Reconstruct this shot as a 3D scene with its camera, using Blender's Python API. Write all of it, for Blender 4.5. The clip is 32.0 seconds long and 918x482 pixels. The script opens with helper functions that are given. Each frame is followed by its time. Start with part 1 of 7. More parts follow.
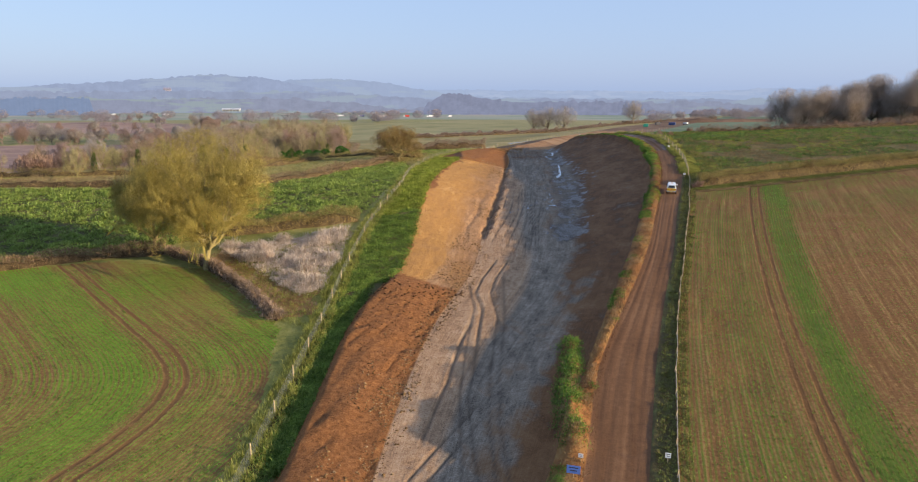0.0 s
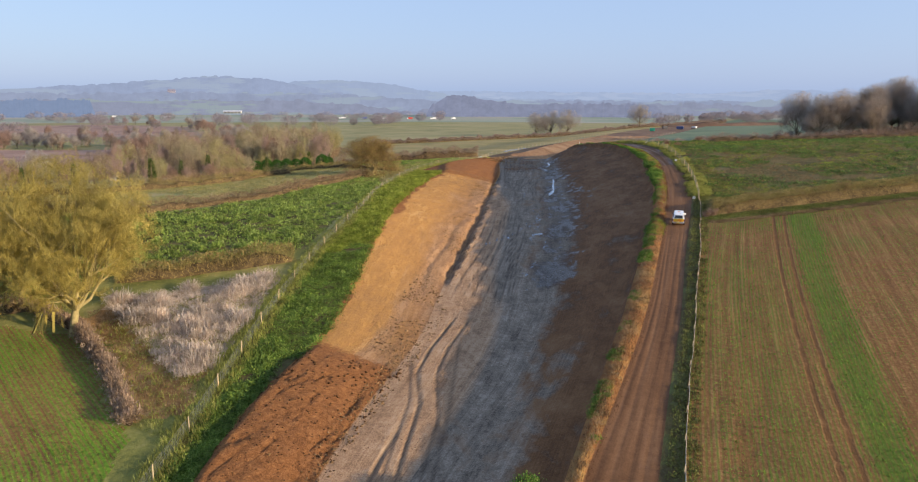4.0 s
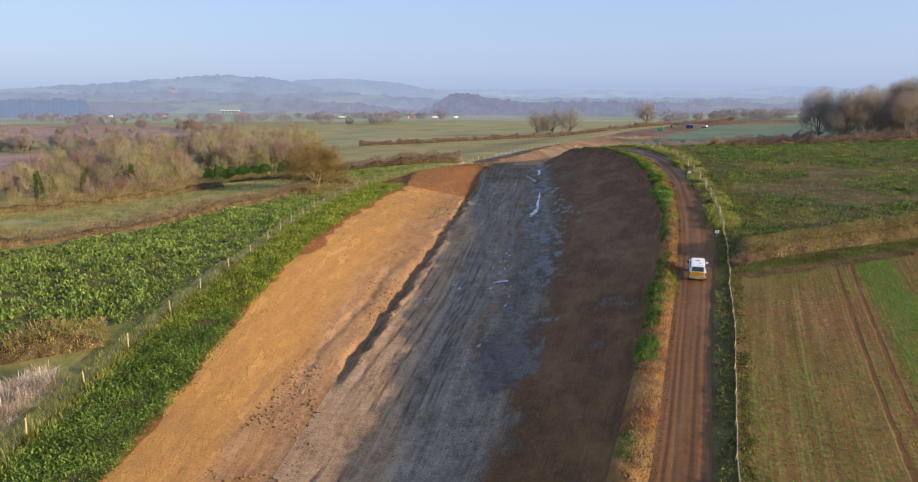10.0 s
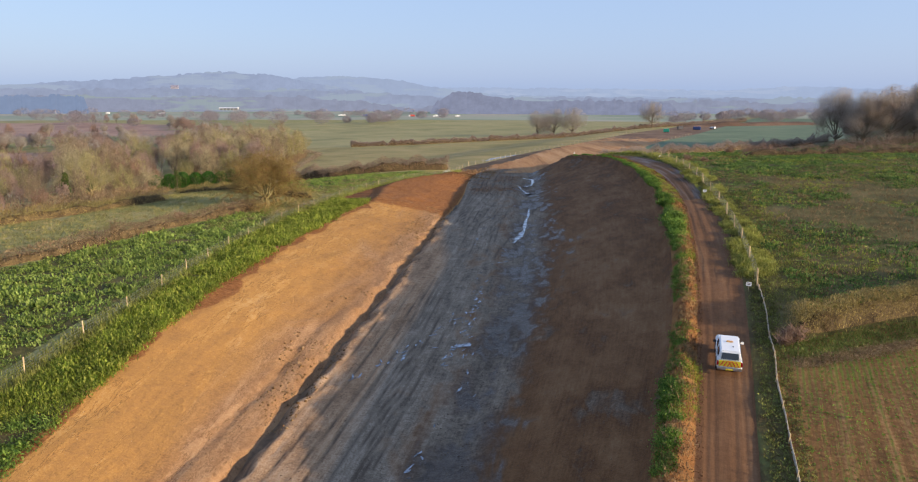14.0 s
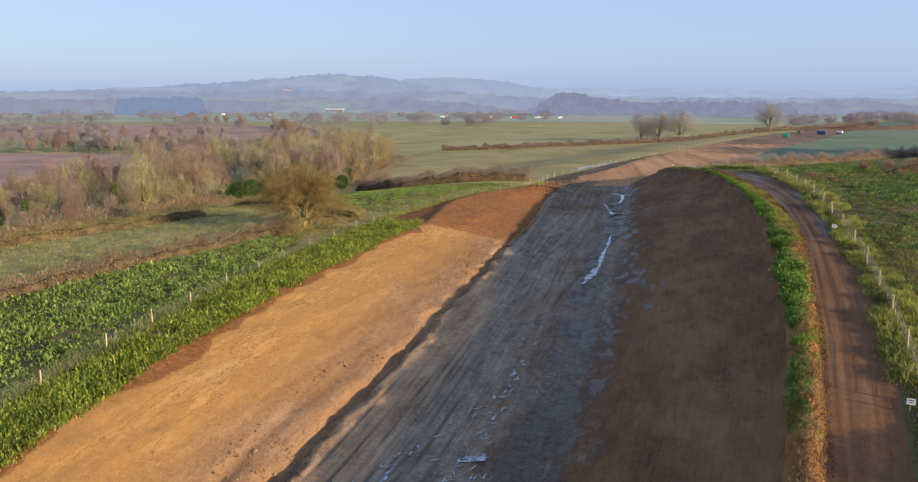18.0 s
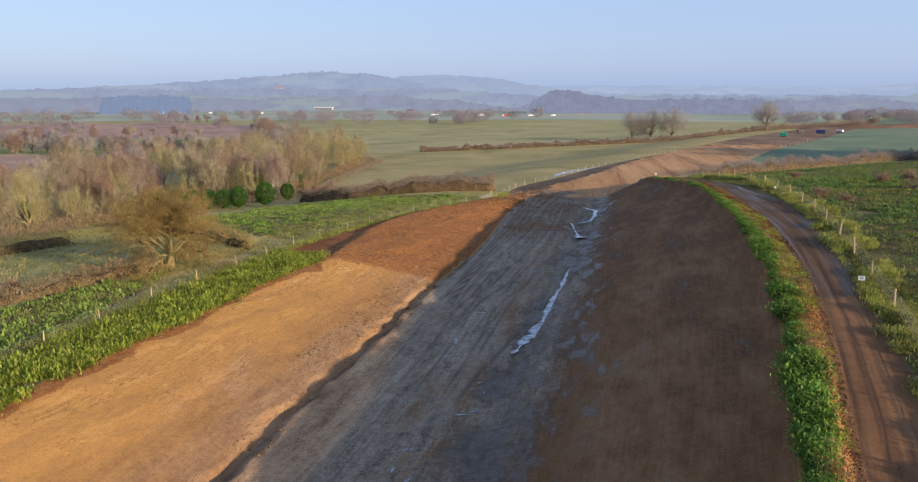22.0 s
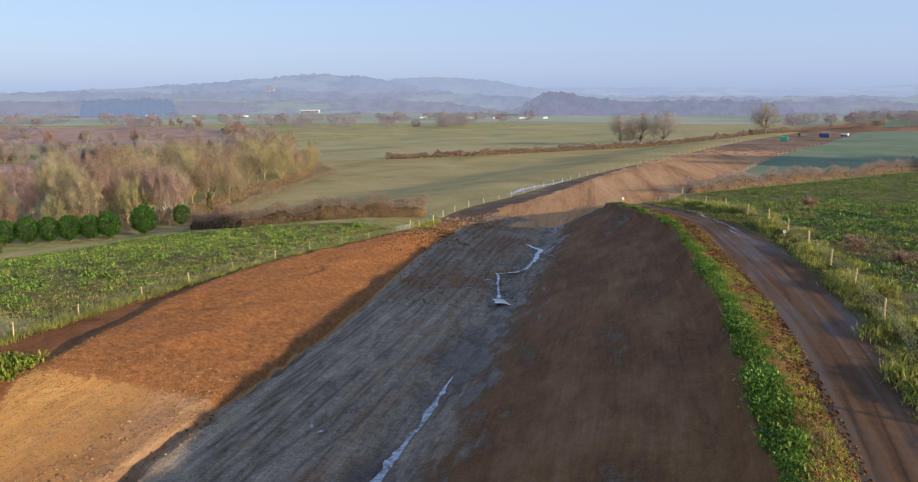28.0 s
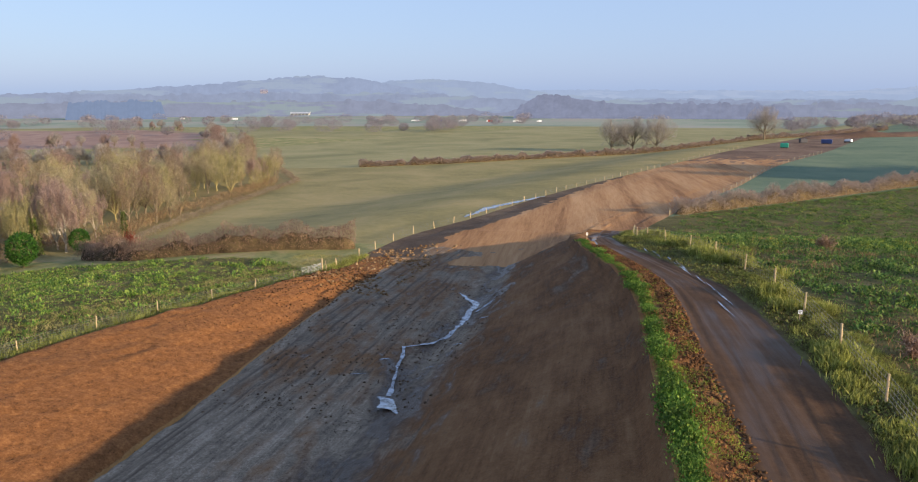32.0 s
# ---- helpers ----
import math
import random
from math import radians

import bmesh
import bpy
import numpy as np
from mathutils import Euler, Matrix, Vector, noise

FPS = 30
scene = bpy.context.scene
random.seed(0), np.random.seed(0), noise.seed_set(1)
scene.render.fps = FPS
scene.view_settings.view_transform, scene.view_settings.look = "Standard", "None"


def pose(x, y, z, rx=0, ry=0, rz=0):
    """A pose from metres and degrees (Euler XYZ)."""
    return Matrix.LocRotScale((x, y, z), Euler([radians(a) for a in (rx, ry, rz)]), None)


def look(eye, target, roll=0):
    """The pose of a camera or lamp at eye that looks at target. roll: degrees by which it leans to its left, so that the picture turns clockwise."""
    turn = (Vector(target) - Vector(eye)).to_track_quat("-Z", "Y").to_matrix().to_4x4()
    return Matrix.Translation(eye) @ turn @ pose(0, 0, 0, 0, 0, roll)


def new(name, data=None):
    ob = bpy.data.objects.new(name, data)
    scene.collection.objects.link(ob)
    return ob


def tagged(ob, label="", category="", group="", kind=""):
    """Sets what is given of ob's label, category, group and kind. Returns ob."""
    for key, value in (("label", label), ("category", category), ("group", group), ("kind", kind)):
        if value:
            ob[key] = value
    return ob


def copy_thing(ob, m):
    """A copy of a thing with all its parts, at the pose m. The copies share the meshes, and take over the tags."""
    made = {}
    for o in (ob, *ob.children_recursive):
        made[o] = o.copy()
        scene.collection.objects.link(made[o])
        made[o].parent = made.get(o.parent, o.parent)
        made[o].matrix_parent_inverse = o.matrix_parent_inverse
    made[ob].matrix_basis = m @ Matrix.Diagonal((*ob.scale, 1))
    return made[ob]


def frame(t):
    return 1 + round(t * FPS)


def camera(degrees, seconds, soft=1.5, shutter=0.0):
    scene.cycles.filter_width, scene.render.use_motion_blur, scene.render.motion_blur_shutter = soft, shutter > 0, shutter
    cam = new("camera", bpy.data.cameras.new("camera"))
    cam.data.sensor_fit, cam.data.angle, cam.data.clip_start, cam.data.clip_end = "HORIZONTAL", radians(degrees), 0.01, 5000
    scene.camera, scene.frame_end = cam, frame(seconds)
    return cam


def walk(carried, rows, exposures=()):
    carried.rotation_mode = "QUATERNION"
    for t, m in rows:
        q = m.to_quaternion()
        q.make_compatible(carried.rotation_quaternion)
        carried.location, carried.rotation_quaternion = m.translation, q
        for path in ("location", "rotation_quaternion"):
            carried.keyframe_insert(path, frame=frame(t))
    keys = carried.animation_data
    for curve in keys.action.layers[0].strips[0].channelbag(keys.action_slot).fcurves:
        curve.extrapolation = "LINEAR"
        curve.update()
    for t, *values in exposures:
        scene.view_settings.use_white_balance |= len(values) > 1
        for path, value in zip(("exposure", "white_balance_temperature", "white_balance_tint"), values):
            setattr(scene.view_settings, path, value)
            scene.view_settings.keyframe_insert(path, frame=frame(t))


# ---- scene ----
cam = camera(65.45, 32.0, soft=1.1)
PATH = [
    (0, (-0.00, 0.00, 30.00), (-0.000, 9.787, 27.949), 0.15),
    (0.5, (0.93, 3.08, 30.22), (0.914, 12.861, 28.159), 0.25),
    (1, (1.85, 6.17, 30.60), (1.832, 15.957, 28.564), 0.15),
    (2, (3.55, 12.31, 31.37), (3.494, 22.101, 29.332), 0.24),
    (3, (5.31, 18.36, 31.42), (5.233, 28.147, 29.378), 0.33),
    (3.5, (6.21, 21.33, 31.37), (6.125, 31.122, 29.331), 0.23),
    (5.5, (9.77, 33.41, 31.20), (9.604, 43.200, 29.168), 0.07),
    (6, (10.62, 36.53, 31.12), (10.425, 46.320, 29.087), 0.03),
    (7, (12.12, 42.78, 31.09), (11.904, 52.568, 29.047), 0.05),
    (8, (13.75, 48.96, 31.06), (13.524, 58.740, 29.009), 0.00),
    (9, (15.31, 55.16, 31.12), (15.081, 64.949, 29.072), -0.07),
    (10, (16.67, 61.13, 30.86), (16.462, 70.910, 28.802), -0.07),
    (11, (18.14, 67.27, 30.88), (17.917, 77.050, 28.824), -0.06),
    (12, (19.47, 73.35, 31.26), (19.261, 83.130, 29.204), 0.06),
    (13, (20.68, 79.28, 31.03), (20.428, 89.062, 28.953), 0.16),
    (14, (21.94, 85.39, 31.31), (21.678, 95.164, 29.228), 0.24),
    (14.5, (22.66, 88.47, 31.53), (22.394, 98.246, 29.447), 0.34),
    (15, (23.51, 91.53, 31.50), (22.932, 101.295, 29.414), 0.29),
    (15.5, (24.48, 94.31, 31.44), (23.325, 104.025, 29.369), 0.02),
    (17.5, (26.88, 104.16, 31.90), (25.208, 113.803, 29.837), -0.01),
    (18, (27.65, 107.45, 32.02), (25.966, 117.083, 29.946), 0.01),
    (19, (29.40, 114.86, 32.12), (27.725, 124.495, 30.040), -0.02),
    (20, (30.93, 122.22, 32.01), (29.264, 131.857, 29.923), -0.04),
    (21, (32.50, 129.36, 31.89), (30.844, 138.996, 29.786), -0.14),
    (22, (34.15, 136.51, 31.91), (32.503, 146.142, 29.804), -0.11),
    (23, (35.65, 143.49, 31.68), (34.001, 153.121, 29.565), -0.14),
    (24, (37.30, 150.47, 31.25), (35.647, 160.097, 29.119), -0.14),
    (25, (38.68, 157.40, 31.54), (37.058, 167.044, 29.450), -0.14),
    (25.5, (39.41, 160.89, 31.75), (37.788, 170.536, 29.673), -0.08),
    (27.5, (42.68, 175.55, 31.60), (41.051, 185.197, 29.530), -0.20),
    (28, (43.48, 179.17, 31.09), (41.850, 188.815, 29.014), -0.28),
    (29, (44.88, 186.66, 30.58), (43.269, 196.308, 28.523), -0.35),
    (30, (46.53, 193.91, 31.11), (44.925, 203.568, 29.067), -0.40),
    (31, (48.09, 200.94, 31.26), (46.495, 210.601, 29.214), -0.23),
    (32, (49.66, 208.00, 31.47), (48.052, 217.654, 29.423), -0.17),
]
walk(cam, [(t, look(eye, target, roll)) for t, eye, target, roll in PATH])

# ---- daylight ----
SUN_FROM = Vector((0.90, -0.37, 0.217)).normalized()
sun_data = bpy.data.lights.new("sun", "SUN")
sun_data.energy, sun_data.angle, sun_data.color = 5.0, radians(0.6), (1.0, 0.785, 0.53)
sun = new("sun", sun_data)
sun.matrix_world = look(SUN_FROM * 900, (0, 0, 0))
world = bpy.data.worlds.new("sky")
scene.world = world
world.use_nodes = True
sky = world.node_tree.nodes.new("ShaderNodeTexSky")
sky.sky_type, sky.sun_disc = "NISHITA", False
sky.sun_elevation = math.asin(SUN_FROM.z)
sky.sun_rotation = math.atan2(SUN_FROM.x, SUN_FROM.y)
sky.air_density, sky.dust_density, sky.ozone_density, sky.altitude = 1.0, 1.2, 2.0, 50
veil = world.node_tree.nodes.new("ShaderNodeMix")
veil.data_type, veil.inputs[0].default_value = "RGBA", 0.72
veil.inputs[7].default_value = (2.28, 3.04, 4.84, 1)
world.node_tree.links.new(sky.outputs[0], veil.inputs[6])
world.node_tree.links.new(veil.outputs[2], world.node_tree.nodes["Background"].inputs[0])
world.node_tree.nodes["Background"].inputs[1].default_value = 0.122
scene.view_settings.exposure = 0.70

# ---- plan: key lines of the corridor, as x over y, and height profiles ----
def lerp(y, ys, vs):
    """Smooth interpolation of a small profile table."""
    ys, vs, y = np.asarray(ys, float), np.asarray(vs, float), np.asarray(y, float)
    m = np.gradient(vs, ys)
    k = np.clip(np.searchsorted(ys, y) - 1, 0, len(ys) - 2)
    h = ys[k + 1] - ys[k]
    t = np.clip((y - ys[k]) / h, 0, 1)
    a, b = vs[k], vs[k + 1]
    s = 3 * t * t - 2 * t ** 3
    return a + (b - a) * s + h * (m[k] * (t ** 3 - 2 * t * t + t) + m[k + 1] * (t ** 3 - t * t))


def x_left_fence(y):
    return lerp(y, (-500, 20, 77, 118, 150, 200, 235, 270, 306, 338, 364, 413, 502, 626, 720, 1000, 6000), (-70, -17, -16, -15.6, -13, -12, -7, 2.5, 13.6, 17.5, 26, 41, 76, 134, 185, 320, 2720))


def x_left_top(y):
    return lerp(y, (-500, 20, 60, 83, 98, 124, 162, 206, 230, 253, 287, 305, 338, 364, 413, 502, 626, 720, 1000, 6000), (-62, -14.5, -13.6, -12.5, -9, -7.9, -7.3, -4.2, -1, -1.5, 9, 14.5, 20, 29, 44, 79, 137, 187, 321, 2721))


def x_left_toe(y):
    return lerp(y, (-500, 20, 49, 79, 101, 128, 157, 184, 220, 258, 300, 338, 364, 413, 502, 626, 720, 1000, 6000), (-52, -7.5, -6.3, -3, 1.7, 4.6, 7.9, 10.8, 14.2, 18, 20, 26, 35, 51, 86, 143, 192, 325, 2725))


def x_right_toe(y):
    return lerp(y, (-500, 20, 72, 89, 103, 132, 150, 179, 217, 264, 296, 338, 364, 413, 502, 626, 720, 1000, 6000), (-36, -4, 4.6, 10.8, 14.8, 20.2, 23.6, 27.2, 30.6, 34.6, 38, 42, 50, 66, 99, 153, 199, 331, 2731))


def x_right_top(y):
    return lerp(y, (-500, 20, 50, 72, 98, 128, 147, 178, 203, 225, 250, 275, 292, 306, 338, 364, 413, 502, 626, 720, 1000, 6000), (-28, -1.5, 7.6, 15, 24, 33.6, 39.4, 46.8, 51.4, 53.6, 54.4, 54.2, 51.4, 49.5, 50, 56, 75, 109, 166, 210, 340, 2740))


def x_road_left(y):
    return lerp(y, (-500, 20, 47, 64, 80, 94, 119, 151, 178, 204, 232, 255, 275, 290, 308, 338, 364, 413, 502, 626, 720, 1000, 6000), (-26, 1.4, 9.1, 13.4, 19.6, 25, 33.2, 42.7, 49.7, 55.1, 57.6, 57.6, 57.4, 54.5, 51.6, 52.5, 59, 79, 113, 172, 216, 345, 2745))


def x_road_right(y):
    return lerp(y, (-500, 20, 47, 66, 80, 98, 117, 141, 163, 190, 219, 236, 256, 272, 287, 300, 318, 338, 364, 413, 502, 626, 720, 1000, 6000), (-21, 6, 13.8, 19.4, 24, 30.2, 36.2, 44.1, 50.9, 57, 62, 63.7, 64, 63, 59.2, 56, 55, 57.5, 64, 84, 120, 180, 224, 350, 2750))


def x_right_fence(y):
    return lerp(y, (-500, 20, 47, 72, 96, 133, 153, 199, 225, 250, 270, 285, 300, 318, 338, 371, 439, 537, 610, 720, 1000, 6000), (-19, 8, 15.7, 22.9, 30.9, 43.2, 49.3, 60, 63.8, 66.4, 67, 66, 63, 59.5, 60, 70, 98, 137, 177, 230, 356, 2756))


EDGES = (x_left_fence, x_left_top, x_left_toe, x_right_toe, x_right_top, x_road_left, x_road_right, x_right_fence)


def z_strip(y):
    return lerp(y, (-500, 200, 330, 400, 500, 681, 900, 1500, 6000), (6, 5.5, 5, 3, 0.5, -1, -4, -16, -20))


def z_road(y):
    return lerp(y, (-500, 0, 60, 100, 125, 145, 200, 224, 250, 280, 300, 312, 330, 345, 6000), (-20, 0.5, 4.5, 8.3, 10.3, 11.5, 14, 15, 15, 13.8, 12, 10.5, 7.2, 5, -20)) * (np.asarray(y) < 345) + z_strip(y) * (np.asarray(y) >= 345)


def z_left(y):
    return lerp(y, (-500, 0, 60, 78, 98, 115, 129, 150, 170, 200, 240, 270, 306, 325, 400, 500, 681, 900, 1500, 6000), (-20, -2, 2, 3.4, 5.2, 6.7, 8.2, 9.6, 9.8, 9.2, 8.8, 8, 5.6, 4.8, 2.5, 0.2, -1.3, -5, -16, -20))


def z_floor(y):
    return lerp(y, (-500, 0, 30, 60, 95, 127, 155, 260, 300, 330, 345, 6000), (-20, -1.5, 0.5, 2.2, 3.8, 5, 5.5, 5.7, 5.3, 5, 4.8, -20)) * (np.asarray(y) < 345) + (z_strip(y) - 0.1) * (np.asarray(y) >= 345)


_hash = np.random.RandomState(7).rand(512)


def vnoise(x, y, scale, seed=0):
    """Value noise in 0..1 on a grid of the given size in metres."""
    u, v = np.asarray(x, float) / scale + 17.3 * seed, np.asarray(y, float) / scale - 9.1 * seed
    i, j = np.floor(u).astype(int), np.floor(v).astype(int)
    a, b = u - i, v - j
    a, b = a * a * (3 - 2 * a), b * b * (3 - 2 * b)
    g = lambda p, q: _hash[(p * 157 + q * 311 + (p * q) % 89 + seed * 53) % 512]
    return (g(i, j) * (1 - a) + g(i + 1, j) * a) * (1 - b) + (g(i, j + 1) * (1 - a) + g(i + 1, j + 1) * a) * b


def fnoise(x, y, scale, octaves=4, seed=0):
    total, weight, amount = 0, 0, 1.0
    for o in range(octaves):
        total = total + amount * vnoise(x, y, scale / 2 ** o, seed + o)
        weight += amount
        amount *= 0.5
    return total / weight


def smooth(a, b, x):
    t = np.clip((np.asarray(x, float) - a) / (b - a), 0, 1)
    return t * t * (3 - 2 * t)


def z_outside_left(x, y):
    """Land on the left of the fence: flat beside it, then falling into a broad valley with hills behind."""
    d = np.maximum(x_left_fence(y) - x, 0)
    near_drop = 6.4 * smooth(12, 82, d) * smooth(150, 300, y)
    z = z_left(y) - near_drop
    fall = smooth(70, 420, d) * smooth(40, 260, y)
    valley = np.minimum(-12 + 5 * (fnoise(x, y, 400, 2, 3) - 0.5), z)
    return z * (1 - fall) + valley * fall


def z_outside_right(x, y):
    d = np.maximum(x - x_right_fence(y), 0)
    rise = 0.035 * np.minimum(d, 120) * smooth(345, 250, y) * smooth(60, 160, y)
    ridge = 13 * smooth(70, 220, d) * smooth(230, 430, y) * smooth(900, 620, y)
    return z_road(y) + rise + ridge + 0.15


def ground_z(x, y, detail=True):
    """Height of the ground at plan positions x, y (arrays)."""
    x, y = np.broadcast_arrays(np.asarray(x, float), np.asarray(y, float))
    k = [f(y) for f in EDGES]
    zl, zf, zr = z_left(y), z_floor(y), z_road(y)
    t1 = np.clip((x - k[1]) / (k[2] - k[1]), 0, 1)
    t3 = np.clip((x - k[3]) / (k[4] - k[3]), 0, 1)
    zs = zl + (zf - zl) * (t1 * 0.75 + 0.25 * smooth(0, 1, t1))
    heap = (smooth(99, 92, y + 4 * t1 + 3 * (fnoise(x, y, 5, 2, 1) - 0.5)) * smooth(15, 60, y) + smooth(224, 231, y - 3 * t1) * smooth(312, 296, y))
    zs = zs + heap * (1.0 * smooth(0, 0.15, t1) * smooth(1.0, 0.35, t1) + 0.5 * (fnoise(x, y, 3.5, 3, 9) - 0.45) * smooth(0, .1, t1) * smooth(1, .9, t1))
    t4 = np.clip(t3 / 0.95, 0, 1)
    zb = zf + (zr - zf) * (0.83 * (t4 * 0.8 + 0.2 * smooth(0, 1, t4)) + 0.17 * smooth(0.95, 1.0, t3))
    z = np.where(x < k[0], z_outside_left(x, y), zl)
    z = np.where((x >= k[1]) & (x < k[2]), zs, z)
    z = np.where((x >= k[2]) & (x < k[3]), zf, z)
    z = np.where((x >= k[3]) & (x < k[4]), zb, z)
    berm = np.clip((x - k[4]) / np.maximum(k[5] - k[4], 0.3), 0, 1)
    z = np.where((x >= k[4]) & (x < k[5]), zr + (0.28 + (0.8 * smooth(118, 136, y) - 0.8 * smooth(180, 212, y) - 0.18 * smooth(235, 250, y)) * smooth(330, 300, y)) * np.sin(np.pi * berm) * (y < 330), z)
    z = np.where((x >= k[5]) & (x < k[6]), zr - 0.05, z)
    z = np.where((x >= k[6]) & (x < k[7]), zr + 0.15 * smooth(0, 1, (x - k[6]) / np.maximum(k[7] - k[6], .3)), z)
    z = np.where(x >= k[7], z_outside_right(x, y), z)
    return z
# ---- materials ----
def node_mat(name, rough=0.9, spec=0.2):
    m = bpy.data.materials.new(name)
    m.use_nodes = True
    nt = m.node_tree
    b = nt.nodes["Principled BSDF"]
    b.inputs["Roughness"].default_value = rough
    b.inputs["Specular IOR Level"].default_value = spec
    return m, nt, b


def coords(nt, scale=(1, 1, 1), turn=0.0):
    tc, mp = nt.nodes.new("ShaderNodeTexCoord"), nt.nodes.new("ShaderNodeMapping")
    mp.inputs["Scale"].default_value = scale
    mp.inputs["Rotation"].default_value = (0, 0, turn)
    nt.links.new(tc.outputs["Object"], mp.inputs[0])
    return mp.outputs[0]


def noise_tex(nt, where, scale, detail=6, rough=0.6, distort=0.0):
    n = nt.nodes.new("ShaderNodeTexNoise")
    n.inputs["Scale"].default_value, n.inputs["Detail"].default_value = scale, detail
    n.inputs["Roughness"].default_value, n.inputs["Distortion"].default_value = rough, distort
    nt.links.new(where, n.inputs["Vector"])
    return n.outputs["Fac"]


def ramp(nt, fac, stops):
    r = nt.nodes.new("ShaderNodeValToRGB")
    while len(r.color_ramp.elements) < len(stops):
        r.color_ramp.elements.new(0.5)
    for e, (pos, col) in zip(r.color_ramp.elements, stops):
        e.position, e.color = pos, (*col, 1) if len(col) == 3 else col
    nt.links.new(fac, r.inputs[0])
    return r.outputs["Color"]


def mix(nt, fac, a, b, kind="MIX"):
    n = nt.nodes.new("ShaderNodeMix")
    n.data_type, n.blend_type = "RGBA", kind
    if isinstance(fac, float):
        n.inputs["Factor"].default_value = fac
    else:
        nt.links.new(fac, n.inputs["Factor"])
    for value, slot in ((a, "A"), (b, "B")):
        socket = [s for s in n.inputs if s.name == slot and s.type == "RGBA"][0]
        if isinstance(value, tuple):
            socket.default_value = (*value, 1)
        else:
            nt.links.new(value, socket)
    return [s for s in n.outputs if s.type == "RGBA"][0]


def maths(nt, op, a, b=0.0):
    n = nt.nodes.new("ShaderNodeMath")
    n.operation = op
    for i, v in enumerate((a, b)):
        if isinstance(v, (int, float)):
            n.inputs[i].default_value = v
        else:
            nt.links.new(v, n.inputs[i])
    return n.outputs[0]


def bump(nt, b, height, strength=0.5, distance=0.1):
    n = nt.nodes.new("ShaderNodeBump")
    n.inputs["Strength"].default_value, n.inputs["Distance"].default_value = strength, distance
    nt.links.new(height, n.inputs["Height"])
    nt.links.new(n.outputs[0], b.inputs["Normal"])


def earth(name, dark, mid, light, broad=0.08, fine=1.6, rough=0.95, relief=0.6, stretch=(1, 1, 1), turn=0.0, wet=None, spec=0.15):
    """Bare soil: broad stains, fine grain, clods. wet: a second tone in broad glossy patches."""
    m, nt, b = node_mat(name, rough, spec)
    w, ws = coords(nt), coords(nt, stretch, turn)
    big, small, grit = noise_tex(nt, ws, broad, 5, 0.62, 0.6), noise_tex(nt, ws, fine, 8, 0.68), noise_tex(nt, w, 7.0, 4, 0.7)
    both = maths(nt, "ADD", maths(nt, "MULTIPLY", big, 0.6), maths(nt, "ADD", maths(nt, "MULTIPLY", small, 0.28), maths(nt, "MULTIPLY", grit, 0.12)))
    col = ramp(nt, both, ((0.39, dark), (0.5, mid), (0.61, light)))
    if wet:
        patch = noise_tex(nt, ws, broad * 1.7, 6, 0.65, 0.8)
        mask = ramp(nt, patch, ((0.5, (0, 0, 0)), (0.62, (1, 1, 1))))
        col = mix(nt, mask, col, wet)
        r = ramp(nt, patch, ((0.5, (rough,) * 3), (0.64, (0.58,) * 3)))
        nt.links.new(r, b.inputs["Roughness"])
    nt.links.new(col, b.inputs["Base Color"])
    h = maths(nt, "ADD", maths(nt, "MULTIPLY", small, 0.7), maths(nt, "MULTIPLY", grit, 0.3))
    bump(nt, b, h, relief, 0.25)
    return m


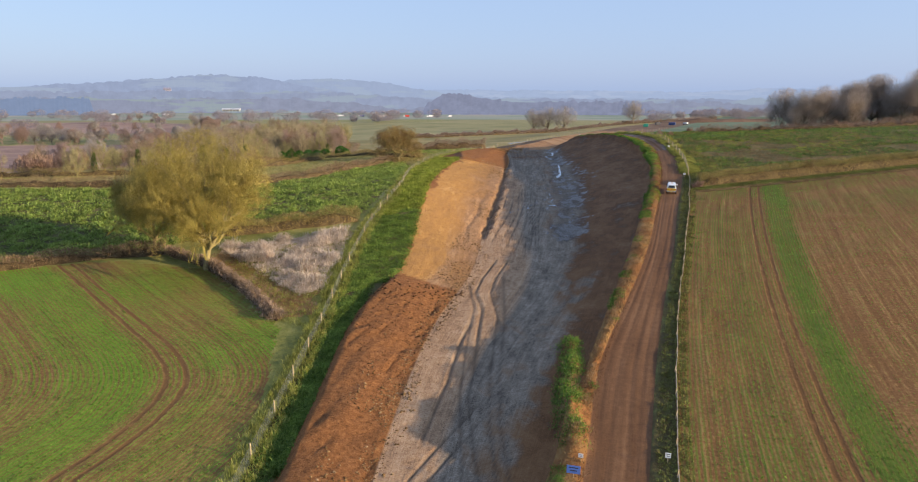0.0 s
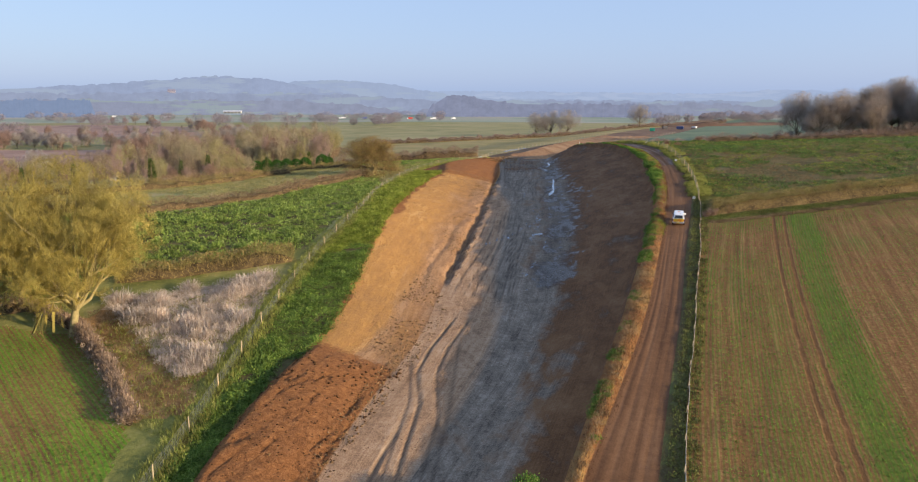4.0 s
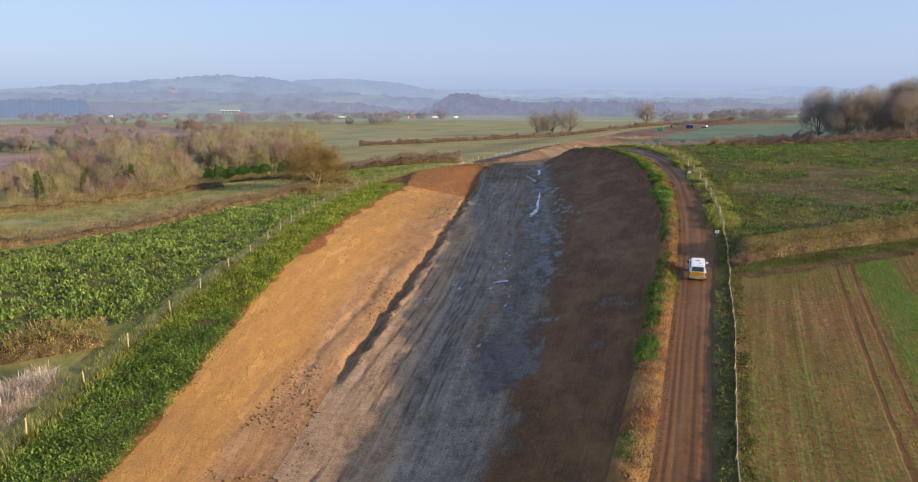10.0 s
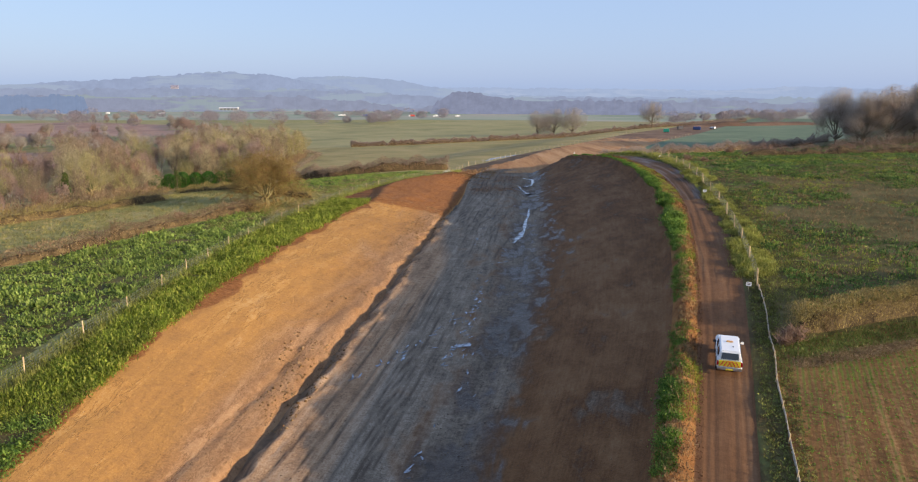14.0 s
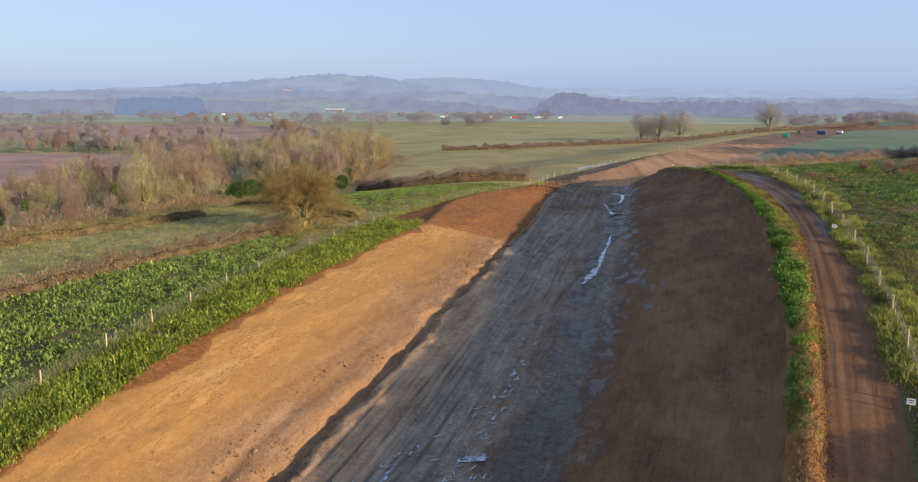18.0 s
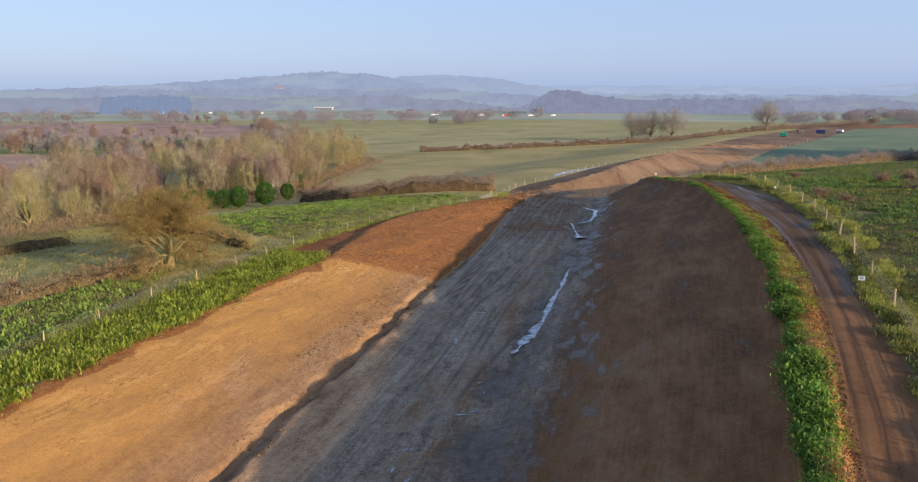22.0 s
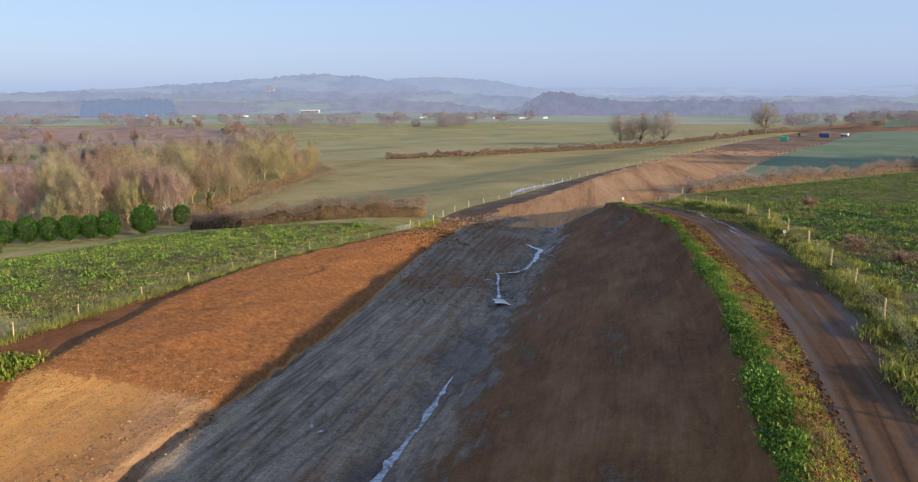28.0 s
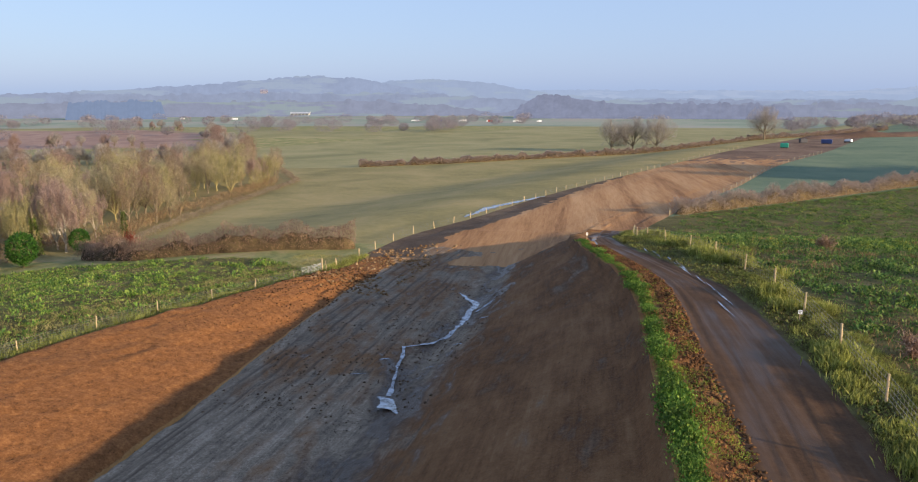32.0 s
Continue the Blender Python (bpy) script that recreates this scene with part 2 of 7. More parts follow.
def sown(name, soil_a, soil_b, green, across_of, strips_at, cover=(0.42, 0.62), spots=()):
    """Drilled field: soil and thin uneven rows of young blades that run round the field with the wheel tracks.
    across_of: metres across the rows; strips_at: (from, to, more) bands across; spots: (x, y, radius, more)."""
    m, nt, b = node_mat(name, 0.95, 0.1)
    w = coords(nt)
    xyz = nt.nodes.new("ShaderNodeSeparateXYZ")
    nt.links.new(w, xyz.inputs[0])
    x, y = xyz.outputs[0], xyz.outputs[1]
    across = across_of(nt, x, y)

    def stretched(sx, sy):
        c = nt.nodes.new("ShaderNodeCombineXYZ")
        nt.links.new(maths(nt, "MULTIPLY", across, sx), c.inputs[0])
        nt.links.new(maths(nt, "MULTIPLY", y, sy), c.inputs[1])
        return c.outputs[0]

    patch, fine, mid = noise_tex(nt, w, 0.07, 6, 0.62), noise_tex(nt, w, 3.0, 6, 0.7), noise_tex(nt, w, 0.5, 5, 0.65)
    lines, broad = noise_tex(nt, stretched(1.5, 0.035), 1.0, 5, 0.72), noise_tex(nt, stretched(0.33, 0.012), 1.0, 4, 0.6, 0.2)
    edge = maths(nt, "ADD", across, maths(nt, "MULTIPLY", maths(nt, "SUBTRACT", mid, 0.5), 3.0))
    row_wave = maths(nt, "SINE", maths(nt, "ADD", maths(nt, "MULTIPLY", across, 2 * math.pi / 0.40), maths(nt, "MULTIPLY", patch, 2.0)))
    dens = maths(nt, "ADD", maths(nt, "MULTIPLY", lines, 0.45), maths(nt, "ADD", maths(nt, "MULTIPLY", broad, 0.30), maths(nt, "MULTIPLY", patch, 0.25)))
    dens = maths(nt, "ADD", dens, maths(nt, "ADD", maths(nt, "MULTIPLY", maths(nt, "SUBTRACT", fine, 0.5), 0.45), maths(nt, "MULTIPLY", row_wave, 0.085)))
    for lo, hi, more in strips_at:
        c, h = (lo + hi) / 2, (hi - lo) / 2
        away = maths(nt, "ABSOLUTE", maths(nt, "SUBTRACT", edge, c))
        g = nt.nodes.new("ShaderNodeMapRange")
        g.inputs[1].default_value, g.inputs[2].default_value, g.inputs[3].default_value, g.inputs[4].default_value = h - 0.7, h + 0.7, 1.0, 0.0
        nt.links.new(away, g.inputs[0])
        dens = maths(nt, "ADD", dens, maths(nt, "MULTIPLY", g.outputs[0], more))
    for px, py, r, more in spots:
        dx, dy = maths(nt, "SUBTRACT", x, px), maths(nt, "SUBTRACT", y, py)
        d2 = maths(nt, "SQRT", maths(nt, "ADD", maths(nt, "MULTIPLY", dx, dx), maths(nt, "MULTIPLY", dy, dy)))
        g = nt.nodes.new("ShaderNodeMapRange")
        g.inputs[1].default_value, g.inputs[2].default_value, g.inputs[3].default_value, g.inputs[4].default_value = 0.3 * r, 1.2 * r, 1.0, 0.0
        nt.links.new(maths(nt, "ADD", d2, maths(nt, "MULTIPLY", maths(nt, "SUBTRACT", mid, 0.5), r)), g.inputs[0])
        dens = maths(nt, "ADD", dens, maths(nt, "MULTIPLY", g.outputs[0], more))
    tram = maths(nt, "ABSOLUTE", maths(nt, "SUBTRACT", maths(nt, "ABSOLUTE", maths(nt, "ADD", across, maths(nt, "MULTIPLY", maths(nt, "SUBTRACT", mid, 0.5), 0.5))), 0.8))
    wheel = maths(nt, "MULTIPLY", ramp(nt, tram, ((0.12, (1, 1, 1)), (0.26, (0, 0, 0)))), ramp(nt, mid, ((0.32, (0.4,) * 3), (0.5, (1, 1, 1)))))
    dens = maths(nt, "SUBTRACT", dens, maths(nt, "MULTIPLY", wheel, 0.35))
    mask = ramp(nt, dens, ((cover[0], (0, 0, 0)), (cover[1], (1, 1, 1))))
    ground = ramp(nt, maths(nt, "ADD", maths(nt, "MULTIPLY", fine, 0.5), maths(nt, "MULTIPLY", lines, 0.5)), ((0.38, tuple(0.7 * c for c in soil_a)), (0.5, soil_a), (0.62, soil_b)))
    ground = mix(nt, wheel, ground, tuple(0.72 * c for c in soil_a))
    leaf = ramp(nt, fine, ((0.3, tuple(0.62 * c for c in green)), (0.7, green)))
    nt.links.new(mix(nt, mask, ground, leaf), b.inputs["Base Color"])
    bump(nt, b, maths(nt, "ADD", fine, maths(nt, "SUBTRACT", maths(nt, "MULTIPLY", lines, 0.9), maths(nt, "MULTIPLY", wheel, 0.5))), 0.5, 0.12)
    return m


def leafy(name, a, b_, c, rough=0.65, spec=0.25, through_light=0.35, blotch=0.45):
    """Leaves, blades or twigs: a tone for each island, and a little along it."""
    m, nt, b = node_mat(name, rough, spec)
    g = nt.nodes.new("ShaderNodeNewGeometry")
    col = ramp(nt, g.outputs["Random Per Island"], ((0.0, a), (0.5, b_), (1.0, c)))
    n = noise_tex(nt, coords(nt), 0.45, 5, 0.65)
    col = mix(nt, 1.0, col, ramp(nt, n, ((0.35, (blotch,) * 3), (0.65, (1.0, 1.0, 1.0)))), "MULTIPLY")
    nt.links.new(col, b.inputs["Base Color"])
    if through_light:
        t, add = nt.nodes.new("ShaderNodeBsdfTranslucent"), nt.nodes.new("ShaderNodeMixShader")
        nt.links.new(col, t.inputs["Color"])
        add.inputs[0].default_value = through_light
        nt.links.new(b.outputs[0], add.inputs[1])
        nt.links.new(t.outputs[0], add.inputs[2])
        nt.links.new(add.outputs[0], nt.nodes["Material Output"].inputs["Surface"])
    return m


def plain(name, col, rough=0.5, metal=0.0, grain=0.12, scale=3.0):
    m, nt, b = node_mat(name, rough, 0.4)
    b.inputs["Metallic"].default_value = metal
    n = noise_tex(nt, coords(nt), scale, 6, 0.65)
    nt.links.new(ramp(nt, n, ((0.3, tuple(c * (1 - grain) for c in col)), (0.7, tuple(min(1, c * (1 + grain)) for c in col)))), b.inputs["Base Color"])
    return m


def glass_mat(name, tint=(0.03, 0.035, 0.04)):
    m, nt, b = node_mat(name, 0.06, 0.6)
    b.inputs["Base Color"].default_value = (*tint, 1)
    return m


def along_works(nt, sx, sy):
    """Coordinates across and along the cutting, so that streaks follow its bends."""
    at, sep, xyz, c = (nt.nodes.new("ShaderNode" + k) for k in ("VertexColor", "SeparateColor", "SeparateXYZ", "CombineXYZ"))
    at.layer_name = "across_works"
    nt.links.new(at.outputs[0], sep.inputs[0])
    nt.links.new(coords(nt), xyz.inputs[0])
    nt.links.new(maths(nt, "MULTIPLY", sep.outputs[0], 100.0 * sx), c.inputs[0])
    nt.links.new(maths(nt, "MULTIPLY", xyz.outputs[1], sy), c.inputs[1])
    return c.outputs[0]


M_HEAP = earth("red_brown_topsoil", (0.085, 0.036, 0.016), (0.17, 0.072, 0.028), (0.26, 0.12, 0.045), 0.16, 1.9, relief=0.9)
def cut_clay():
    """Cutting floor and bank: grey clay with a tan tone for its sunlit side, brown clay and wet clay, mixed by the
    ground's soil mask and broken up by noise.
    """
    m, nt, b = node_mat("cutting_clay", 0.95, 0.2)
    w, ws, wb = coords(nt), along_works(nt, 2.4, 0.10), coords(nt, (1.0, 0.42, 1), radians(-14))
    at = nt.nodes.new("ShaderNodeVertexColor")
    at.layer_name = "soil_light_mix"
    sep = nt.nodes.new("ShaderNodeSeparateColor")
    nt.links.new(at.outputs[0], sep.inputs[0])
    long_, long2, fine, grit = noise_tex(nt, ws, 0.3, 6, 0.62, 0.3), noise_tex(nt, ws, 1.6, 5, 0.7), noise_tex(nt, w, 1.5, 7, 0.7), noise_tex(nt, w, 6.0, 4, 0.75)
    cloud, puff = noise_tex(nt, wb, 0.16, 4, 0.55, 0.5), noise_tex(nt, wb, 0.6, 4, 0.55, 0.4)
    tone = maths(nt, "ADD", maths(nt, "MULTIPLY", long_, 0.18), maths(nt, "ADD", maths(nt, "MULTIPLY", long2, 0.17), maths(nt, "ADD", maths(nt, "MULTIPLY", puff, 0.22), maths(nt, "ADD", maths(nt, "MULTIPLY", fine, 0.22), maths(nt, "MULTIPLY", grit, 0.21)))))
    grey = ramp(nt, tone, ((0.41, (0.085, 0.066, 0.048)), (0.5, (0.215, 0.170, 0.123)), (0.59, (0.36, 0.295, 0.222))))
    tan = ramp(nt, tone, ((0.41, (0.18, 0.104, 0.057)), (0.5, (0.36, 0.222, 0.124)), (0.59, (0.49, 0.335, 0.205))))
    tone2 = maths(nt, "ADD", maths(nt, "MULTIPLY", cloud, 0.32), maths(nt, "ADD", maths(nt, "MULTIPLY", puff, 0.24), maths(nt, "ADD", maths(nt, "MULTIPLY", long2, 0.16), maths(nt, "ADD", maths(nt, "MULTIPLY", fine, 0.14), maths(nt, "MULTIPLY", grit, 0.14)))))
    brown = ramp(nt, tone2, ((0.40, (0.062, 0.029, 0.012)), (0.48, (0.132, 0.062, 0.024)), (0.54, (0.176, 0.090, 0.038)), (0.62, (0.226, 0.132, 0.066))))
    col = mix(nt, ramp(nt, maths(nt, "ADD", sep.outputs[1], maths(nt, "MULTIPLY", maths(nt, "SUBTRACT", long_, 0.5), 0.8)), ((0.3, (0, 0, 0)), (0.7, (1, 1, 1)))), grey, tan)
    spread_ = maths(nt, "ADD", maths(nt, "SUBTRACT", puff, 0.5), maths(nt, "SUBTRACT", cloud, 0.5))
    col = mix(nt, ramp(nt, maths(nt, "ADD", sep.outputs[2], maths(nt, "MULTIPLY", spread_, 1.7)), ((0.25, (0, 0, 0)), (0.75, (1, 1, 1)))), col, brown)
    damp = maths(nt, "ADD", sep.outputs[0], maths(nt, "ADD", maths(nt, "MULTIPLY", maths(nt, "SUBTRACT", cloud, 0.54), 2.6), maths(nt, "MULTIPLY", maths(nt, "SUBTRACT", puff, 0.5), 2.2)))
    wetness = ramp(nt, damp, ((0.46, (0, 0, 0)), (1.0, (0.85, 0.85, 0.85))))
    col = mix(nt, wetness, col, ramp(nt, fine, ((0.38, (0.026, 0.021, 0.018)), (0.62, (0.080, 0.064, 0.052)))))
    # Darker clay along the wheel ruts; the ditch's shade is painted in too.
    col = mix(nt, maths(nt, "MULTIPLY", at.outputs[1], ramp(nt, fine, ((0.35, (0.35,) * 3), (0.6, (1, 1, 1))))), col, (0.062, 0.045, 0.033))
    nt.links.new(col, b.inputs["Base Color"])
    nt.links.new(ramp(nt, maths(nt, "MULTIPLY", wetness, puff), ((0.12, (0.93,) * 3), (0.46, (0.38,) * 3))), b.inputs["Roughness"])
    bump(nt, b, maths(nt, "ADD", maths(nt, "MULTIPLY", fine, 0.5), maths(nt, "ADD", maths(nt, "MULTIPLY", long2, 0.2), maths(nt, "MULTIPLY", grit, 0.2))), 0.6, 0.25)
    return m


def slope_clay():
    """Cut slope of orange clay, with red-brown topsoil laid over parts of it."""
    m, nt, b = node_mat("slope_clay", 0.95, 0.12)
    w, ws = coords(nt), along_works(nt, 1.4, 0.3)
    at, sep = nt.nodes.new("ShaderNodeVertexColor"), nt.nodes.new("ShaderNodeSeparateColor")
    at.layer_name = "soil_light_mix"
    nt.links.new(at.outputs[0], sep.inputs[0])
    wl = along_works(nt, 1.0, 0.16)
    big, streak, fine, grit = noise_tex(nt, ws, 0.12, 5, 0.62, 0.7), noise_tex(nt, wl, 1.1, 6, 0.68, 0.2), noise_tex(nt, w, 1.8, 8, 0.72), noise_tex(nt, w, 6.0, 4, 0.75)
    tone = maths(nt, "ADD", maths(nt, "MULTIPLY", big, 0.32), maths(nt, "ADD", maths(nt, "MULTIPLY", streak, 0.24), maths(nt, "ADD", maths(nt, "MULTIPLY", fine, 0.22), maths(nt, "MULTIPLY", grit, 0.22))))
    clay = ramp(nt, tone, ((0.36, (0.21, 0.105, 0.042)), (0.44, (0.33, 0.172, 0.062)), (0.53, (0.435, 0.228, 0.068)), (0.62, (0.52, 0.325, 0.135))))
    foot = ramp(nt, tone, ((0.40, (0.16, 0.086, 0.046)), (0.5, (0.295, 0.166, 0.084)), (0.60, (0.41, 0.255, 0.140))))
    lower = ramp(nt, maths(nt, "ADD", sep.outputs[1], maths(nt, "MULTIPLY", maths(nt, "SUBTRACT", big, 0.5), 2.0)), ((0.30, (0, 0, 0)), (0.85, (1, 1, 1))))
    clay = mix(nt, lower, clay, foot)
    crack = ramp(nt, maths(nt, "ABSOLUTE", maths(nt, "SUBTRACT", streak, 0.5)), ((0.0, (1, 1, 1)), (0.016, (0, 0, 0))))
    clay = mix(nt, maths(nt, "MULTIPLY", crack, ramp(nt, big, ((0.44, (0, 0, 0)), (0.56, (0.8, 0.8, 0.8))))), clay, (0.11, 0.058, 0.028))
    stones = nt.nodes.new("ShaderNodeTexVoronoi")
    stones.inputs["Scale"].default_value = 1.4
    nt.links.new(w, stones.inputs["Vector"])
    clay = mix(nt, ramp(nt, stones.outputs["Distance"], ((0.03, (1, 1, 1)), (0.055, (0, 0, 0)))), clay, (0.42, 0.33, 0.22))
    tone2 = maths(nt, "ADD", maths(nt, "MULTIPLY", fine, 0.6), maths(nt, "MULTIPLY", grit, 0.4))
    heap = ramp(nt, tone2, ((0.34, (0.085, 0.036, 0.014)), (0.5, (0.215, 0.092, 0.033)), (0.66, (0.34, 0.162, 0.062))))
    edge = maths(nt, "ADD", sep.outputs[0], maths(nt, "MULTIPLY", maths(nt, "SUBTRACT", fine, 0.5), 0.9))
    where = ramp(nt, edge, ((0.46, (0, 0, 0)), (0.54, (1, 1, 1))))
    nt.links.new(mix(nt, where, clay, heap), b.inputs["Base Color"])
    bump(nt, b, maths(nt, "ADD", maths(nt, "MULTIPLY", fine, 0.7), maths(nt, "MULTIPLY", grit, 0.3)), 0.8, 0.3)
    return m


M_CUT, M_SLOPE = cut_clay(), slope_clay()

def road_earth(name, dark, mid, light, wet=None):
    """Haul road: soil worn into wheel lines that follow the road's own width."""
    m, nt, b = node_mat(name, 0.95, 0.2)
    w = coords(nt)
    at, sep, xyz, lane = (nt.nodes.new("ShaderNode" + k) for k in ("VertexColor", "SeparateColor", "SeparateXYZ", "CombineXYZ"))
    at.layer_name = "soil_light_mix"
    nt.links.new(at.outputs[0], sep.inputs[0])
    nt.links.new(w, xyz.inputs[0])
    nt.links.new(maths(nt, "MULTIPLY", sep.outputs[0], 5.5), lane.inputs[0])
    nt.links.new(maths(nt, "MULTIPLY", xyz.outputs[1], 0.05), lane.inputs[1])
    lines, wide = noise_tex(nt, lane.outputs[0], 3.0, 5, 0.75, 0.15), noise_tex(nt, lane.outputs[0], 0.7, 4, 0.6, 0.2)
    fine, grit, big = noise_tex(nt, w, 1.6, 7, 0.7), noise_tex(nt, w, 7.0, 4, 0.75), noise_tex(nt, w, 0.09, 4, 0.6)
    tone = maths(nt, "ADD", maths(nt, "MULTIPLY", lines, 0.13), maths(nt, "ADD", maths(nt, "MULTIPLY", wide, 0.33), maths(nt, "ADD", maths(nt, "MULTIPLY", fine, 0.2), maths(nt, "ADD", maths(nt, "MULTIPLY", grit, 0.16), maths(nt, "MULTIPLY", big, 0.18)))))
    col = ramp(nt, tone, ((0.38, dark), (0.5, mid), (0.62, light)))
    if wet:
        damp = maths(nt, "ADD", wide, maths(nt, "MULTIPLY", big, 0.5))
        col = mix(nt, ramp(nt, damp, ((0.68, (0, 0, 0)), (0.86, (1, 1, 1)))), col, wet)
        nt.links.new(ramp(nt, damp, ((0.68, (0.95,) * 3), (0.86, (0.5,) * 3))), b.inputs["Roughness"])
    nt.links.new(col, b.inputs["Base Color"])
    bump(nt, b, maths(nt, "ADD", maths(nt, "MULTIPLY", lines, 0.35), maths(nt, "ADD", maths(nt, "MULTIPLY", fine, 0.3), maths(nt, "MULTIPLY", grit, 0.2))), 0.3, 0.12)
    return m


M_ROAD = road_earth("haul_road_earth", (0.078, 0.037, 0.017), (0.150, 0.074, 0.034), (0.225, 0.124, 0.064))
# Wet stretch of road, with shade also painted in through darker tones.
M_ROAD_WET_SHADE = road_earth("wet_shaded_haul_road", (0.048, 0.025, 0.013), (0.098, 0.052, 0.026), (0.165, 0.098, 0.055), wet=(0.078, 0.048, 0.030))
M_VERGE = earth("verge_soil_and_grass", (0.075, 0.050, 0.024), (0.105, 0.085, 0.032), (0.13, 0.135, 0.042), 0.25, 1.8, relief=0.9)
M_BERM = earth("berm_soil", (0.13, 0.06, 0.022), (0.25, 0.115, 0.04), (0.27, 0.165, 0.06), 0.25, 1.8, relief=1.0)
M_GRASS = earth("rough_grass", (0.12, 0.126, 0.0336), (0.204, 0.204, 0.054), (0.3, 0.264, 0.096), 0.12, 1.5, relief=0.9)
M_KALE_SOIL = earth("weedy_crop_floor", (0.06, 0.055, 0.022), (0.10, 0.092, 0.032), (0.165, 0.13, 0.055), 0.14, 1.4, relief=0.9)
M_DRY = earth("dry_grass_floor", (0.24, 0.17, 0.10), (0.36, 0.28, 0.18), (0.48, 0.40, 0.28), 0.2, 1.8, relief=0.9)
M_DARK = earth("dark_ditch_soil", (0.06, 0.042, 0.03), (0.10, 0.07, 0.048), (0.15, 0.11, 0.075), 0.1, 1.2, relief=0.8)


def rows_left(nt, x, y):
    """Rows of two directions that swing into each other at the field corner, with the wheel tracks."""
    leg = maths(nt, "SUBTRACT", maths(nt, "ADD", maths(nt, "MULTIPLY", x, 0.74), maths(nt, "MULTIPLY", y, 0.675)), 25.5)
    side = maths(nt, "ADD", maths(nt, "ADD", maths(nt, "MULTIPLY", x, 0.95), maths(nt, "MULTIPLY", y, -0.316)), 43.8)
    n = nt.nodes.new("ShaderNodeMath")
    n.operation = "SMOOTH_MAX"
    n.inputs[2].default_value = 14.0
    nt.links.new(leg, n.inputs[0])
    nt.links.new(side, n.inputs[1])
    return n.outputs[0]


def rows_right(nt, x, y):
    """Rows that follow the slow bend of the wheel tracks."""
    bend = maths(nt, "ADD", maths(nt, "MULTIPLY", maths(nt, "MULTIPLY", y, y), 0.00075), maths(nt, "MULTIPLY", y, 0.187))
    return maths(nt, "SUBTRACT", x, maths(nt, "ADD", bend, 17.2))


M_WHEAT_L = sown("young_wheat", (0.21, 0.115, 0.045), (0.35, 0.210, 0.086), (0.165, 0.285, 0.030), rows_left, ((-9, -2.0, 0.10), (-60, -10, -0.03)), (0.44, 0.68), ((-22, 74, 8, 0.12), (-42, 91, 7, 0.08), (-24, 44, 14, -0.02), (-62, 92, 10, 0.06)))
M_WHEAT_R = sown("thin_young_wheat", (0.185, 0.096, 0.038), (0.325, 0.185, 0.080), (0.11, 0.165, 0.025), rows_right, ((1.8, 5.4, 0.19), (-12, -1.6, 0.02), (6.5, 60, -0.07)), (0.47, 0.72), ((47, 126, 8, -0.08), (60, 124, 6, 0.10), (74, 128, 7, 0.10), (86, 131, 7, 0.10), (40, 44, 10, 0.10)))
M_FIELD = earth("far_pasture", (0.205, 0.195, 0.088), (0.275, 0.25, 0.115), (0.34, 0.295, 0.145), 0.02, 0.35, relief=0.5)
M_FIELD_NEAR = earth("olive_winter_pasture", (0.195, 0.172, 0.072), (0.270, 0.226, 0.096), (0.340, 0.270, 0.126), 0.03, 0.6, relief=0.5)
M_FIELD2 = earth("olive_pasture", (0.143, 0.169, 0.0585), (0.26, 0.247, 0.0975), (0.39, 0.305, 0.156), 0.12, 1.3, relief=0.5)
M_PLOUGH = earth("ploughed_pink_soil", (0.23, 0.145, 0.115), (0.305, 0.20, 0.157), (0.37, 0.255, 0.20), 0.03, 0.5, relief=0.5)
M_STRIP = earth("bare_orange_earth", (0.21, 0.102, 0.045), (0.37, 0.198, 0.088), (0.47, 0.28, 0.138), 0.06, 0.8, relief=0.5, stretch=(2.2, 0.14, 1), turn=radians(22))
M_DARKSTRIP = earth("dark_brown_worked_earth", (0.10, 0.062, 0.042), (0.165, 0.105, 0.07), (0.23, 0.155, 0.105), 0.05, 0.8, relief=0.5)
# Distant and blue-green fields: haze painted in as paler, greyer base tones.
M_DISTANT = earth("hazed_distant_fields", (0.20, 0.255, 0.185), (0.285, 0.315, 0.24), (0.37, 0.32, 0.275), 0.0045, 0.1, relief=0.1)
M_GREEN2 = earth("blue_green_pasture", (0.10, 0.145, 0.09), (0.135, 0.18, 0.11), (0.175, 0.21, 0.125), 0.03, 0.5, relief=0.3)

M_DEAD = earth("dead_grass_strip", (0.19, 0.105, 0.04), (0.31, 0.185, 0.075), (0.42, 0.285, 0.14), 0.3, 2.0, relief=0.9)
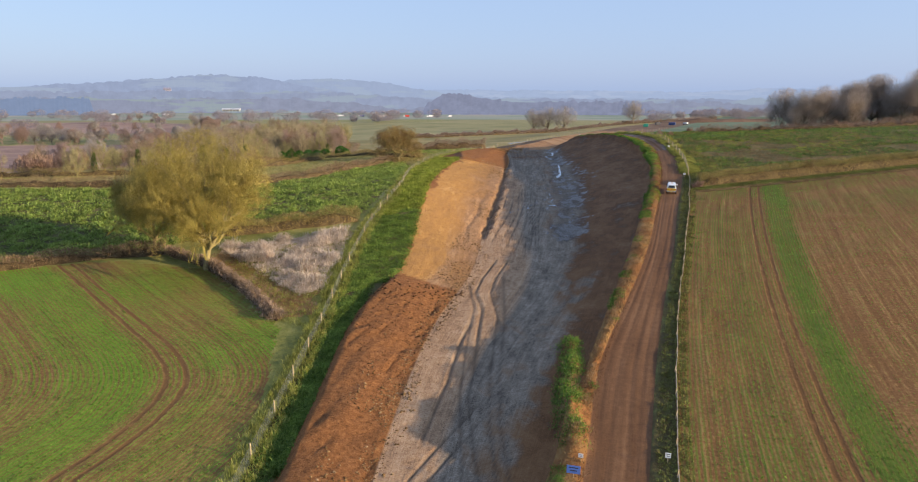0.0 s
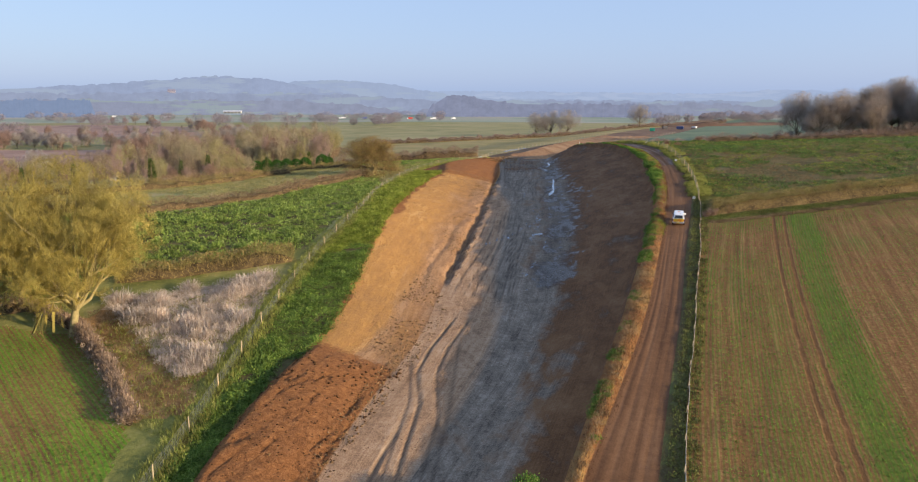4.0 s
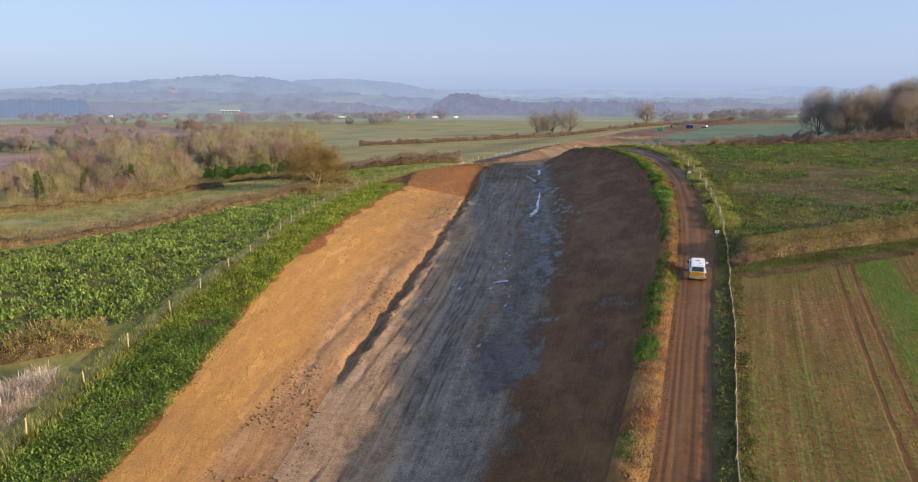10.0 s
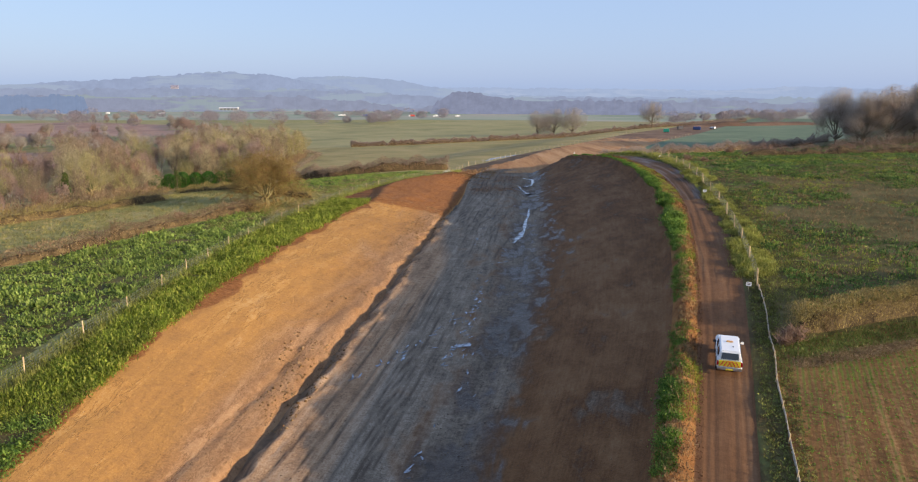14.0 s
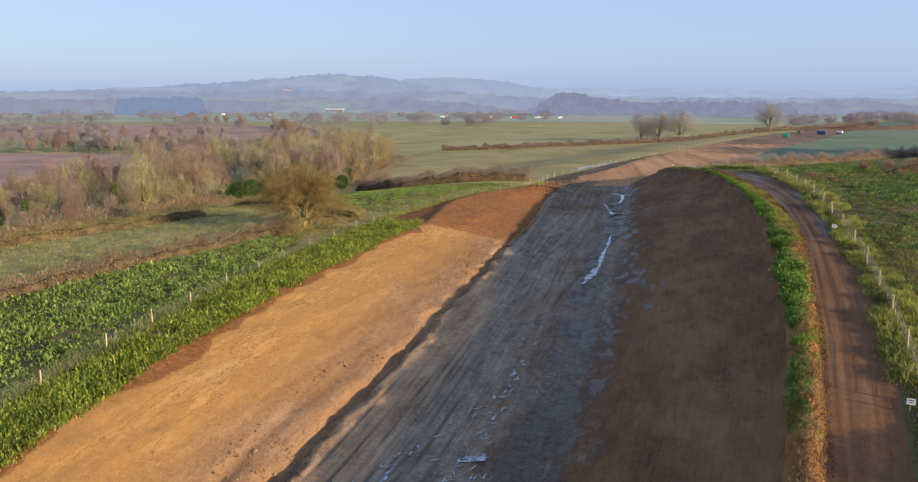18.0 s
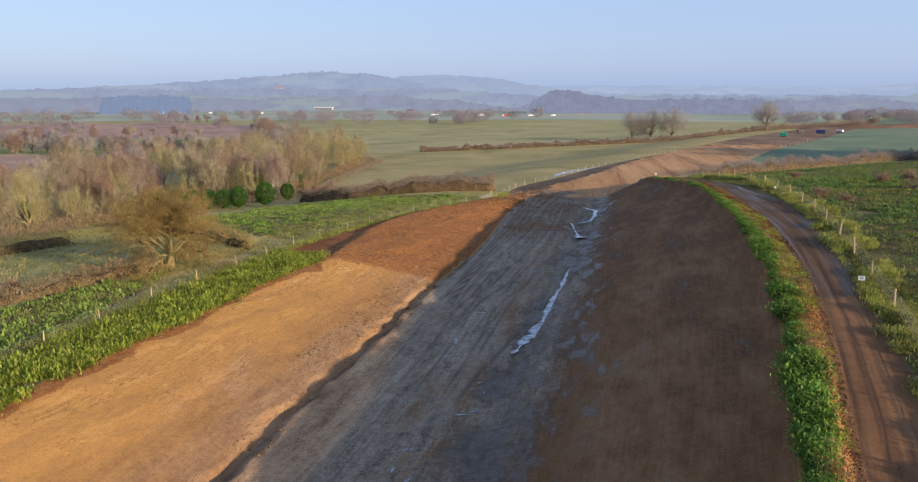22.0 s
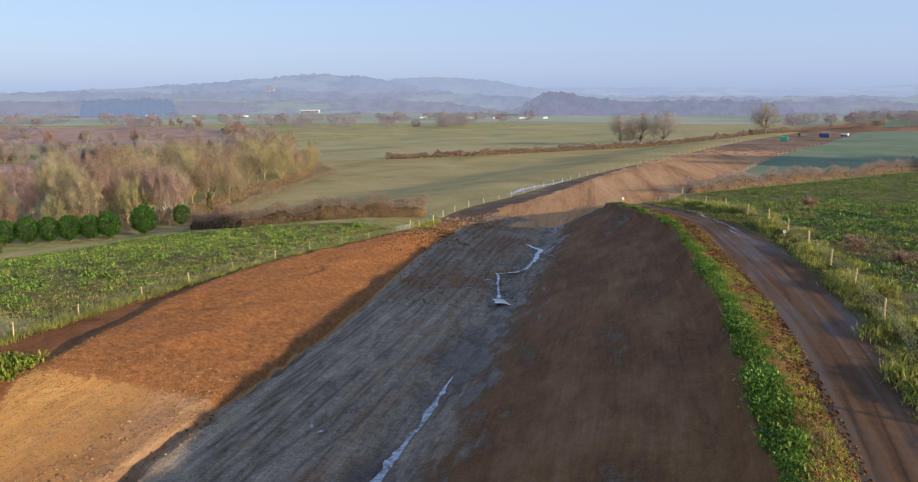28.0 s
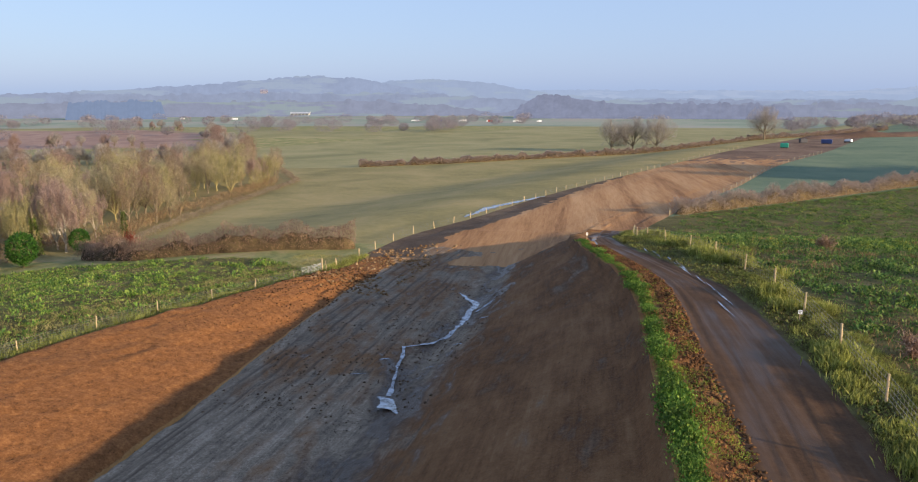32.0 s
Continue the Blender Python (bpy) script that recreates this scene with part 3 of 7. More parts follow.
# ---- ground: one sheet, its columns following the key lines of the works ----
def mesh_object(name, verts, faces, mats, slots=None, parent=None, shade=True):
    """A mesh object from arrays of corner places and of faces with equal corner counts."""
    verts, faces = np.asarray(verts, np.float32).reshape(-1, 3), np.asarray(faces, np.int32)
    me = bpy.data.meshes.new(name)
    n, k = faces.shape
    me.vertices.add(len(verts))
    me.vertices.foreach_set("co", verts.ravel())
    me.loops.add(n * k)
    me.loops.foreach_set("vertex_index", faces.ravel())
    me.polygons.add(n)
    me.polygons.foreach_set("loop_start", np.arange(n, dtype=np.int32) * k)
    for m in mats:
        me.materials.append(m)
    if slots is not None:
        me.polygons.foreach_set("material_index", np.asarray(slots, np.int32))
    if shade:
        me.polygons.foreach_set("use_smooth", np.ones(n, bool))
    me.update(calc_edges=True)
    me.validate()
    ob = new(name, me)
    if parent:
        ob.parent = parent
    return ob


rows_y = np.concatenate([-np.geomspace(500, 12, 22) + 20, np.arange(10, 346, 0.62), 346 + np.cumsum(np.linspace(0.7, 5, 130)), 346 + 370 + np.geomspace(6, 4200, 75)])
counts = (8, 36, 60, 36, 8, 40, 6)
key_x = [f(rows_y) for f in EDGES]
cols, col_zone = [], []
out = np.concatenate([np.geomspace(0.5, 26, 34), np.arange(27.4, 110, 1.6), np.geomspace(112, 4200, 46)])[::-1]
for d in out:
    cols.append(key_x[0] - d)
    col_zone.append(-1)
for k, n in enumerate(counts):
    for f in np.arange(n) / n:
        cols.append(key_x[k] + (key_x[k + 1] - key_x[k]) * f)
        col_zone.append(k)
for d in np.concatenate([[0], np.geomspace(0.5, 26, 34), np.arange(27.4, 110, 1.6), np.geomspace(112, 4200, 42)]):
    cols.append(key_x[7] + d)
    col_zone.append(7)
GX = np.stack(cols, 1)
GY = np.repeat(rows_y[:, None], GX.shape[1], 1)
GZ = ground_z(GX, GY)
zone = np.broadcast_to(np.array(col_zone), GX.shape)


MOUND = [(8.8, 49.6), (8.7, 52.9), (9.4, 58.2), (11.0, 65.4), (11.3, 69.4)]
TRACKS = [
    ([(20.6, 194.8), (21.3, 202.7), (21.8, 210.9), (21.7, 216.3), (22.6, 221.8), (24.8, 229.1), (26.1, 239.6)], 0.2, 0.10),
    ([(18.7, 194.8), (19.4, 202.7), (19.9, 210.9), (19.8, 216.3), (20.7, 221.8), (22.9, 229.1), (24.2, 239.6)], 0.2, 0.10),
    ([(23.2, 194.8), (23.9, 202.7), (24.4, 210.9), (24.3, 216.3), (25.2, 221.8), (27.4, 229.1), (28.7, 239.6)], 0.2, 0.07),
    ([(24.4, 192.3), (25.4, 198.3), (28.0, 209.8), (30.9, 223.2), (34.1, 236.5), (39.2, 251.1)], 0.3, 0.12),
    ([(1.5, 47.9), (1.2, 52.1), (1.0, 57.5), (0.9, 62), (1.5, 67.2), (2.0, 75.2), (2.9, 85.4), (2.2, 92.1), (3.3, 98.4), (5.7, 107.5)], 0.15, 0.15),
    ([(2.8, 47.2), (2.7, 51.4), (2.6, 56.1), (3.2, 67.2), (4.7, 82.9), (4.2, 92), (5.2, 98.4), (7.6, 107.5)], 0.15, 0.13),
    ([(0.4, 40), (0.2, 52), (0.1, 62), (0.9, 75), (1.9, 86), (1.3, 95)], 0.14, 0.08),
    ([(3.7, 46), (3.5, 56), (4.1, 67), (5.6, 83), (6.4, 100)], 0.16, 0.09),
    ([(-3.9, 48), (-3.7, 48.6), (-1.7, 52.9), (0.8, 58.1), (2.2, 61)], 0.15, 0.13),
    ([(-2.5, 47.8), (-2.1, 48.7), (-0.6, 52), (1.4, 56), (2.4, 58.2)], 0.15, 0.13),
    ([(-3.0, 54), (-2.2, 58.6), (-1.1, 64.8), (0.1, 74.2), (1.2, 80)], 0.22, 0.10),
]


def relief(x, y, z, zone, marks=None):
    """Clods, tyre ruts and wheel tracks on top of the graded shapes."""
    k = [f(y) for f in EDGES]
    near = smooth(700, 300, y) * smooth(-30, 20, y)
    add = np.zeros_like(z)
    worn = [np.zeros_like(z)]
    rough_amount = np.select([zone == 1, zone == 2, zone == 3, zone == 4, zone == 5], [0.13, 0.08, 0.07, 0.34, 0.02], 0.12)
    add += rough_amount * (fnoise(x, y, 2.6, 3, 11) - 0.5) * 2
    u, v = (x - k[2]) / (k[3] - k[2]), (x - k[5]) / np.maximum(k[6] - k[5], 0.5)
    for c, wd, dp in ((0.12, 0.009, 0.04), (0.19, 0.010, 0.06), (0.26, 0.008, 0.04), (0.31, 0.010, 0.06), (0.39, 0.010, 0.05), (0.46, 0.008, 0.04), (0.53, 0.010, 0.05), (0.62, 0.009, 0.04), (0.70, 0.008, 0.04)):
        line = c + 0.06 * np.sin(y / 31.0 + 9 * c) + 0.03 * np.sin(y / 11.0 + 5 * c)
        fade = smooth(95, 120, y) * smooth(0.3, 0.5, fnoise(x * 0.2 + 40 * c, y, 26, 2, 41))
        worn[0] = np.where(zone == 2, np.maximum(worn[0], 0.95 * fade * np.exp(-((u - line) / (0.8 * wd)) ** 2)), worn[0])
        add -= np.where(zone == 2, fade * dp * (np.exp(-((u - line) / wd) ** 2) - 0.5 * np.exp(-((np.abs(u - line) - 2.2 * wd) / wd) ** 2)), 0)
    for c in (0.16, 0.33, 0.62, 0.80):
        line = c + 0.03 * np.sin(y / 19.0 + 11 * c)
        add -= np.where(zone == 5, 0.03 * np.exp(-((v - line) / 0.045) ** 2) * (0.3 + fnoise(x * 0 + 30 * c, y, 20, 2, 43)), 0)
    for pts, wd, dp in TRACKS:
        off = x - np.interp(y, [p[1] for p in pts], [p[0] for p in pts])
        on = smooth(pts[0][1] - 1, pts[0][1] + 1, y) * smooth(pts[-1][1] + 2, pts[-1][1] - 2, y)
        add -= on * dp * (np.exp(-(off / wd) ** 2) - 0.3 * np.exp(-((np.abs(off) - 1.8 * wd) / (0.7 * wd)) ** 2))
        worn[0] = np.maximum(worn[0], 0.8 * on * np.exp(-(off / (0.75 * wd)) ** 2))
    off = x - np.interp(y, [p[1] for p in MOUND], [p[0] for p in MOUND])
    add += 0.9 * np.exp(-(off / 0.9) ** 2) * smooth(MOUND[0][1] - 1.5, MOUND[0][1] + 0.5, y) * smooth(MOUND[-1][1] + 1.5, MOUND[-1][1] - 0.5, y) * (0.5 + fnoise(x, y, 2.5, 2, 95))
    heaped = (zone == 1) * np.maximum(smooth(97, 92, y), smooth(228, 234, y) * smooth(312, 300, y))
    a, b = x * 0.96 - y * 0.28, x * 0.28 + y * 0.96
    crack = fnoise(a, b * 0.16, 1.5, 3, 61) - 0.5
    add -= heaped * (0.26 * smooth(0.045, 0.0, np.abs(crack)) * smooth(0.42, 0.55, fnoise(x, y, 6, 2, 62)) + 0.14 * (fnoise(a, b * 0.25, 1.1, 3, 63) - 0.5))
    add += np.where(zone == 1, 0.20 * (fnoise(a, b * 0.22, 1.6, 4, 67) - 0.5), 0)
    ragged = 1.7 * (fnoise(x, y, 2.2, 3, 91) - 0.5)
    wander = ragged + 0.35 * (fnoise(x * 0, y, 9, 2, 5) - 0.5) + 0.1 * np.sin(y / 6.0) + 0.3 * (fnoise(x * 0, y, 3, 3, 4) - 0.5)
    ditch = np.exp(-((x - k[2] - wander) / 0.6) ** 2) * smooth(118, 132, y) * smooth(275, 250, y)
    add -= (0.25 + 0.95 * fnoise(x, y, 3.5, 3, 92)) * ditch - 0.25 * np.exp(-((x - k[2] - wander - 1.3) / 0.5) ** 2) * smooth(118, 132, y) * smooth(240, 220, y) * fnoise(x, y, 1.2, 2, 8)
    furrow = np.exp(-((x - k[2] + 3.0 + 0.7 * wander) / 0.35) ** 2) * smooth(112, 124, y) * smooth(172, 150, y)
    add -= 0.5 * fnoise(x, y, 3, 3, 93) * furrow
    gully = np.exp(-((x - k[3] + 1.0) / 0.9) ** 2) * smooth(150, 200, y) * smooth(300, 280, y)
    add -= 0.18 * gully
    churn = smooth(255, 268, y) * smooth(312, 298, y)
    add += np.where((zone == 2) | (zone == 3), 0.5 * churn * (fnoise(x, y, 3.0, 3, 21) - 0.5), 0)
    if marks is not None:
        # Rut marks, plus the shade in the ditch, as one darkening mask.
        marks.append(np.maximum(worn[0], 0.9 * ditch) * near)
    return z + add * near


rut_ditch_darkening = []
GZ = relief(GX, GY, GZ, zone, rut_ditch_darkening)
fx, fy = (GX[:-1, :-1] + GX[1:, 1:]) / 2, (GY[:-1, :-1] + GY[1:, 1:]) / 2
fzone = zone[:-1, :-1]
jit = fnoise(fx, fy, 3.0, 3, 31) - 0.5


def inside(poly, x, y):
    """Whether plan points lie in a polygon."""
    hit = np.zeros(x.shape, bool)
    for (ax, ay), (bx, by) in zip(poly, poly[1:] + poly[:1]):
        hit ^= ((ay > y) != (by > y)) & (x < (bx - ax) * (y - ay) / (by - ay + 1e-9) + ax)
    return hit


PALE = [(-37, 108), (-18.3, 118), (-18.2, 90), (-20.5, 88)]
KALE_LEFT = [(-17.5, 129), (-38, 119), (-46, 109), (-66, 101), (-92, 92), (-112, 90), (-110, 150), (-50, 150), (-41, 159), (-33, 171), (-28, 193), (-17, 218), (-13.5, 195), (-14, 160)]
KALE_FAR_LEFT = [(-8, 238), (-20, 243), (-65, 290), (-52, 317), (-44, 321), (-24, 315), (0, 314), (12.5, 305), (1, 270)]
WHEAT_LEFT = [(-20.5, 78), (-35.5, 98), (-50, 102), (-66, 97), (-300, 60), (-300, -300), (-70, -300), (-18, 10), (-18, 60)]
MATS = [M_GRASS, M_SLOPE, M_HEAP, M_CUT, M_DARK, M_BERM, M_ROAD, M_ROAD_WET_SHADE, M_VERGE, M_KALE_SOIL, M_DRY, M_WHEAT_L, M_WHEAT_R, M_FIELD, M_FIELD2, M_PLOUGH, M_STRIP, M_DISTANT, M_GREEN2, M_DEAD, M_DARKSTRIP, M_FIELD_NEAR]
slot = {m.name: i for i, m in enumerate(MATS)}
S = np.full(fx.shape, slot["rough_grass"])


def put(mask, m):
    S[mask] = slot[m.name]


jx, jy = fx + 2.5 * jit, fy + 2.5 * jit
left_d, right_d = x_left_fence(fy) - fx, fx - x_right_fence(fy)
far_r = np.hypot(fx, fy)
outl, outr = fzone == -1, fzone == 7
put(outl & (fy > 140), M_FIELD2)
put(outl & (fy > 330) & (fy < 720) & (left_d < 420), M_FIELD_NEAR)
put(outl & inside([(-18, 330), (-48, 340), (-56, 381), (-61, 424), (-71, 503), (-95, 555), (-70, 575), (40, 640), (130, 708), (185, 735), (175, 700), (60, 470), (20, 350)], jx, jy), M_FIELD_NEAR)
put(outl & (fy > 640 + 0.72 * (fx - 36)) & (fy > 575) & (left_d < 420), M_FIELD)
put(outl & inside([(-350, 556), (-238, 562), (-230, 517), (-163, 421), (-150, 362), (-134, 250), (-102, 180), (-160, 172), (-420, 240), (-440, 520)], jx, jy), M_PLOUGH)
put(outl & inside([(-720, 880), (-472, 1022), (-349, 947), (-265, 786), (-296, 740), (-459, 697), (-700, 660)], jx, jy), M_PLOUGH)
put(outl & (fy > 880) & (fy < 1350) & (left_d > 420) & (fnoise(fx, fy, 260, 2, 15) > 0.42) & (S != slot["ploughed_pink_soil"]), M_FIELD)
put(outl & inside(KALE_LEFT, jx, jy), M_KALE_SOIL)
put(outl & inside(KALE_FAR_LEFT, jx, jy), M_KALE_SOIL)
put(outl & inside(WHEAT_LEFT, fx + 0.8 * jit, fy + 0.8 * jit), M_WHEAT_L)
put(outl & inside(PALE, jx, jy), M_DRY)
put(outl & inside([(-38, 101), (-36.5, 107.5), (-20.5, 88.5), (-18.5, 90), (-17.5, 82), (-22, 81), (-28, 91)], jx, jy), M_DEAD)
put((fzone == 0), M_VERGE)
put((fzone == 0) & (fy > 228) & (fy < 306), M_HEAP)
put((fzone == 1), M_SLOPE)
put((fzone == 2) | (fzone == 3), M_CUT)
put(fzone == 4, M_BERM)
put(fzone == 5, M_ROAD)
put((fzone == 5) & (fy + 14 * jit > 200), M_ROAD_WET_SHADE)
put(fzone == 6, M_VERGE)
inner = (fzone >= 0) & (fzone <= 6)
put(inner & (fy + 34 * (fnoise(fx, fy, 11, 4, 36) - 0.5) + 8 * jit > 322) & (fzone < 4), M_STRIP)
put(inner & (fy > 335) & ((fzone < 4) | (fy > 350)), M_STRIP)
put(inner & (fy > 318) & (fx - x_left_fence(fy) < 10 * smooth(520, 340, fy) + 4 * jit - 0.6), M_DARK)
put(inner & (fy + 90 * jit > 560), M_DARKSTRIP)
put(inner & (fy > 900), M_FIELD)
put(outr & (fy < 372 + 0.93 * (fx - 72)) & (fy < 640), M_KALE_SOIL)
HEDGE_R = lambda x: 140.6 + 0.345 * (x - 46.6)
put(outr & (fy < HEDGE_R(fx)), M_WHEAT_R)
put(outr & (fy >= np.minimum(640, 372 + 0.93 * (fx - 72))), M_GREEN2)
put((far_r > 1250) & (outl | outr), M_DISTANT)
nr, nc = GX.shape
idx = np.arange(nr * nc).reshape(nr, nc)
quads = np.stack([idx[:-1, :-1], idx[:-1, 1:], idx[1:, 1:], idx[1:, :-1]], -1).reshape(-1, 4)
ground = mesh_object("ground", np.stack([GX, GY, GZ], -1), quads, MATS, S.ravel())
u2 = (GX - x_left_toe(GY)) / (x_right_toe(GY) - x_left_toe(GY))
t3 = (GX - x_right_toe(GY)) / (x_right_top(GY) - x_right_toe(GY))
wet = np.maximum(smooth(0.66, 0.97, u2) * smooth(0.5, 0.04, t3) * smooth(85, 130, GY), 0.36 * smooth(255, 272, GY + 30 * (fnoise(GX, GY, 9, 3, 82) - 0.5)) * smooth(0.5, 0.2, t3) * smooth(-0.1, 0.2, u2))
# Painted sunlight: tan spreads over the floor up to the bank's shadow edge.
tan = smooth(0.95, 0.55, u2 + 0.40 * smooth(80, 150, GY) + 0.4 * smooth(180, 240, GY))
bank = np.maximum(smooth(-0.12, 0.34, t3), 0.42 * smooth(0.45, 0.85, u2) * smooth(100, 150, GY)) * (0.25 + 0.75 * np.maximum(smooth(75, 108, GY), smooth(0.45, 0.8, t3)))
bank = np.maximum(bank, 0.48 * smooth(250, 272, GY + 30 * (fnoise(GX, GY, 14, 3, 81) - 0.5)) * smooth(-0.15, 0.15, u2) * (zone >= 2))
t1 = (GX - x_left_top(GY)) / (x_left_toe(GY) - x_left_top(GY))
rag = 0.22 * (fnoise(GX, GY, 6, 3, 71) - 0.5)
heaps = np.maximum.reduce([smooth(103, 91, GY + 4 * t1), smooth(221, 233, GY - 3 * t1), smooth(0.2, 0.04, t1 + rag) * smooth(140, 160, GY) * 0.85, smooth(0.1, 0.0, t1 + rag) * 0.9])
lane = np.clip((GX - x_road_left(GY)) / np.maximum(x_road_right(GY) - x_road_left(GY), 0.5), 0, 1)
mask = np.stack([np.where(zone == 1, heaps, np.where(zone >= 5, lane, wet)), np.where(zone == 1, smooth(0.22, 0.9, t1) * 0.95, tan), bank, rut_ditch_darkening[0]], -1).astype(np.float32)
layer = ground.data.color_attributes.new("soil_light_mix", "FLOAT_COLOR", "POINT")
layer.data.foreach_set("color", mask.ravel())
run = np.where(zone <= 1, 14 * t1, np.where(zone == 2, 14 + 17 * u2, 31 + 18 * t3)) / 100
layer = ground.data.color_attributes.new("across_works", "FLOAT_COLOR", "POINT")
layer.data.foreach_set("color", np.repeat(np.clip(run, -1, 1)[..., None], 4, -1).astype(np.float32).ravel())
tagged(ground, "rolling farmland with a raw clay cutting and earth road through it", "ground", kind="structure")


def gz(x, y):
    """Ground height with its relief, at one place or many."""
    x, y = np.asarray(x, float), np.asarray(y, float)
    k = [f(y) for f in EDGES]
    zn = np.full(np.broadcast(x, y).shape, -1)
    for i in range(8):
        zn = np.where(x >= k[i], i, zn)
    return relief(x, y, ground_z(x, y), zn)


# ---- plants: leaves, blades, twigs, bare trees ----
def blades(rng, base, length, width, tilt, bend=0.0):
    """Flat leaves as quads (diamonds): one face each. tilt: range of degrees above the level."""
    n = len(base)
    az, el = rng.uniform(0, 2 * np.pi, n), np.radians(rng.uniform(tilt[0], tilt[1], n))
    ln, wd = rng.uniform(length[0], length[1], n), rng.uniform(width[0], width[1], n)
    d = np.stack([np.cos(az) * np.cos(el), np.sin(az) * np.cos(el), np.sin(el)], -1)
    s = np.stack([-np.sin(az), np.cos(az), rng.uniform(-0.6, 0.6, n)], -1)
    s /= np.linalg.norm(s, axis=1)[:, None]
    mid = base + d * (ln * 0.55)[:, None]
    tip = base + d * ln[:, None]
    tip[:, 2] -= bend * ln
    v = np.stack([base, mid + s * (wd / 2)[:, None], tip, mid - s * (wd / 2)[:, None]], 1).reshape(-1, 3)
    return v, np.arange(4 * n).reshape(n, 4)


def join(*meshes):
    vs, fs, k = [], [], 0
    for v, f in meshes:
        vs.append(v), fs.append(f + k)
        k += len(v)
    return np.concatenate(vs), np.concatenate(fs)


def tubes(p0, p1, r0, r1, sides=4):
    """Tapered tubes along many segments at once."""
    p0, p1 = np.asarray(p0, float), np.asarray(p1, float)
    d = p1 - p0
    d /= np.linalg.norm(d, axis=1)[:, None] + 1e-9
    ref = np.where(np.abs(d[:, 2:3]) > 0.9, [[1.0, 0, 0]], [[0, 0, 1.0]])
    a = np.cross(d, ref)
    a /= np.linalg.norm(a, axis=1)[:, None]
    b = np.cross(d, a)
    ang = np.arange(sides) * 2 * np.pi / sides
    ring = a[:, None] * np.cos(ang)[None, :, None] + b[:, None] * np.sin(ang)[None, :, None]
    v = np.concatenate([p0[:, None] + ring * np.asarray(r0)[:, None, None], p1[:, None] + ring * np.asarray(r1)[:, None, None]], 1)
    k = np.arange(sides)
    f = np.stack([k, (k + 1) % sides, (k + 1) % sides + sides, k + sides], -1)
    n = len(p0)
    return v.reshape(-1, 3), (f[None] + (np.arange(n) * 2 * sides)[:, None, None]).reshape(-1, 4)


def grow(rng, height, spread_r, clear=0.22, limbs=8, kids=(5, 5, 4), lift=0.10, twig=(0.7, 1.5), twig_w=(0.035, 0.07), per=3, stout=0.03):
    """A bare winter tree: thick (trunk and limbs) and fine (branches, twigs) meshes."""
    thick, fine, ends = [], [], []

    def branch(p, d, length, r, level):
        steps = 4 if level < 2 else 3
        for i in range(steps):
            d = d + rng.normal(0, 0.16 + 0.03 * level, 3) + np.array([0, 0, lift])
            d = d / np.linalg.norm(d)
            q = p + d * length / steps
            ra, rb = r * (1 - 0.8 * i / steps), r * (1 - 0.8 * (i + 1) / steps)
            (thick if level < 2 else fine).append((p, q, ra, rb))
            if level >= len(kids):
                ends.append((p + q) / 2), ends.append(q)
            p = q
            if level < len(kids) and i >= (1 if level == 0 else 0):
                for _ in range(max(1, round(kids[level] / (steps - 1)))):
                    side = rng.normal(0, 1, 3)
                    side -= d * (side @ d)
                    side /= np.linalg.norm(side)
                    turn = rng.uniform(0.5, 1.05)
                    branch(p, d * np.cos(turn) + side * np.sin(turn), length * rng.uniform(0.5, 0.72), rb * 0.75 + 0.008, level + 1)

    top = np.array([rng.normal(0, 0.02) * height, rng.normal(0, 0.02) * height, height * clear])
    r0 = height * stout
    thick.append((np.array([0, 0, -0.4]), np.array([0, 0, 0.35]), r0 * 1.5, r0 * 1.08))
    thick.append((np.array([0, 0, 0.35]), top, r0 * 1.08, r0 * 0.85))
    for k in range(limbs):
        az, el = 2 * np.pi * (k + rng.uniform(-0.3, 0.3)) / limbs, rng.uniform(0.25, 1.25)
        d = np.array([np.cos(az) * np.cos(el), np.sin(az) * np.cos(el), np.sin(el)])
        reach = (np.cos(el) * spread_r + np.sin(el) * height * (1 - clear)) * 0.62
        branch(top * rng.uniform(0.8, 1.0), d, reach, r0 * rng.uniform(0.35, 0.6), 0)
    branch(top, np.array([0.05, 0, 1.0]), height * (1 - clear) * 0.62, r0 * 0.7, 0)
    pack = lambda g, s: tubes([x[0] for x in g], [x[1] for x in g], [x[2] for x in g], [x[3] for x in g], s)
    e = np.repeat(np.array(ends), per, 0)
    tw = blades(rng, e, twig, twig_w, (-25, 75))
    (tv, tf), (cv, cf) = pack(thick, 6), join(pack(fine, 3), tw)
    tall, wide = np.percentile(cv[:, 2], 98.5), np.percentile(np.hypot(cv[:, 0], cv[:, 1]), 97)
    fit_size = np.array([spread_r / wide, spread_r / wide, height / tall])
    centre, half = np.array([0, 0, height * 0.56]), np.array([spread_r, spread_r, height * 0.46])

    def rounded(v):
        """Crown kept within a rounded outline."""
        q = (v * fit_size - centre) / half
        rho = np.linalg.norm(q, axis=1)[:, None] + 1e-6
        keep = np.where(rho < 0.75, rho, 0.75 + 0.27 * np.tanh((rho - 0.75) / 0.3))
        k = np.where(v[:, 2:3] * fit_size[2] < height * clear, 1.0, keep / rho)
        return centre + q * half * k

    return (rounded(tv), tf), (rounded(cv), cf)


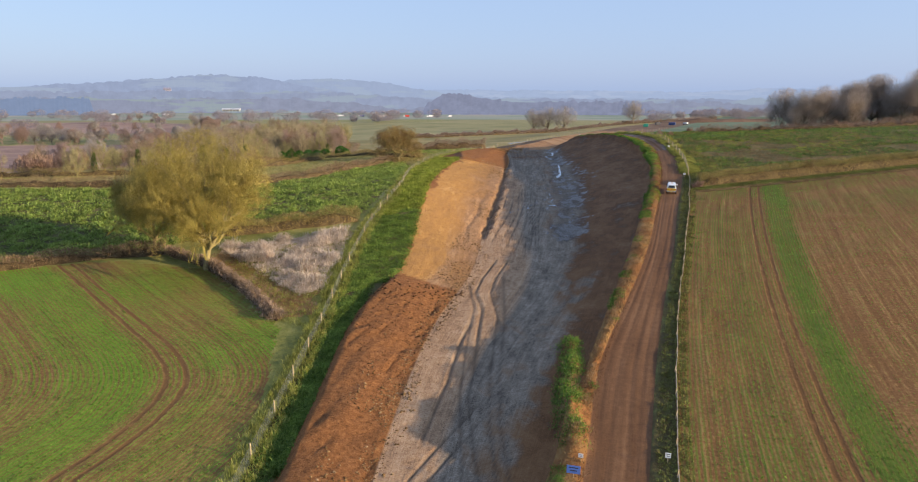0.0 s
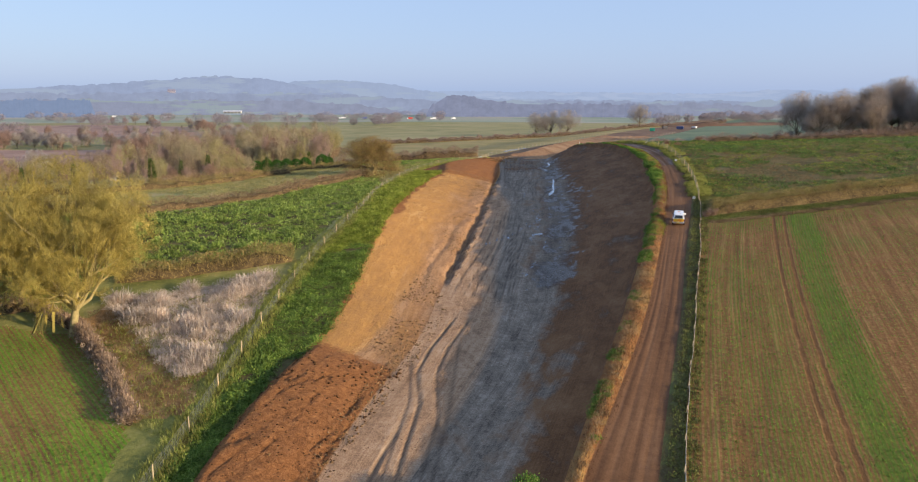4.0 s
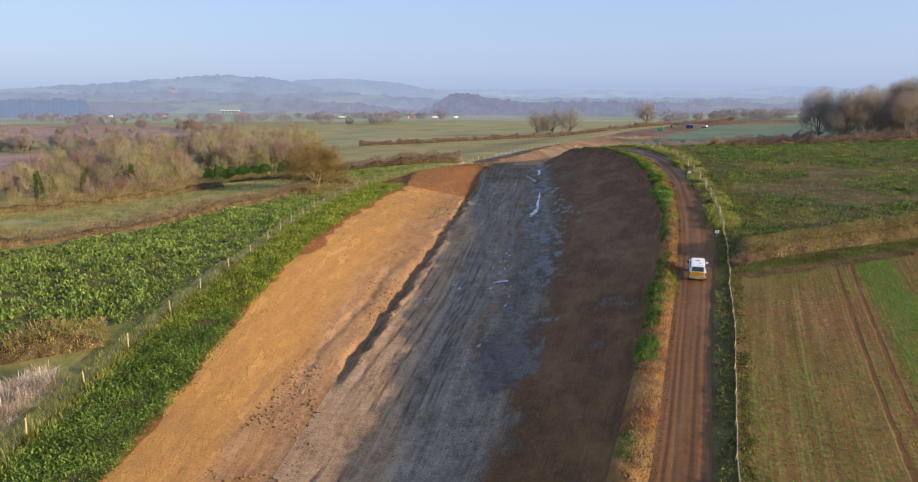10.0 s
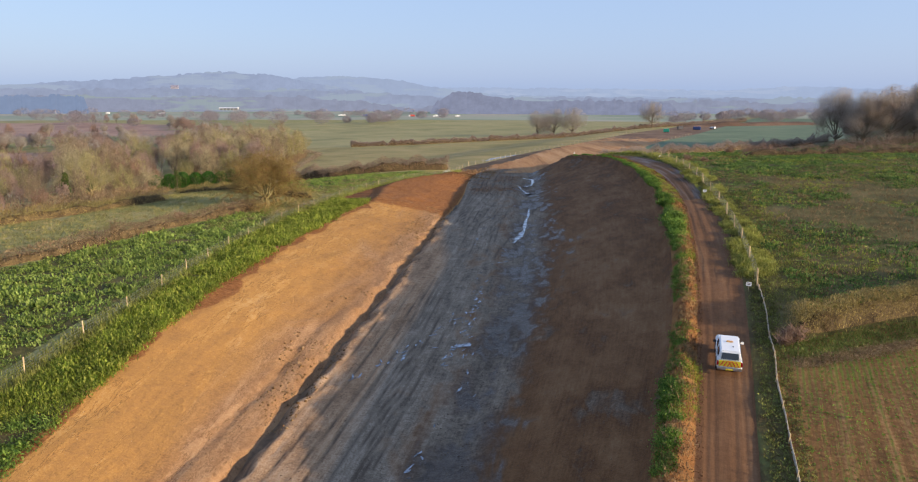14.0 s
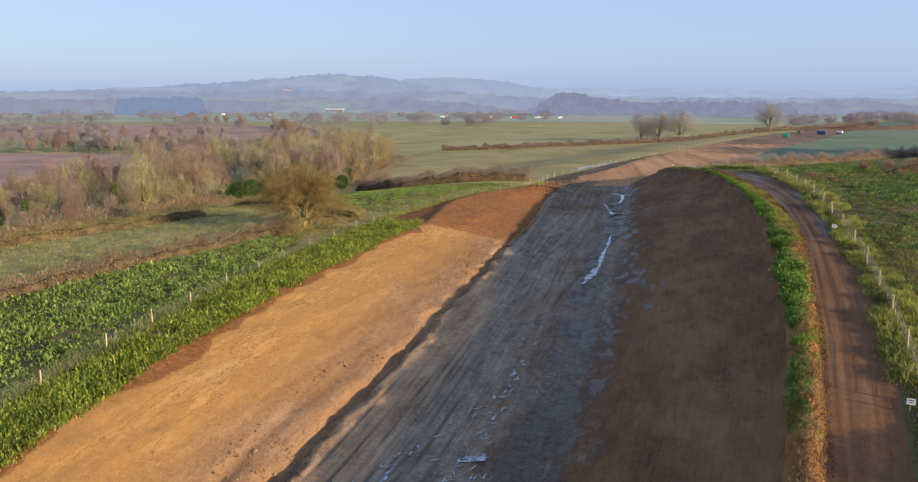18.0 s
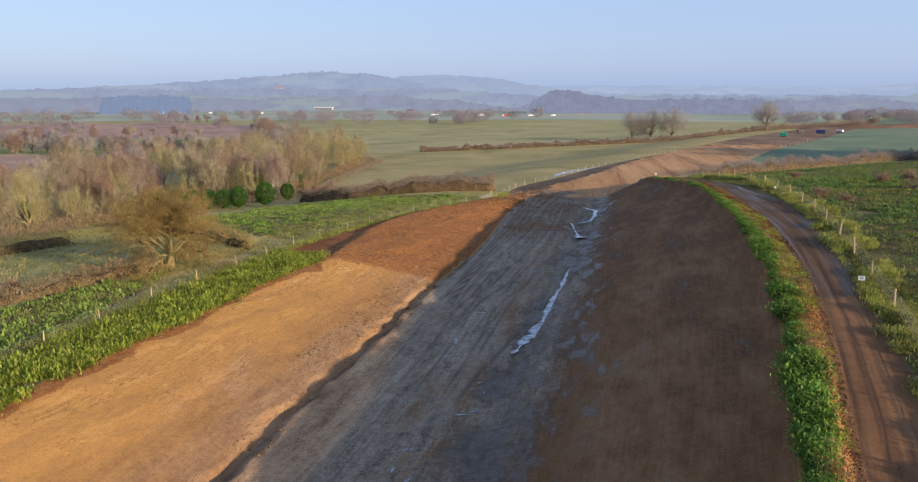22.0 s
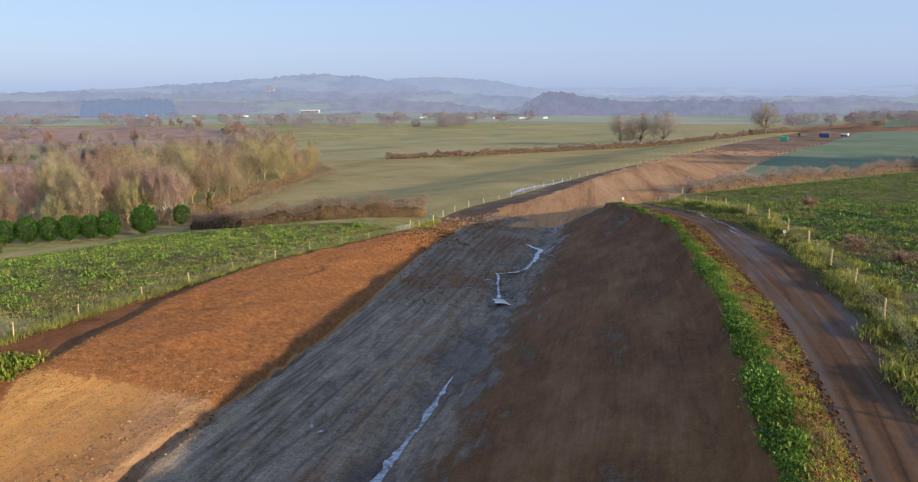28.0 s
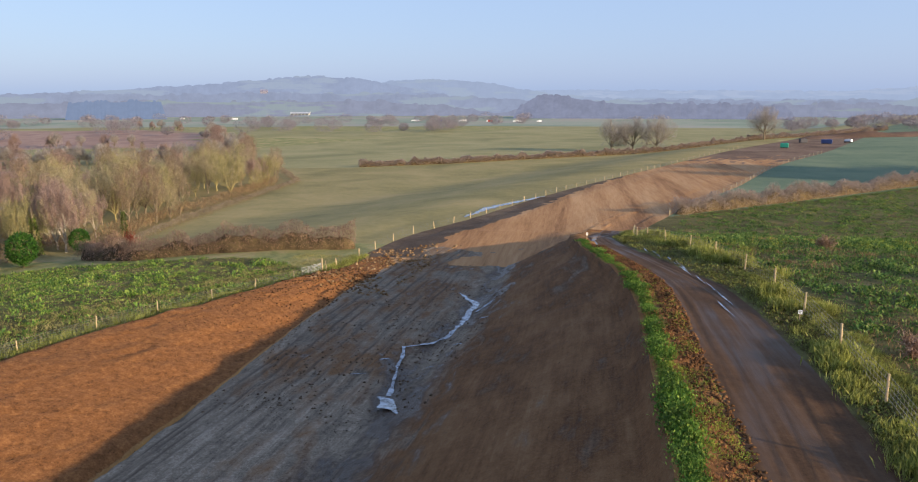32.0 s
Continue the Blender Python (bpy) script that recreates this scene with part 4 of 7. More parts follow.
def bare_tree(name, label, seed, m_bark, m_twig, group="", category="tree", **kw):
    trunk, crown = grow(np.random.RandomState(seed), **kw)
    root = tagged(new(name), label, category, group)
    mesh_object("trunk", *trunk, [m_bark], parent=root)
    mesh_object("crown", *crown, [m_twig], parent=root, shade=False)
    return root


def shrub_mesh(rng, height, width, stems, n, leaf, leaf_w):
    """A multi-stemmed winter bush."""
    az, el = rng.uniform(0, 2 * np.pi, stems), np.radians(rng.uniform(35, 88, stems))
    d = np.stack([np.cos(az) * np.cos(el) * width / height, np.sin(az) * np.cos(el) * width / height, np.sin(el)], -1)
    p0 = rng.normal(0, 0.12 * width, (stems, 3)) * [1, 1, 0]
    p1 = p0 + d * (height * rng.uniform(0.6, 1.0, stems))[:, None]
    st = tubes(p0 - [0, 0, 0.2], p1, np.full(stems, 0.035), np.full(stems, 0.01), 3)
    i, t = rng.randint(0, stems, n), rng.uniform(0.12, 1.0, n)
    base = p0[i] + (p1 - p0)[i] * t[:, None] + rng.normal(0, 0.16, (n, 3)) * [width * 0.5, width * 0.5, height * 0.25]
    base[:, 2] = np.maximum(base[:, 2], 0.02)
    return join(st, blades(rng, base, leaf, leaf_w, (-20, 80)))


# Shade inside the hedges, painted as a dark core colour.
M_HEDGE_SHADE = earth("hedge_shade_core", (0.045, 0.032, 0.018), (0.10, 0.072, 0.038), (0.17, 0.125, 0.062), 0.6, 4.0, relief=1.0)


def hedge_core(line, width, height, seed, lump):
    """A dark solid added inside a hedge to give the shade between its twigs: a lumpy arch swept along its line."""
    ln = np.r_[0, np.cumsum([math.hypot(b[0] - a[0], b[1] - a[1]) for a, b in zip(line, line[1:])])]
    t = np.arange(0.2, ln[-1], max(0.5, ln[-1] / 500))
    cx, cy = np.interp(t, ln, [p[0] for p in line]), np.interp(t, ln, [p[1] for p in line])
    dx, dy = np.gradient(cx), np.gradient(cy)
    d = np.hypot(dx, dy) + 1e-9
    a = np.linspace(0, np.pi, 11)
    h = height * (1 - lump + 2 * lump * fnoise(cx, cy, 3.5, 3, seed)) * 0.6
    end = np.sqrt(np.clip(np.minimum(t, ln[-1] - t) / 2.5, 0.0, 1))
    h = h * end
    side = np.cos(a)[None] * (0.33 * width) * (end * (0.8 + 0.4 * fnoise(cx, cy, 2.0, 2, seed + 3)))[:, None]
    x, y = cx[:, None] - (dy / d)[:, None] * side, cy[:, None] + (dx / d)[:, None] * side
    rough = 0.75 + 0.5 * fnoise(x * 1.0, y + 3 * a[None], 1.1, 3, seed + 5)
    z = gz(x, y) - 0.15 + np.sin(a)[None] ** 0.7 * np.maximum(h, 0.02)[:, None] * rough
    k = np.arange((len(t) - 1) * 11).reshape(-1, 11)[:, :-1].ravel()
    return np.stack([x, y, z], -1), np.stack([k, k + 1, k + 12, k + 11], -1)


def thicket(name, line, width, height, per_m, seed, mat_, label, leaf=(0.22, 0.55), leaf_w=(0.035, 0.10), category="hedge", lump=0.45):
    """A hedge along a plan line: uneven top, gaps, twigs to the ground. One mesh."""
    rng = np.random.RandomState(seed)
    pts = []
    for (ax, ay), (bx, by) in zip(line, line[1:]):
        ln = math.hypot(bx - ax, by - ay)
        n = int(ln * per_m)
        t = rng.uniform(0, 1, n)
        off = rng.normal(0, width * 0.3, n)
        nx, ny = -(by - ay) / ln, (bx - ax) / ln
        x, y = ax + (bx - ax) * t + nx * off, ay + (by - ay) * t + ny * off
        h = height * (1 - lump + 2 * lump * fnoise(x, y, 3.5, 3, seed)) * np.sqrt(np.maximum(0.05, 1 - (off / width) ** 2))
        pts.append(np.stack([x, y, gz(x, y) + h * rng.uniform(0, 1, n) ** 0.75], -1))
    v, f = blades(rng, np.concatenate(pts), leaf, leaf_w, (-10, 85))
    if category != "hedge":
        return tagged(mesh_object(name, v, f, [mat_], shade=False), label, category)
    root = tagged(new(name), label, category)
    mesh_object("outer_growth", v, f, [mat_], parent=root, shade=False)
    mesh_object("shade_core", *hedge_core(line, width, height, seed, lump), [M_HEDGE_SHADE], parent=root)
    return root


def patch_points(rng, poly, per_m2, hole=None):
    xs, ys = [p[0] for p in poly], [p[1] for p in poly]
    n = int((max(xs) - min(xs)) * (max(ys) - min(ys)) * per_m2)
    x, y = rng.uniform(min(xs), max(xs), n), rng.uniform(min(ys), max(ys), n)
    ok = inside(poly, x, y)
    if hole is not None:
        ok &= hole(x, y)
    return x[ok], y[ok]


def plants(name, x, y, seed, mat_, label, category, leaves=7, length=(0.3, 0.6), width=(0.12, 0.26), tilt=(15, 75), scatter=0.08, size=None, bend=0.15):
    """Low leafy plants, each a rosette of leaves; one object of stuff."""
    rng = np.random.RandomState(seed)
    base = np.stack([x, y, gz(x, y) - 0.03], -1)
    s = np.ones(len(x)) if size is None else size
    b = np.repeat(base, leaves, 0) + rng.normal(0, scatter, (len(x) * leaves, 3)) * [1, 1, 0.3]
    v, f = blades(rng, b, length, width, tilt, bend)
    k = np.repeat(s, leaves * 4)[:, None]
    centre = np.repeat(base, leaves * 4, 0)
    v = centre + (v - centre) * k
    return tagged(mesh_object(name, v, f, [mat_], shade=False), label, category, kind="stuff")


M_KALE = leafy("crop_leaves", (0.173, 0.254, 0.0486), (0.292, 0.4, 0.081), (0.432, 0.518, 0.135), through_light=0.4)
M_NETTLE = leafy("nettle_leaves", (0.13, 0.21, 0.035), (0.22, 0.34, 0.055), (0.38, 0.48, 0.10), through_light=0.4)
M_WEED = leafy("lush_weeds", (0.15, 0.21, 0.025), (0.30, 0.38, 0.045), (0.52, 0.53, 0.11), through_light=0.45)
M_BLADE = leafy("tall_verge_grass", (0.24, 0.27, 0.06), (0.40, 0.42, 0.09), (0.55, 0.53, 0.16), through_light=0.5)
M_PALE = leafy("bleached_grass", (0.66, 0.51, 0.39), (0.82, 0.69, 0.56), (0.90, 0.80, 0.69), through_light=0.5)
M_HEDGE = leafy("brown_hedge_twigs", (0.218, 0.132, 0.069), (0.356, 0.236, 0.127), (0.483, 0.356, 0.196), through_light=0.2)
M_HEDGE_OLIVE = leafy("olive_hedge_twigs", (0.246, 0.185, 0.0616), (0.403, 0.308, 0.101), (0.56, 0.437, 0.157), through_light=0.25)
M_HEDGE_RED = leafy("reddish_hedge_twigs", (0.28, 0.165, 0.11), (0.40, 0.25, 0.17), (0.51, 0.36, 0.25), through_light=0.3)
M_BARK = plain("grey_brown_bark", (0.19, 0.15, 0.10), 0.9, grain=0.35)
M_BARK_BIRCH = plain("pale_birch_bark", (0.36, 0.32, 0.26), 0.85, grain=0.3)
M_BARK_LICHEN = plain("lichen_bark", (0.27, 0.225, 0.10), 0.9, grain=0.3)
M_TWIG_OAK = leafy("yellow_lichen_twigs", (0.36, 0.282, 0.066), (0.48, 0.384, 0.096), (0.6, 0.504, 0.144), through_light=0.25)
# Lichen and brown woodland twig tones, lifted further to stand in for haze.
M_TWIG_LICHEN = leafy("olive_lichen_twigs", (0.363, 0.319, 0.143), (0.495, 0.435, 0.198), (0.616, 0.539, 0.264), through_light=0.3)
M_TWIG = leafy("brown_twigs", (0.265, 0.196, 0.132), (0.38, 0.287, 0.19), (0.494, 0.385, 0.247), through_light=0.25)
# Far and hilltop trees: haze painted into paled twig colours.
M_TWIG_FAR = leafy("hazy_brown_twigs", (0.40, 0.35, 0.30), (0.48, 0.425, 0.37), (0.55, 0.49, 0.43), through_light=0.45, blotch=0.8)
M_TWIG_HILL = leafy("hazed_hilltop_twigs", (0.405, 0.334, 0.264), (0.51, 0.422, 0.339), (0.598, 0.506, 0.414), through_light=0.5, blotch=0.8)
M_TWIG_MAUVE = leafy("mauve_brown_twigs", (0.30, 0.205, 0.175), (0.40, 0.285, 0.24), (0.50, 0.37, 0.31), through_light=0.35, blotch=0.8)
M_TWIG_RED = leafy("rusty_twigs", (0.30, 0.185, 0.135), (0.40, 0.255, 0.18), (0.50, 0.34, 0.24), through_light=0.3)
M_TWIG_GREY = leafy("grey_twigs", (0.396, 0.33, 0.204), (0.528, 0.446, 0.27), (0.638, 0.55, 0.347), through_light=0.3)
M_EVERGREEN = leafy("evergreen_leaves", (0.04, 0.13, 0.02), (0.08, 0.21, 0.03), (0.13, 0.28, 0.05))

# ---- single trees ----
def stand(ob, x, y, turn=0.0, size=1.0):
    ob.matrix_basis = pose(x, y, float(gz(x, y)) - 0.05, 0, 0, turn) @ Matrix.Scale(size, 4)
    return ob


def again(ob, x, y, turn, size):
    return copy_thing(ob, pose(x, y, float(gz(x, y)) - 0.05, 0, 0, turn) @ Matrix.Scale(size / ob.scale[0], 4))


rng = np.random.RandomState(3)
M_TWIG_FIELD = leafy("olive_rusty_twigs", (0.35, 0.189, 0.084), (0.434, 0.294, 0.105), (0.476, 0.406, 0.133), through_light=0.3)
oak = bare_tree("oak_tree", "tall bare oak with yellow lichen twigs beside a ditch", 11, M_BARK_LICHEN, M_TWIG_OAK, height=19.5, spread_r=10.3, clear=0.18, limbs=13, kids=(6, 6, 5), per=8, twig=(0.4, 0.9), twig_w=(0.022, 0.045), stout=0.032, lift=0.07)
stand(oak, -35.8, 98.3, 20)
oak2 = bare_tree("oak_tree", "bare oak in shade behind the lichen oak", 12, M_BARK_LICHEN, M_TWIG_OAK, height=13, spread_r=6.5, clear=0.2, limbs=9, kids=(5, 5, 5), per=3, twig_w=(0.02, 0.05))
stand(oak2, -46.5, 106.5, 80)
field_tree = bare_tree("field_tree", "broad bare oak with rusty twigs at the field edge", 21, M_BARK_LICHEN, M_TWIG_FIELD, height=10.8, spread_r=9.2, clear=0.2, limbs=12, kids=(6, 6, 5), per=4, twig=(0.35, 0.85), twig_w=(0.018, 0.04), lift=0.01, stout=0.05)
stand(field_tree, -18.6, 220.2, 0)
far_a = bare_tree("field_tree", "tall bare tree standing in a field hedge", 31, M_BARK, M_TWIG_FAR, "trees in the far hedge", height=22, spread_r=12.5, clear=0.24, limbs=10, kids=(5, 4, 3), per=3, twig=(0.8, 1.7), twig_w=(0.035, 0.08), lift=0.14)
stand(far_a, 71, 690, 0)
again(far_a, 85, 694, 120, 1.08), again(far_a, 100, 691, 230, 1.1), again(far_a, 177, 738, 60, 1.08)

# ---- woodland on the left ----
kinds = [
    bare_tree("wood_tree", "bare grey-brown woodland tree with fine twigs", 41, M_BARK, M_TWIG_GREY, "woodland trees", height=15, spread_r=6.0, clear=0.2, limbs=7, kids=(4, 4, 2), per=5, twig=(0.7, 1.5), twig_w=(0.035, 0.075)),
    bare_tree("wood_tree", "bare olive-brown woodland tree with lichen", 42, M_BARK_LICHEN, M_TWIG_LICHEN, "woodland trees", height=14, spread_r=6.5, clear=0.16, limbs=8, kids=(4, 4, 2), per=5, twig=(0.7, 1.5), twig_w=(0.035, 0.075)),
    bare_tree("wood_tree", "bare rusty-brown alder with dense twigs", 43, M_BARK, M_TWIG_RED, "woodland trees", height=12, spread_r=4.5, clear=0.14, limbs=8, kids=(4, 4, 2), per=5, twig=(0.7, 1.5), twig_w=(0.035, 0.075), lift=0.16),
    bare_tree("wood_tree", "bare mauve-brown birch with fine upright twigs", 46, M_BARK_BIRCH, M_TWIG_MAUVE, "woodland trees", height=13, spread_r=4.0, clear=0.14, limbs=9, kids=(4, 4, 2), per=6, twig=(0.7, 1.5), twig_w=(0.035, 0.075), lift=0.2),
    bare_tree("wood_tree", "bare brown woodland tree with upright limbs", 44, M_BARK, M_TWIG, "woodland trees", height=16, spread_r=5.0, clear=0.2, limbs=7, kids=(4, 4, 2), per=5, twig=(0.7, 1.5), twig_w=(0.035, 0.075), lift=0.14),
]
for k, (ob, (x, y)) in enumerate(zip(kinds, ((-72, 330), (-76, 262), (-80, 292), (-70, 352), (-64, 385)))):
    stand(ob, x, y, 50 * k)
WOOD = [(-78, 192), (-68, 214), (-72, 245), (-74, 290), (-76, 320), (-60, 334), (-55, 348), (-61, 381), (-66, 424), (-76, 500), (-104, 555), (-130, 540), (-125, 440), (-128, 330), (-124, 250), (-125, 190)]
placed = [(-72, 330), (-76, 262), (-80, 292), (-70, 352), (-64, 385)]
x, y = patch_points(rng, WOOD, 0.09)
for px, py in zip(x, y):
    if len(placed) < 210 and min((px - a) ** 2 + (py - b) ** 2 for a, b in placed) > 26:
        k = rng.randint(0, 5)
        again(kinds[k], px, py, rng.uniform(0, 360), rng.uniform(0.5, 1.08) * (0.62 + 0.6 * float(smooth(250, 320, py))))
        placed.append((px, py))
for px, py, s in ((-90, 168, 0.55), (-104, 196, 0.6), (-75, 214, 0.5), (-120, 170, 0.7), (-98, 224, 0.6), (-64, 222, 0.45)):
    again(kinds[rng.randint(0, 5)], px, py, rng.uniform(0, 360), s)

M_IVY_TREE = leafy("ivy_leaves", (0.07, 0.105, 0.025), (0.12, 0.165, 0.035), (0.20, 0.235, 0.06), through_light=0.2)
r7 = np.random.RandomState(15)
n = 1500
hgt = r7.uniform(0.3, 8.0, n)
az = r7.uniform(0, 2 * np.pi, n)
rad = (0.5 + 1.3 * fnoise(hgt * 1.0, az * 0.8, 1.6, 2, 5)) * np.sqrt(np.maximum(0.1, 1 - hgt / 9.0)) * r7.uniform(0.7, 1.0, n)
ivied = tagged(new("ivy_clad_trunk"), "dead trunk clad in dark green ivy at the wood edge", "tree", "ivy-clad trunks")
mesh_object("ivy", *blades(r7, np.stack([rad * np.cos(az), rad * np.sin(az), hgt], -1), (0.25, 0.55), (0.15, 0.32), (-50, 50)), [M_IVY_TREE], parent=ivied, shade=False)
mesh_object("trunk", *tubes([(0, 0, -0.3), (0, 0, 5)], [(0, 0, 5), (0.4, 0.2, 10.5)], [0.3, 0.2], [0.2, 0.05], 6), [M_BARK], parent=ivied)
stand(ivied, -74, 207, 0, 0.9)
for px, py, s in ((-71, 219, 0.75), (-80, 222, 0.8), (-74, 248, 0.95), (-77, 263, 0.8), (-70, 300, 0.9), (-62, 338, 1.0), (-88, 196, 0.8), (-58, 362, 0.8), (-97, 190, 0.7)):
    again(ivied, px, py, 37 * py, s)

# ---- hedgerow trees in the valley ----
# The valley haze is put into these trees' twig colours.
row_kinds = [
    bare_tree("hedgerow_tree", "bare mauve-brown tree in a valley hedgerow", 47, M_BARK, M_TWIG_MAUVE, "hedgerow trees in the valley", height=13, spread_r=6.0, clear=0.15, limbs=8, kids=(4, 4, 2), per=7, twig=(0.8, 1.7), twig_w=(0.05, 0.11)),
    bare_tree("hedgerow_tree", "bare brown tree in a valley hedgerow, paled for haze", 48, M_BARK, M_TWIG_FAR, "hedgerow trees in the valley", height=14, spread_r=6.5, clear=0.18, limbs=8, kids=(4, 4, 2), per=7, twig=(0.8, 1.7), twig_w=(0.05, 0.11)),
]
stand(row_kinds[0], -238, 566), stand(row_kinds[1], -160, 424)
for line, n, most in ((((-350, 560), (-238, 566), (-226, 512)), 26, 1.05), (((-226, 512), (-160, 424)), 8, 0.5), (((-470, 590), (-370, 616), (-262, 594), (-185, 610)), 46, 1.05), (((-300, 745), (-459, 700), (-640, 668)), 24, 1.0), (((-262, 790), (-349, 952), (-500, 1030)), 22, 1.0), (((-150, 380), (-128, 260)), 10, 0.42), (((-128, 260), (-112, 190)), 8, 0.75), (((-180, 640), (-210, 720), (-250, 800)), 18, 1.0)):
    for i in range(n):
        k = rng.uniform(0, len(line) - 1.001)
        (ax, ay), (bx, by) = line[int(k)], line[int(k) + 1]
        px, py = ax + (bx - ax) * (k % 1) + rng.normal(0, 6), ay + (by - ay) * (k % 1) + rng.normal(0, 6)
        again(row_kinds[rng.randint(0, 2)], px, py, rng.uniform(0, 360), rng.uniform(0.45, 1.0) * most)

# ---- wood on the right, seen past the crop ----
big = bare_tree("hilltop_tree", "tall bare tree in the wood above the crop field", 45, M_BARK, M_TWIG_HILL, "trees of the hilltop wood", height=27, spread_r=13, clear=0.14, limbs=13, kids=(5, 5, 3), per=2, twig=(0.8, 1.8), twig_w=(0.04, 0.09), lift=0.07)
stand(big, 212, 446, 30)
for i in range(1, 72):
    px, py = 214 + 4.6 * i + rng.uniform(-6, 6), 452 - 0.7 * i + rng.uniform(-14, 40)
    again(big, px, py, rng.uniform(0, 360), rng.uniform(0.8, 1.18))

# ---- clipped evergreen bushes in a row ----
r2 = np.random.RandomState(5)
n = 2600
d = r2.normal(0, 1, (n, 3))
d /= np.linalg.norm(d, axis=1)[:, None]
shape = d * (r2.uniform(0.75, 1.0, n) ** 0.5)[:, None] * [1.7, 1.7, 2.0] + [0, 0, 2.3]
ever = tagged(new("evergreen_bush"), "clipped round green laurel bush on a short stem", "bush", "row of evergreen bushes")
mesh_object("foliage", *blades(r2, shape, (0.25, 0.5), (0.12, 0.24), (-30, 70)), [M_EVERGREEN], parent=ever, shade=False)
mesh_object("stem", *tubes([(0, 0, -0.2)], [(0, 0, 1.6)], [0.14], [0.08], 6), [M_BARK], parent=ever)
stand(ever, -53.6, 324.5, 0, 1.55)
for i, (px, py, s) in enumerate(((-60.0, 321, 1.4), (-63.4, 319.3, 1.3), (-66.8, 317.2, 1.35), (-70.2, 315, 1.3), (-73.6, 312.8, 1.35), (-77, 310.6, 1.25), (-80.4, 308.4, 1.2), (-54, 341, 1.2))):
    again(ever, px, py, 40 * i, s)
redbush = tagged(mesh_object("red_shrub", *shrub_mesh(r2, 4.2, 2.2, 14, 700, (0.3, 0.7), (0.08, 0.2)), [leafy("red_stems", (0.25, 0.05, 0.03), (0.34, 0.08, 0.05), (0.4, 0.14, 0.08))], shade=False), "red-stemmed leafless shrub at the wood edge", "shrub")
stand(redbush, -48.5, 350)

# ---- hedges ----
M_HEDGE_FLAILED = leafy("flailed_pinkish_twigs", (0.27, 0.18, 0.115), (0.40, 0.28, 0.185), (0.52, 0.39, 0.28), through_light=0.2)
M_HEDGE_FAR = leafy("grey_brown_hedge_twigs", (0.29, 0.22, 0.18), (0.38, 0.30, 0.245), (0.47, 0.385, 0.32), through_light=0.35, blotch=0.8)
thicket("hedge", [(-39, 114.5), (-17.6, 124)], 2.4, 2.4, 520, 51, M_HEDGE_OLIVE, "brown clipped hedge between pale grass and crop")
thicket("hedge", [(-90, 88), (-66, 97), (-52, 103.5), (-44, 105)], 1.6, 1.8, 380, 52, M_HEDGE, "low brown leafless hedge at the wheat field edge")
thicket("hedge", [(-44, 105), (-36, 99.5), (-27.6, 89.4), (-21.2, 80)], 1.5, 1.2, 560, 53, M_HEDGE_FLAILED, "flailed brown hedge along a ditch")
thicket("hedge", [(48.0, 142.6), (60, 146.8), (90, 157.2), (150, 178)], 2.2, 2.7, 900, 54, M_HEDGE_OLIVE, "brown leafless field hedge beside winter wheat", leaf=(0.16, 0.36), leaf_w=(0.03, 0.07), lump=0.28)
thicket("hedge", [(-46, 331), (-27, 320), (-8, 320.5), (12, 325)], 3.4, 4.0, 700, 55, M_HEDGE_RED, "reddish leafless hedge below the crop field", lump=0.55)
thicket("hedge", [(-110, 153), (-51, 152.5), (-42, 161.5), (-34, 173.5), (-29, 195), (-19.5, 218)], 2.6, 2.0, 260, 56, M_HEDGE, "overgrown brown hedge behind the crop")
thicket("hedge", [(-120, 172), (-76, 178), (-58, 206), (-45, 236)], 2.6, 2.2, 260, 57, M_HEDGE_OLIVE, "olive scrub hedge across the pasture")
thicket("hedge", [(-12, 230), (-24, 240), (-62, 280)], 2.4, 2.0, 260, 58, M_HEDGE_OLIVE, "low scrubby hedge beside the second crop field")
thicket("hedge", [(72, 374), (86, 388), (101, 402), (150, 450), (230, 520)], 3.6, 3.4, 420, 59, M_HEDGE_FAR, "tall reddish-brown hedge along the crop end", leaf=(0.3, 0.7), leaf_w=(0.06, 0.16), lump=0.9)
thicket("hedge", [(-66, 577), (-24, 597), (36, 640), (130, 708), (230, 800), (330, 930)], 2.4, 2.6, 160, 60, M_HEDGE_FAR, "long dark leafless hedge between far pastures", leaf=(0.6, 1.4), leaf_w=(0.2, 0.5), lump=1.0)
thicket("reeds", [(-50, 346), (-56.5, 381), (-62, 424), (-71, 503), (-104, 562), (-150, 620), (-244, 705)], 3.0, 1.6, 160, 61, leafy("straw_reeds", (0.30, 0.22, 0.14), (0.40, 0.31, 0.21), (0.48, 0.40, 0.29)), "strip of bleached reeds along the wood edge", category="reeds")
thicket("hedge", [(-112, 190), (-150, 250), (-168, 330), (-160, 400)], 7.0, 4.0, 130, 62, M_TWIG_RED, "rusty thicket in the valley", leaf=(0.7, 1.6), leaf_w=(0.12, 0.3), lump=0.8)
thicket("hedge", [(86, 262), (130, 258), (190, 262)], 3.0, 2.2, 150, 63, M_HEDGE_RED, "reddish brambles at the top of the crop field", leaf=(0.4, 0.9), lump=0.9)
sapling = tagged(mesh_object("hedge_sapling", *shrub_mesh(r2, 4.6, 2.6, 18, 900, (0.3, 0.8), (0.04, 0.1)), [M_HEDGE], shade=False), "bare brown bush standing taller than the hedge", "bush", "bushes in the hedge")
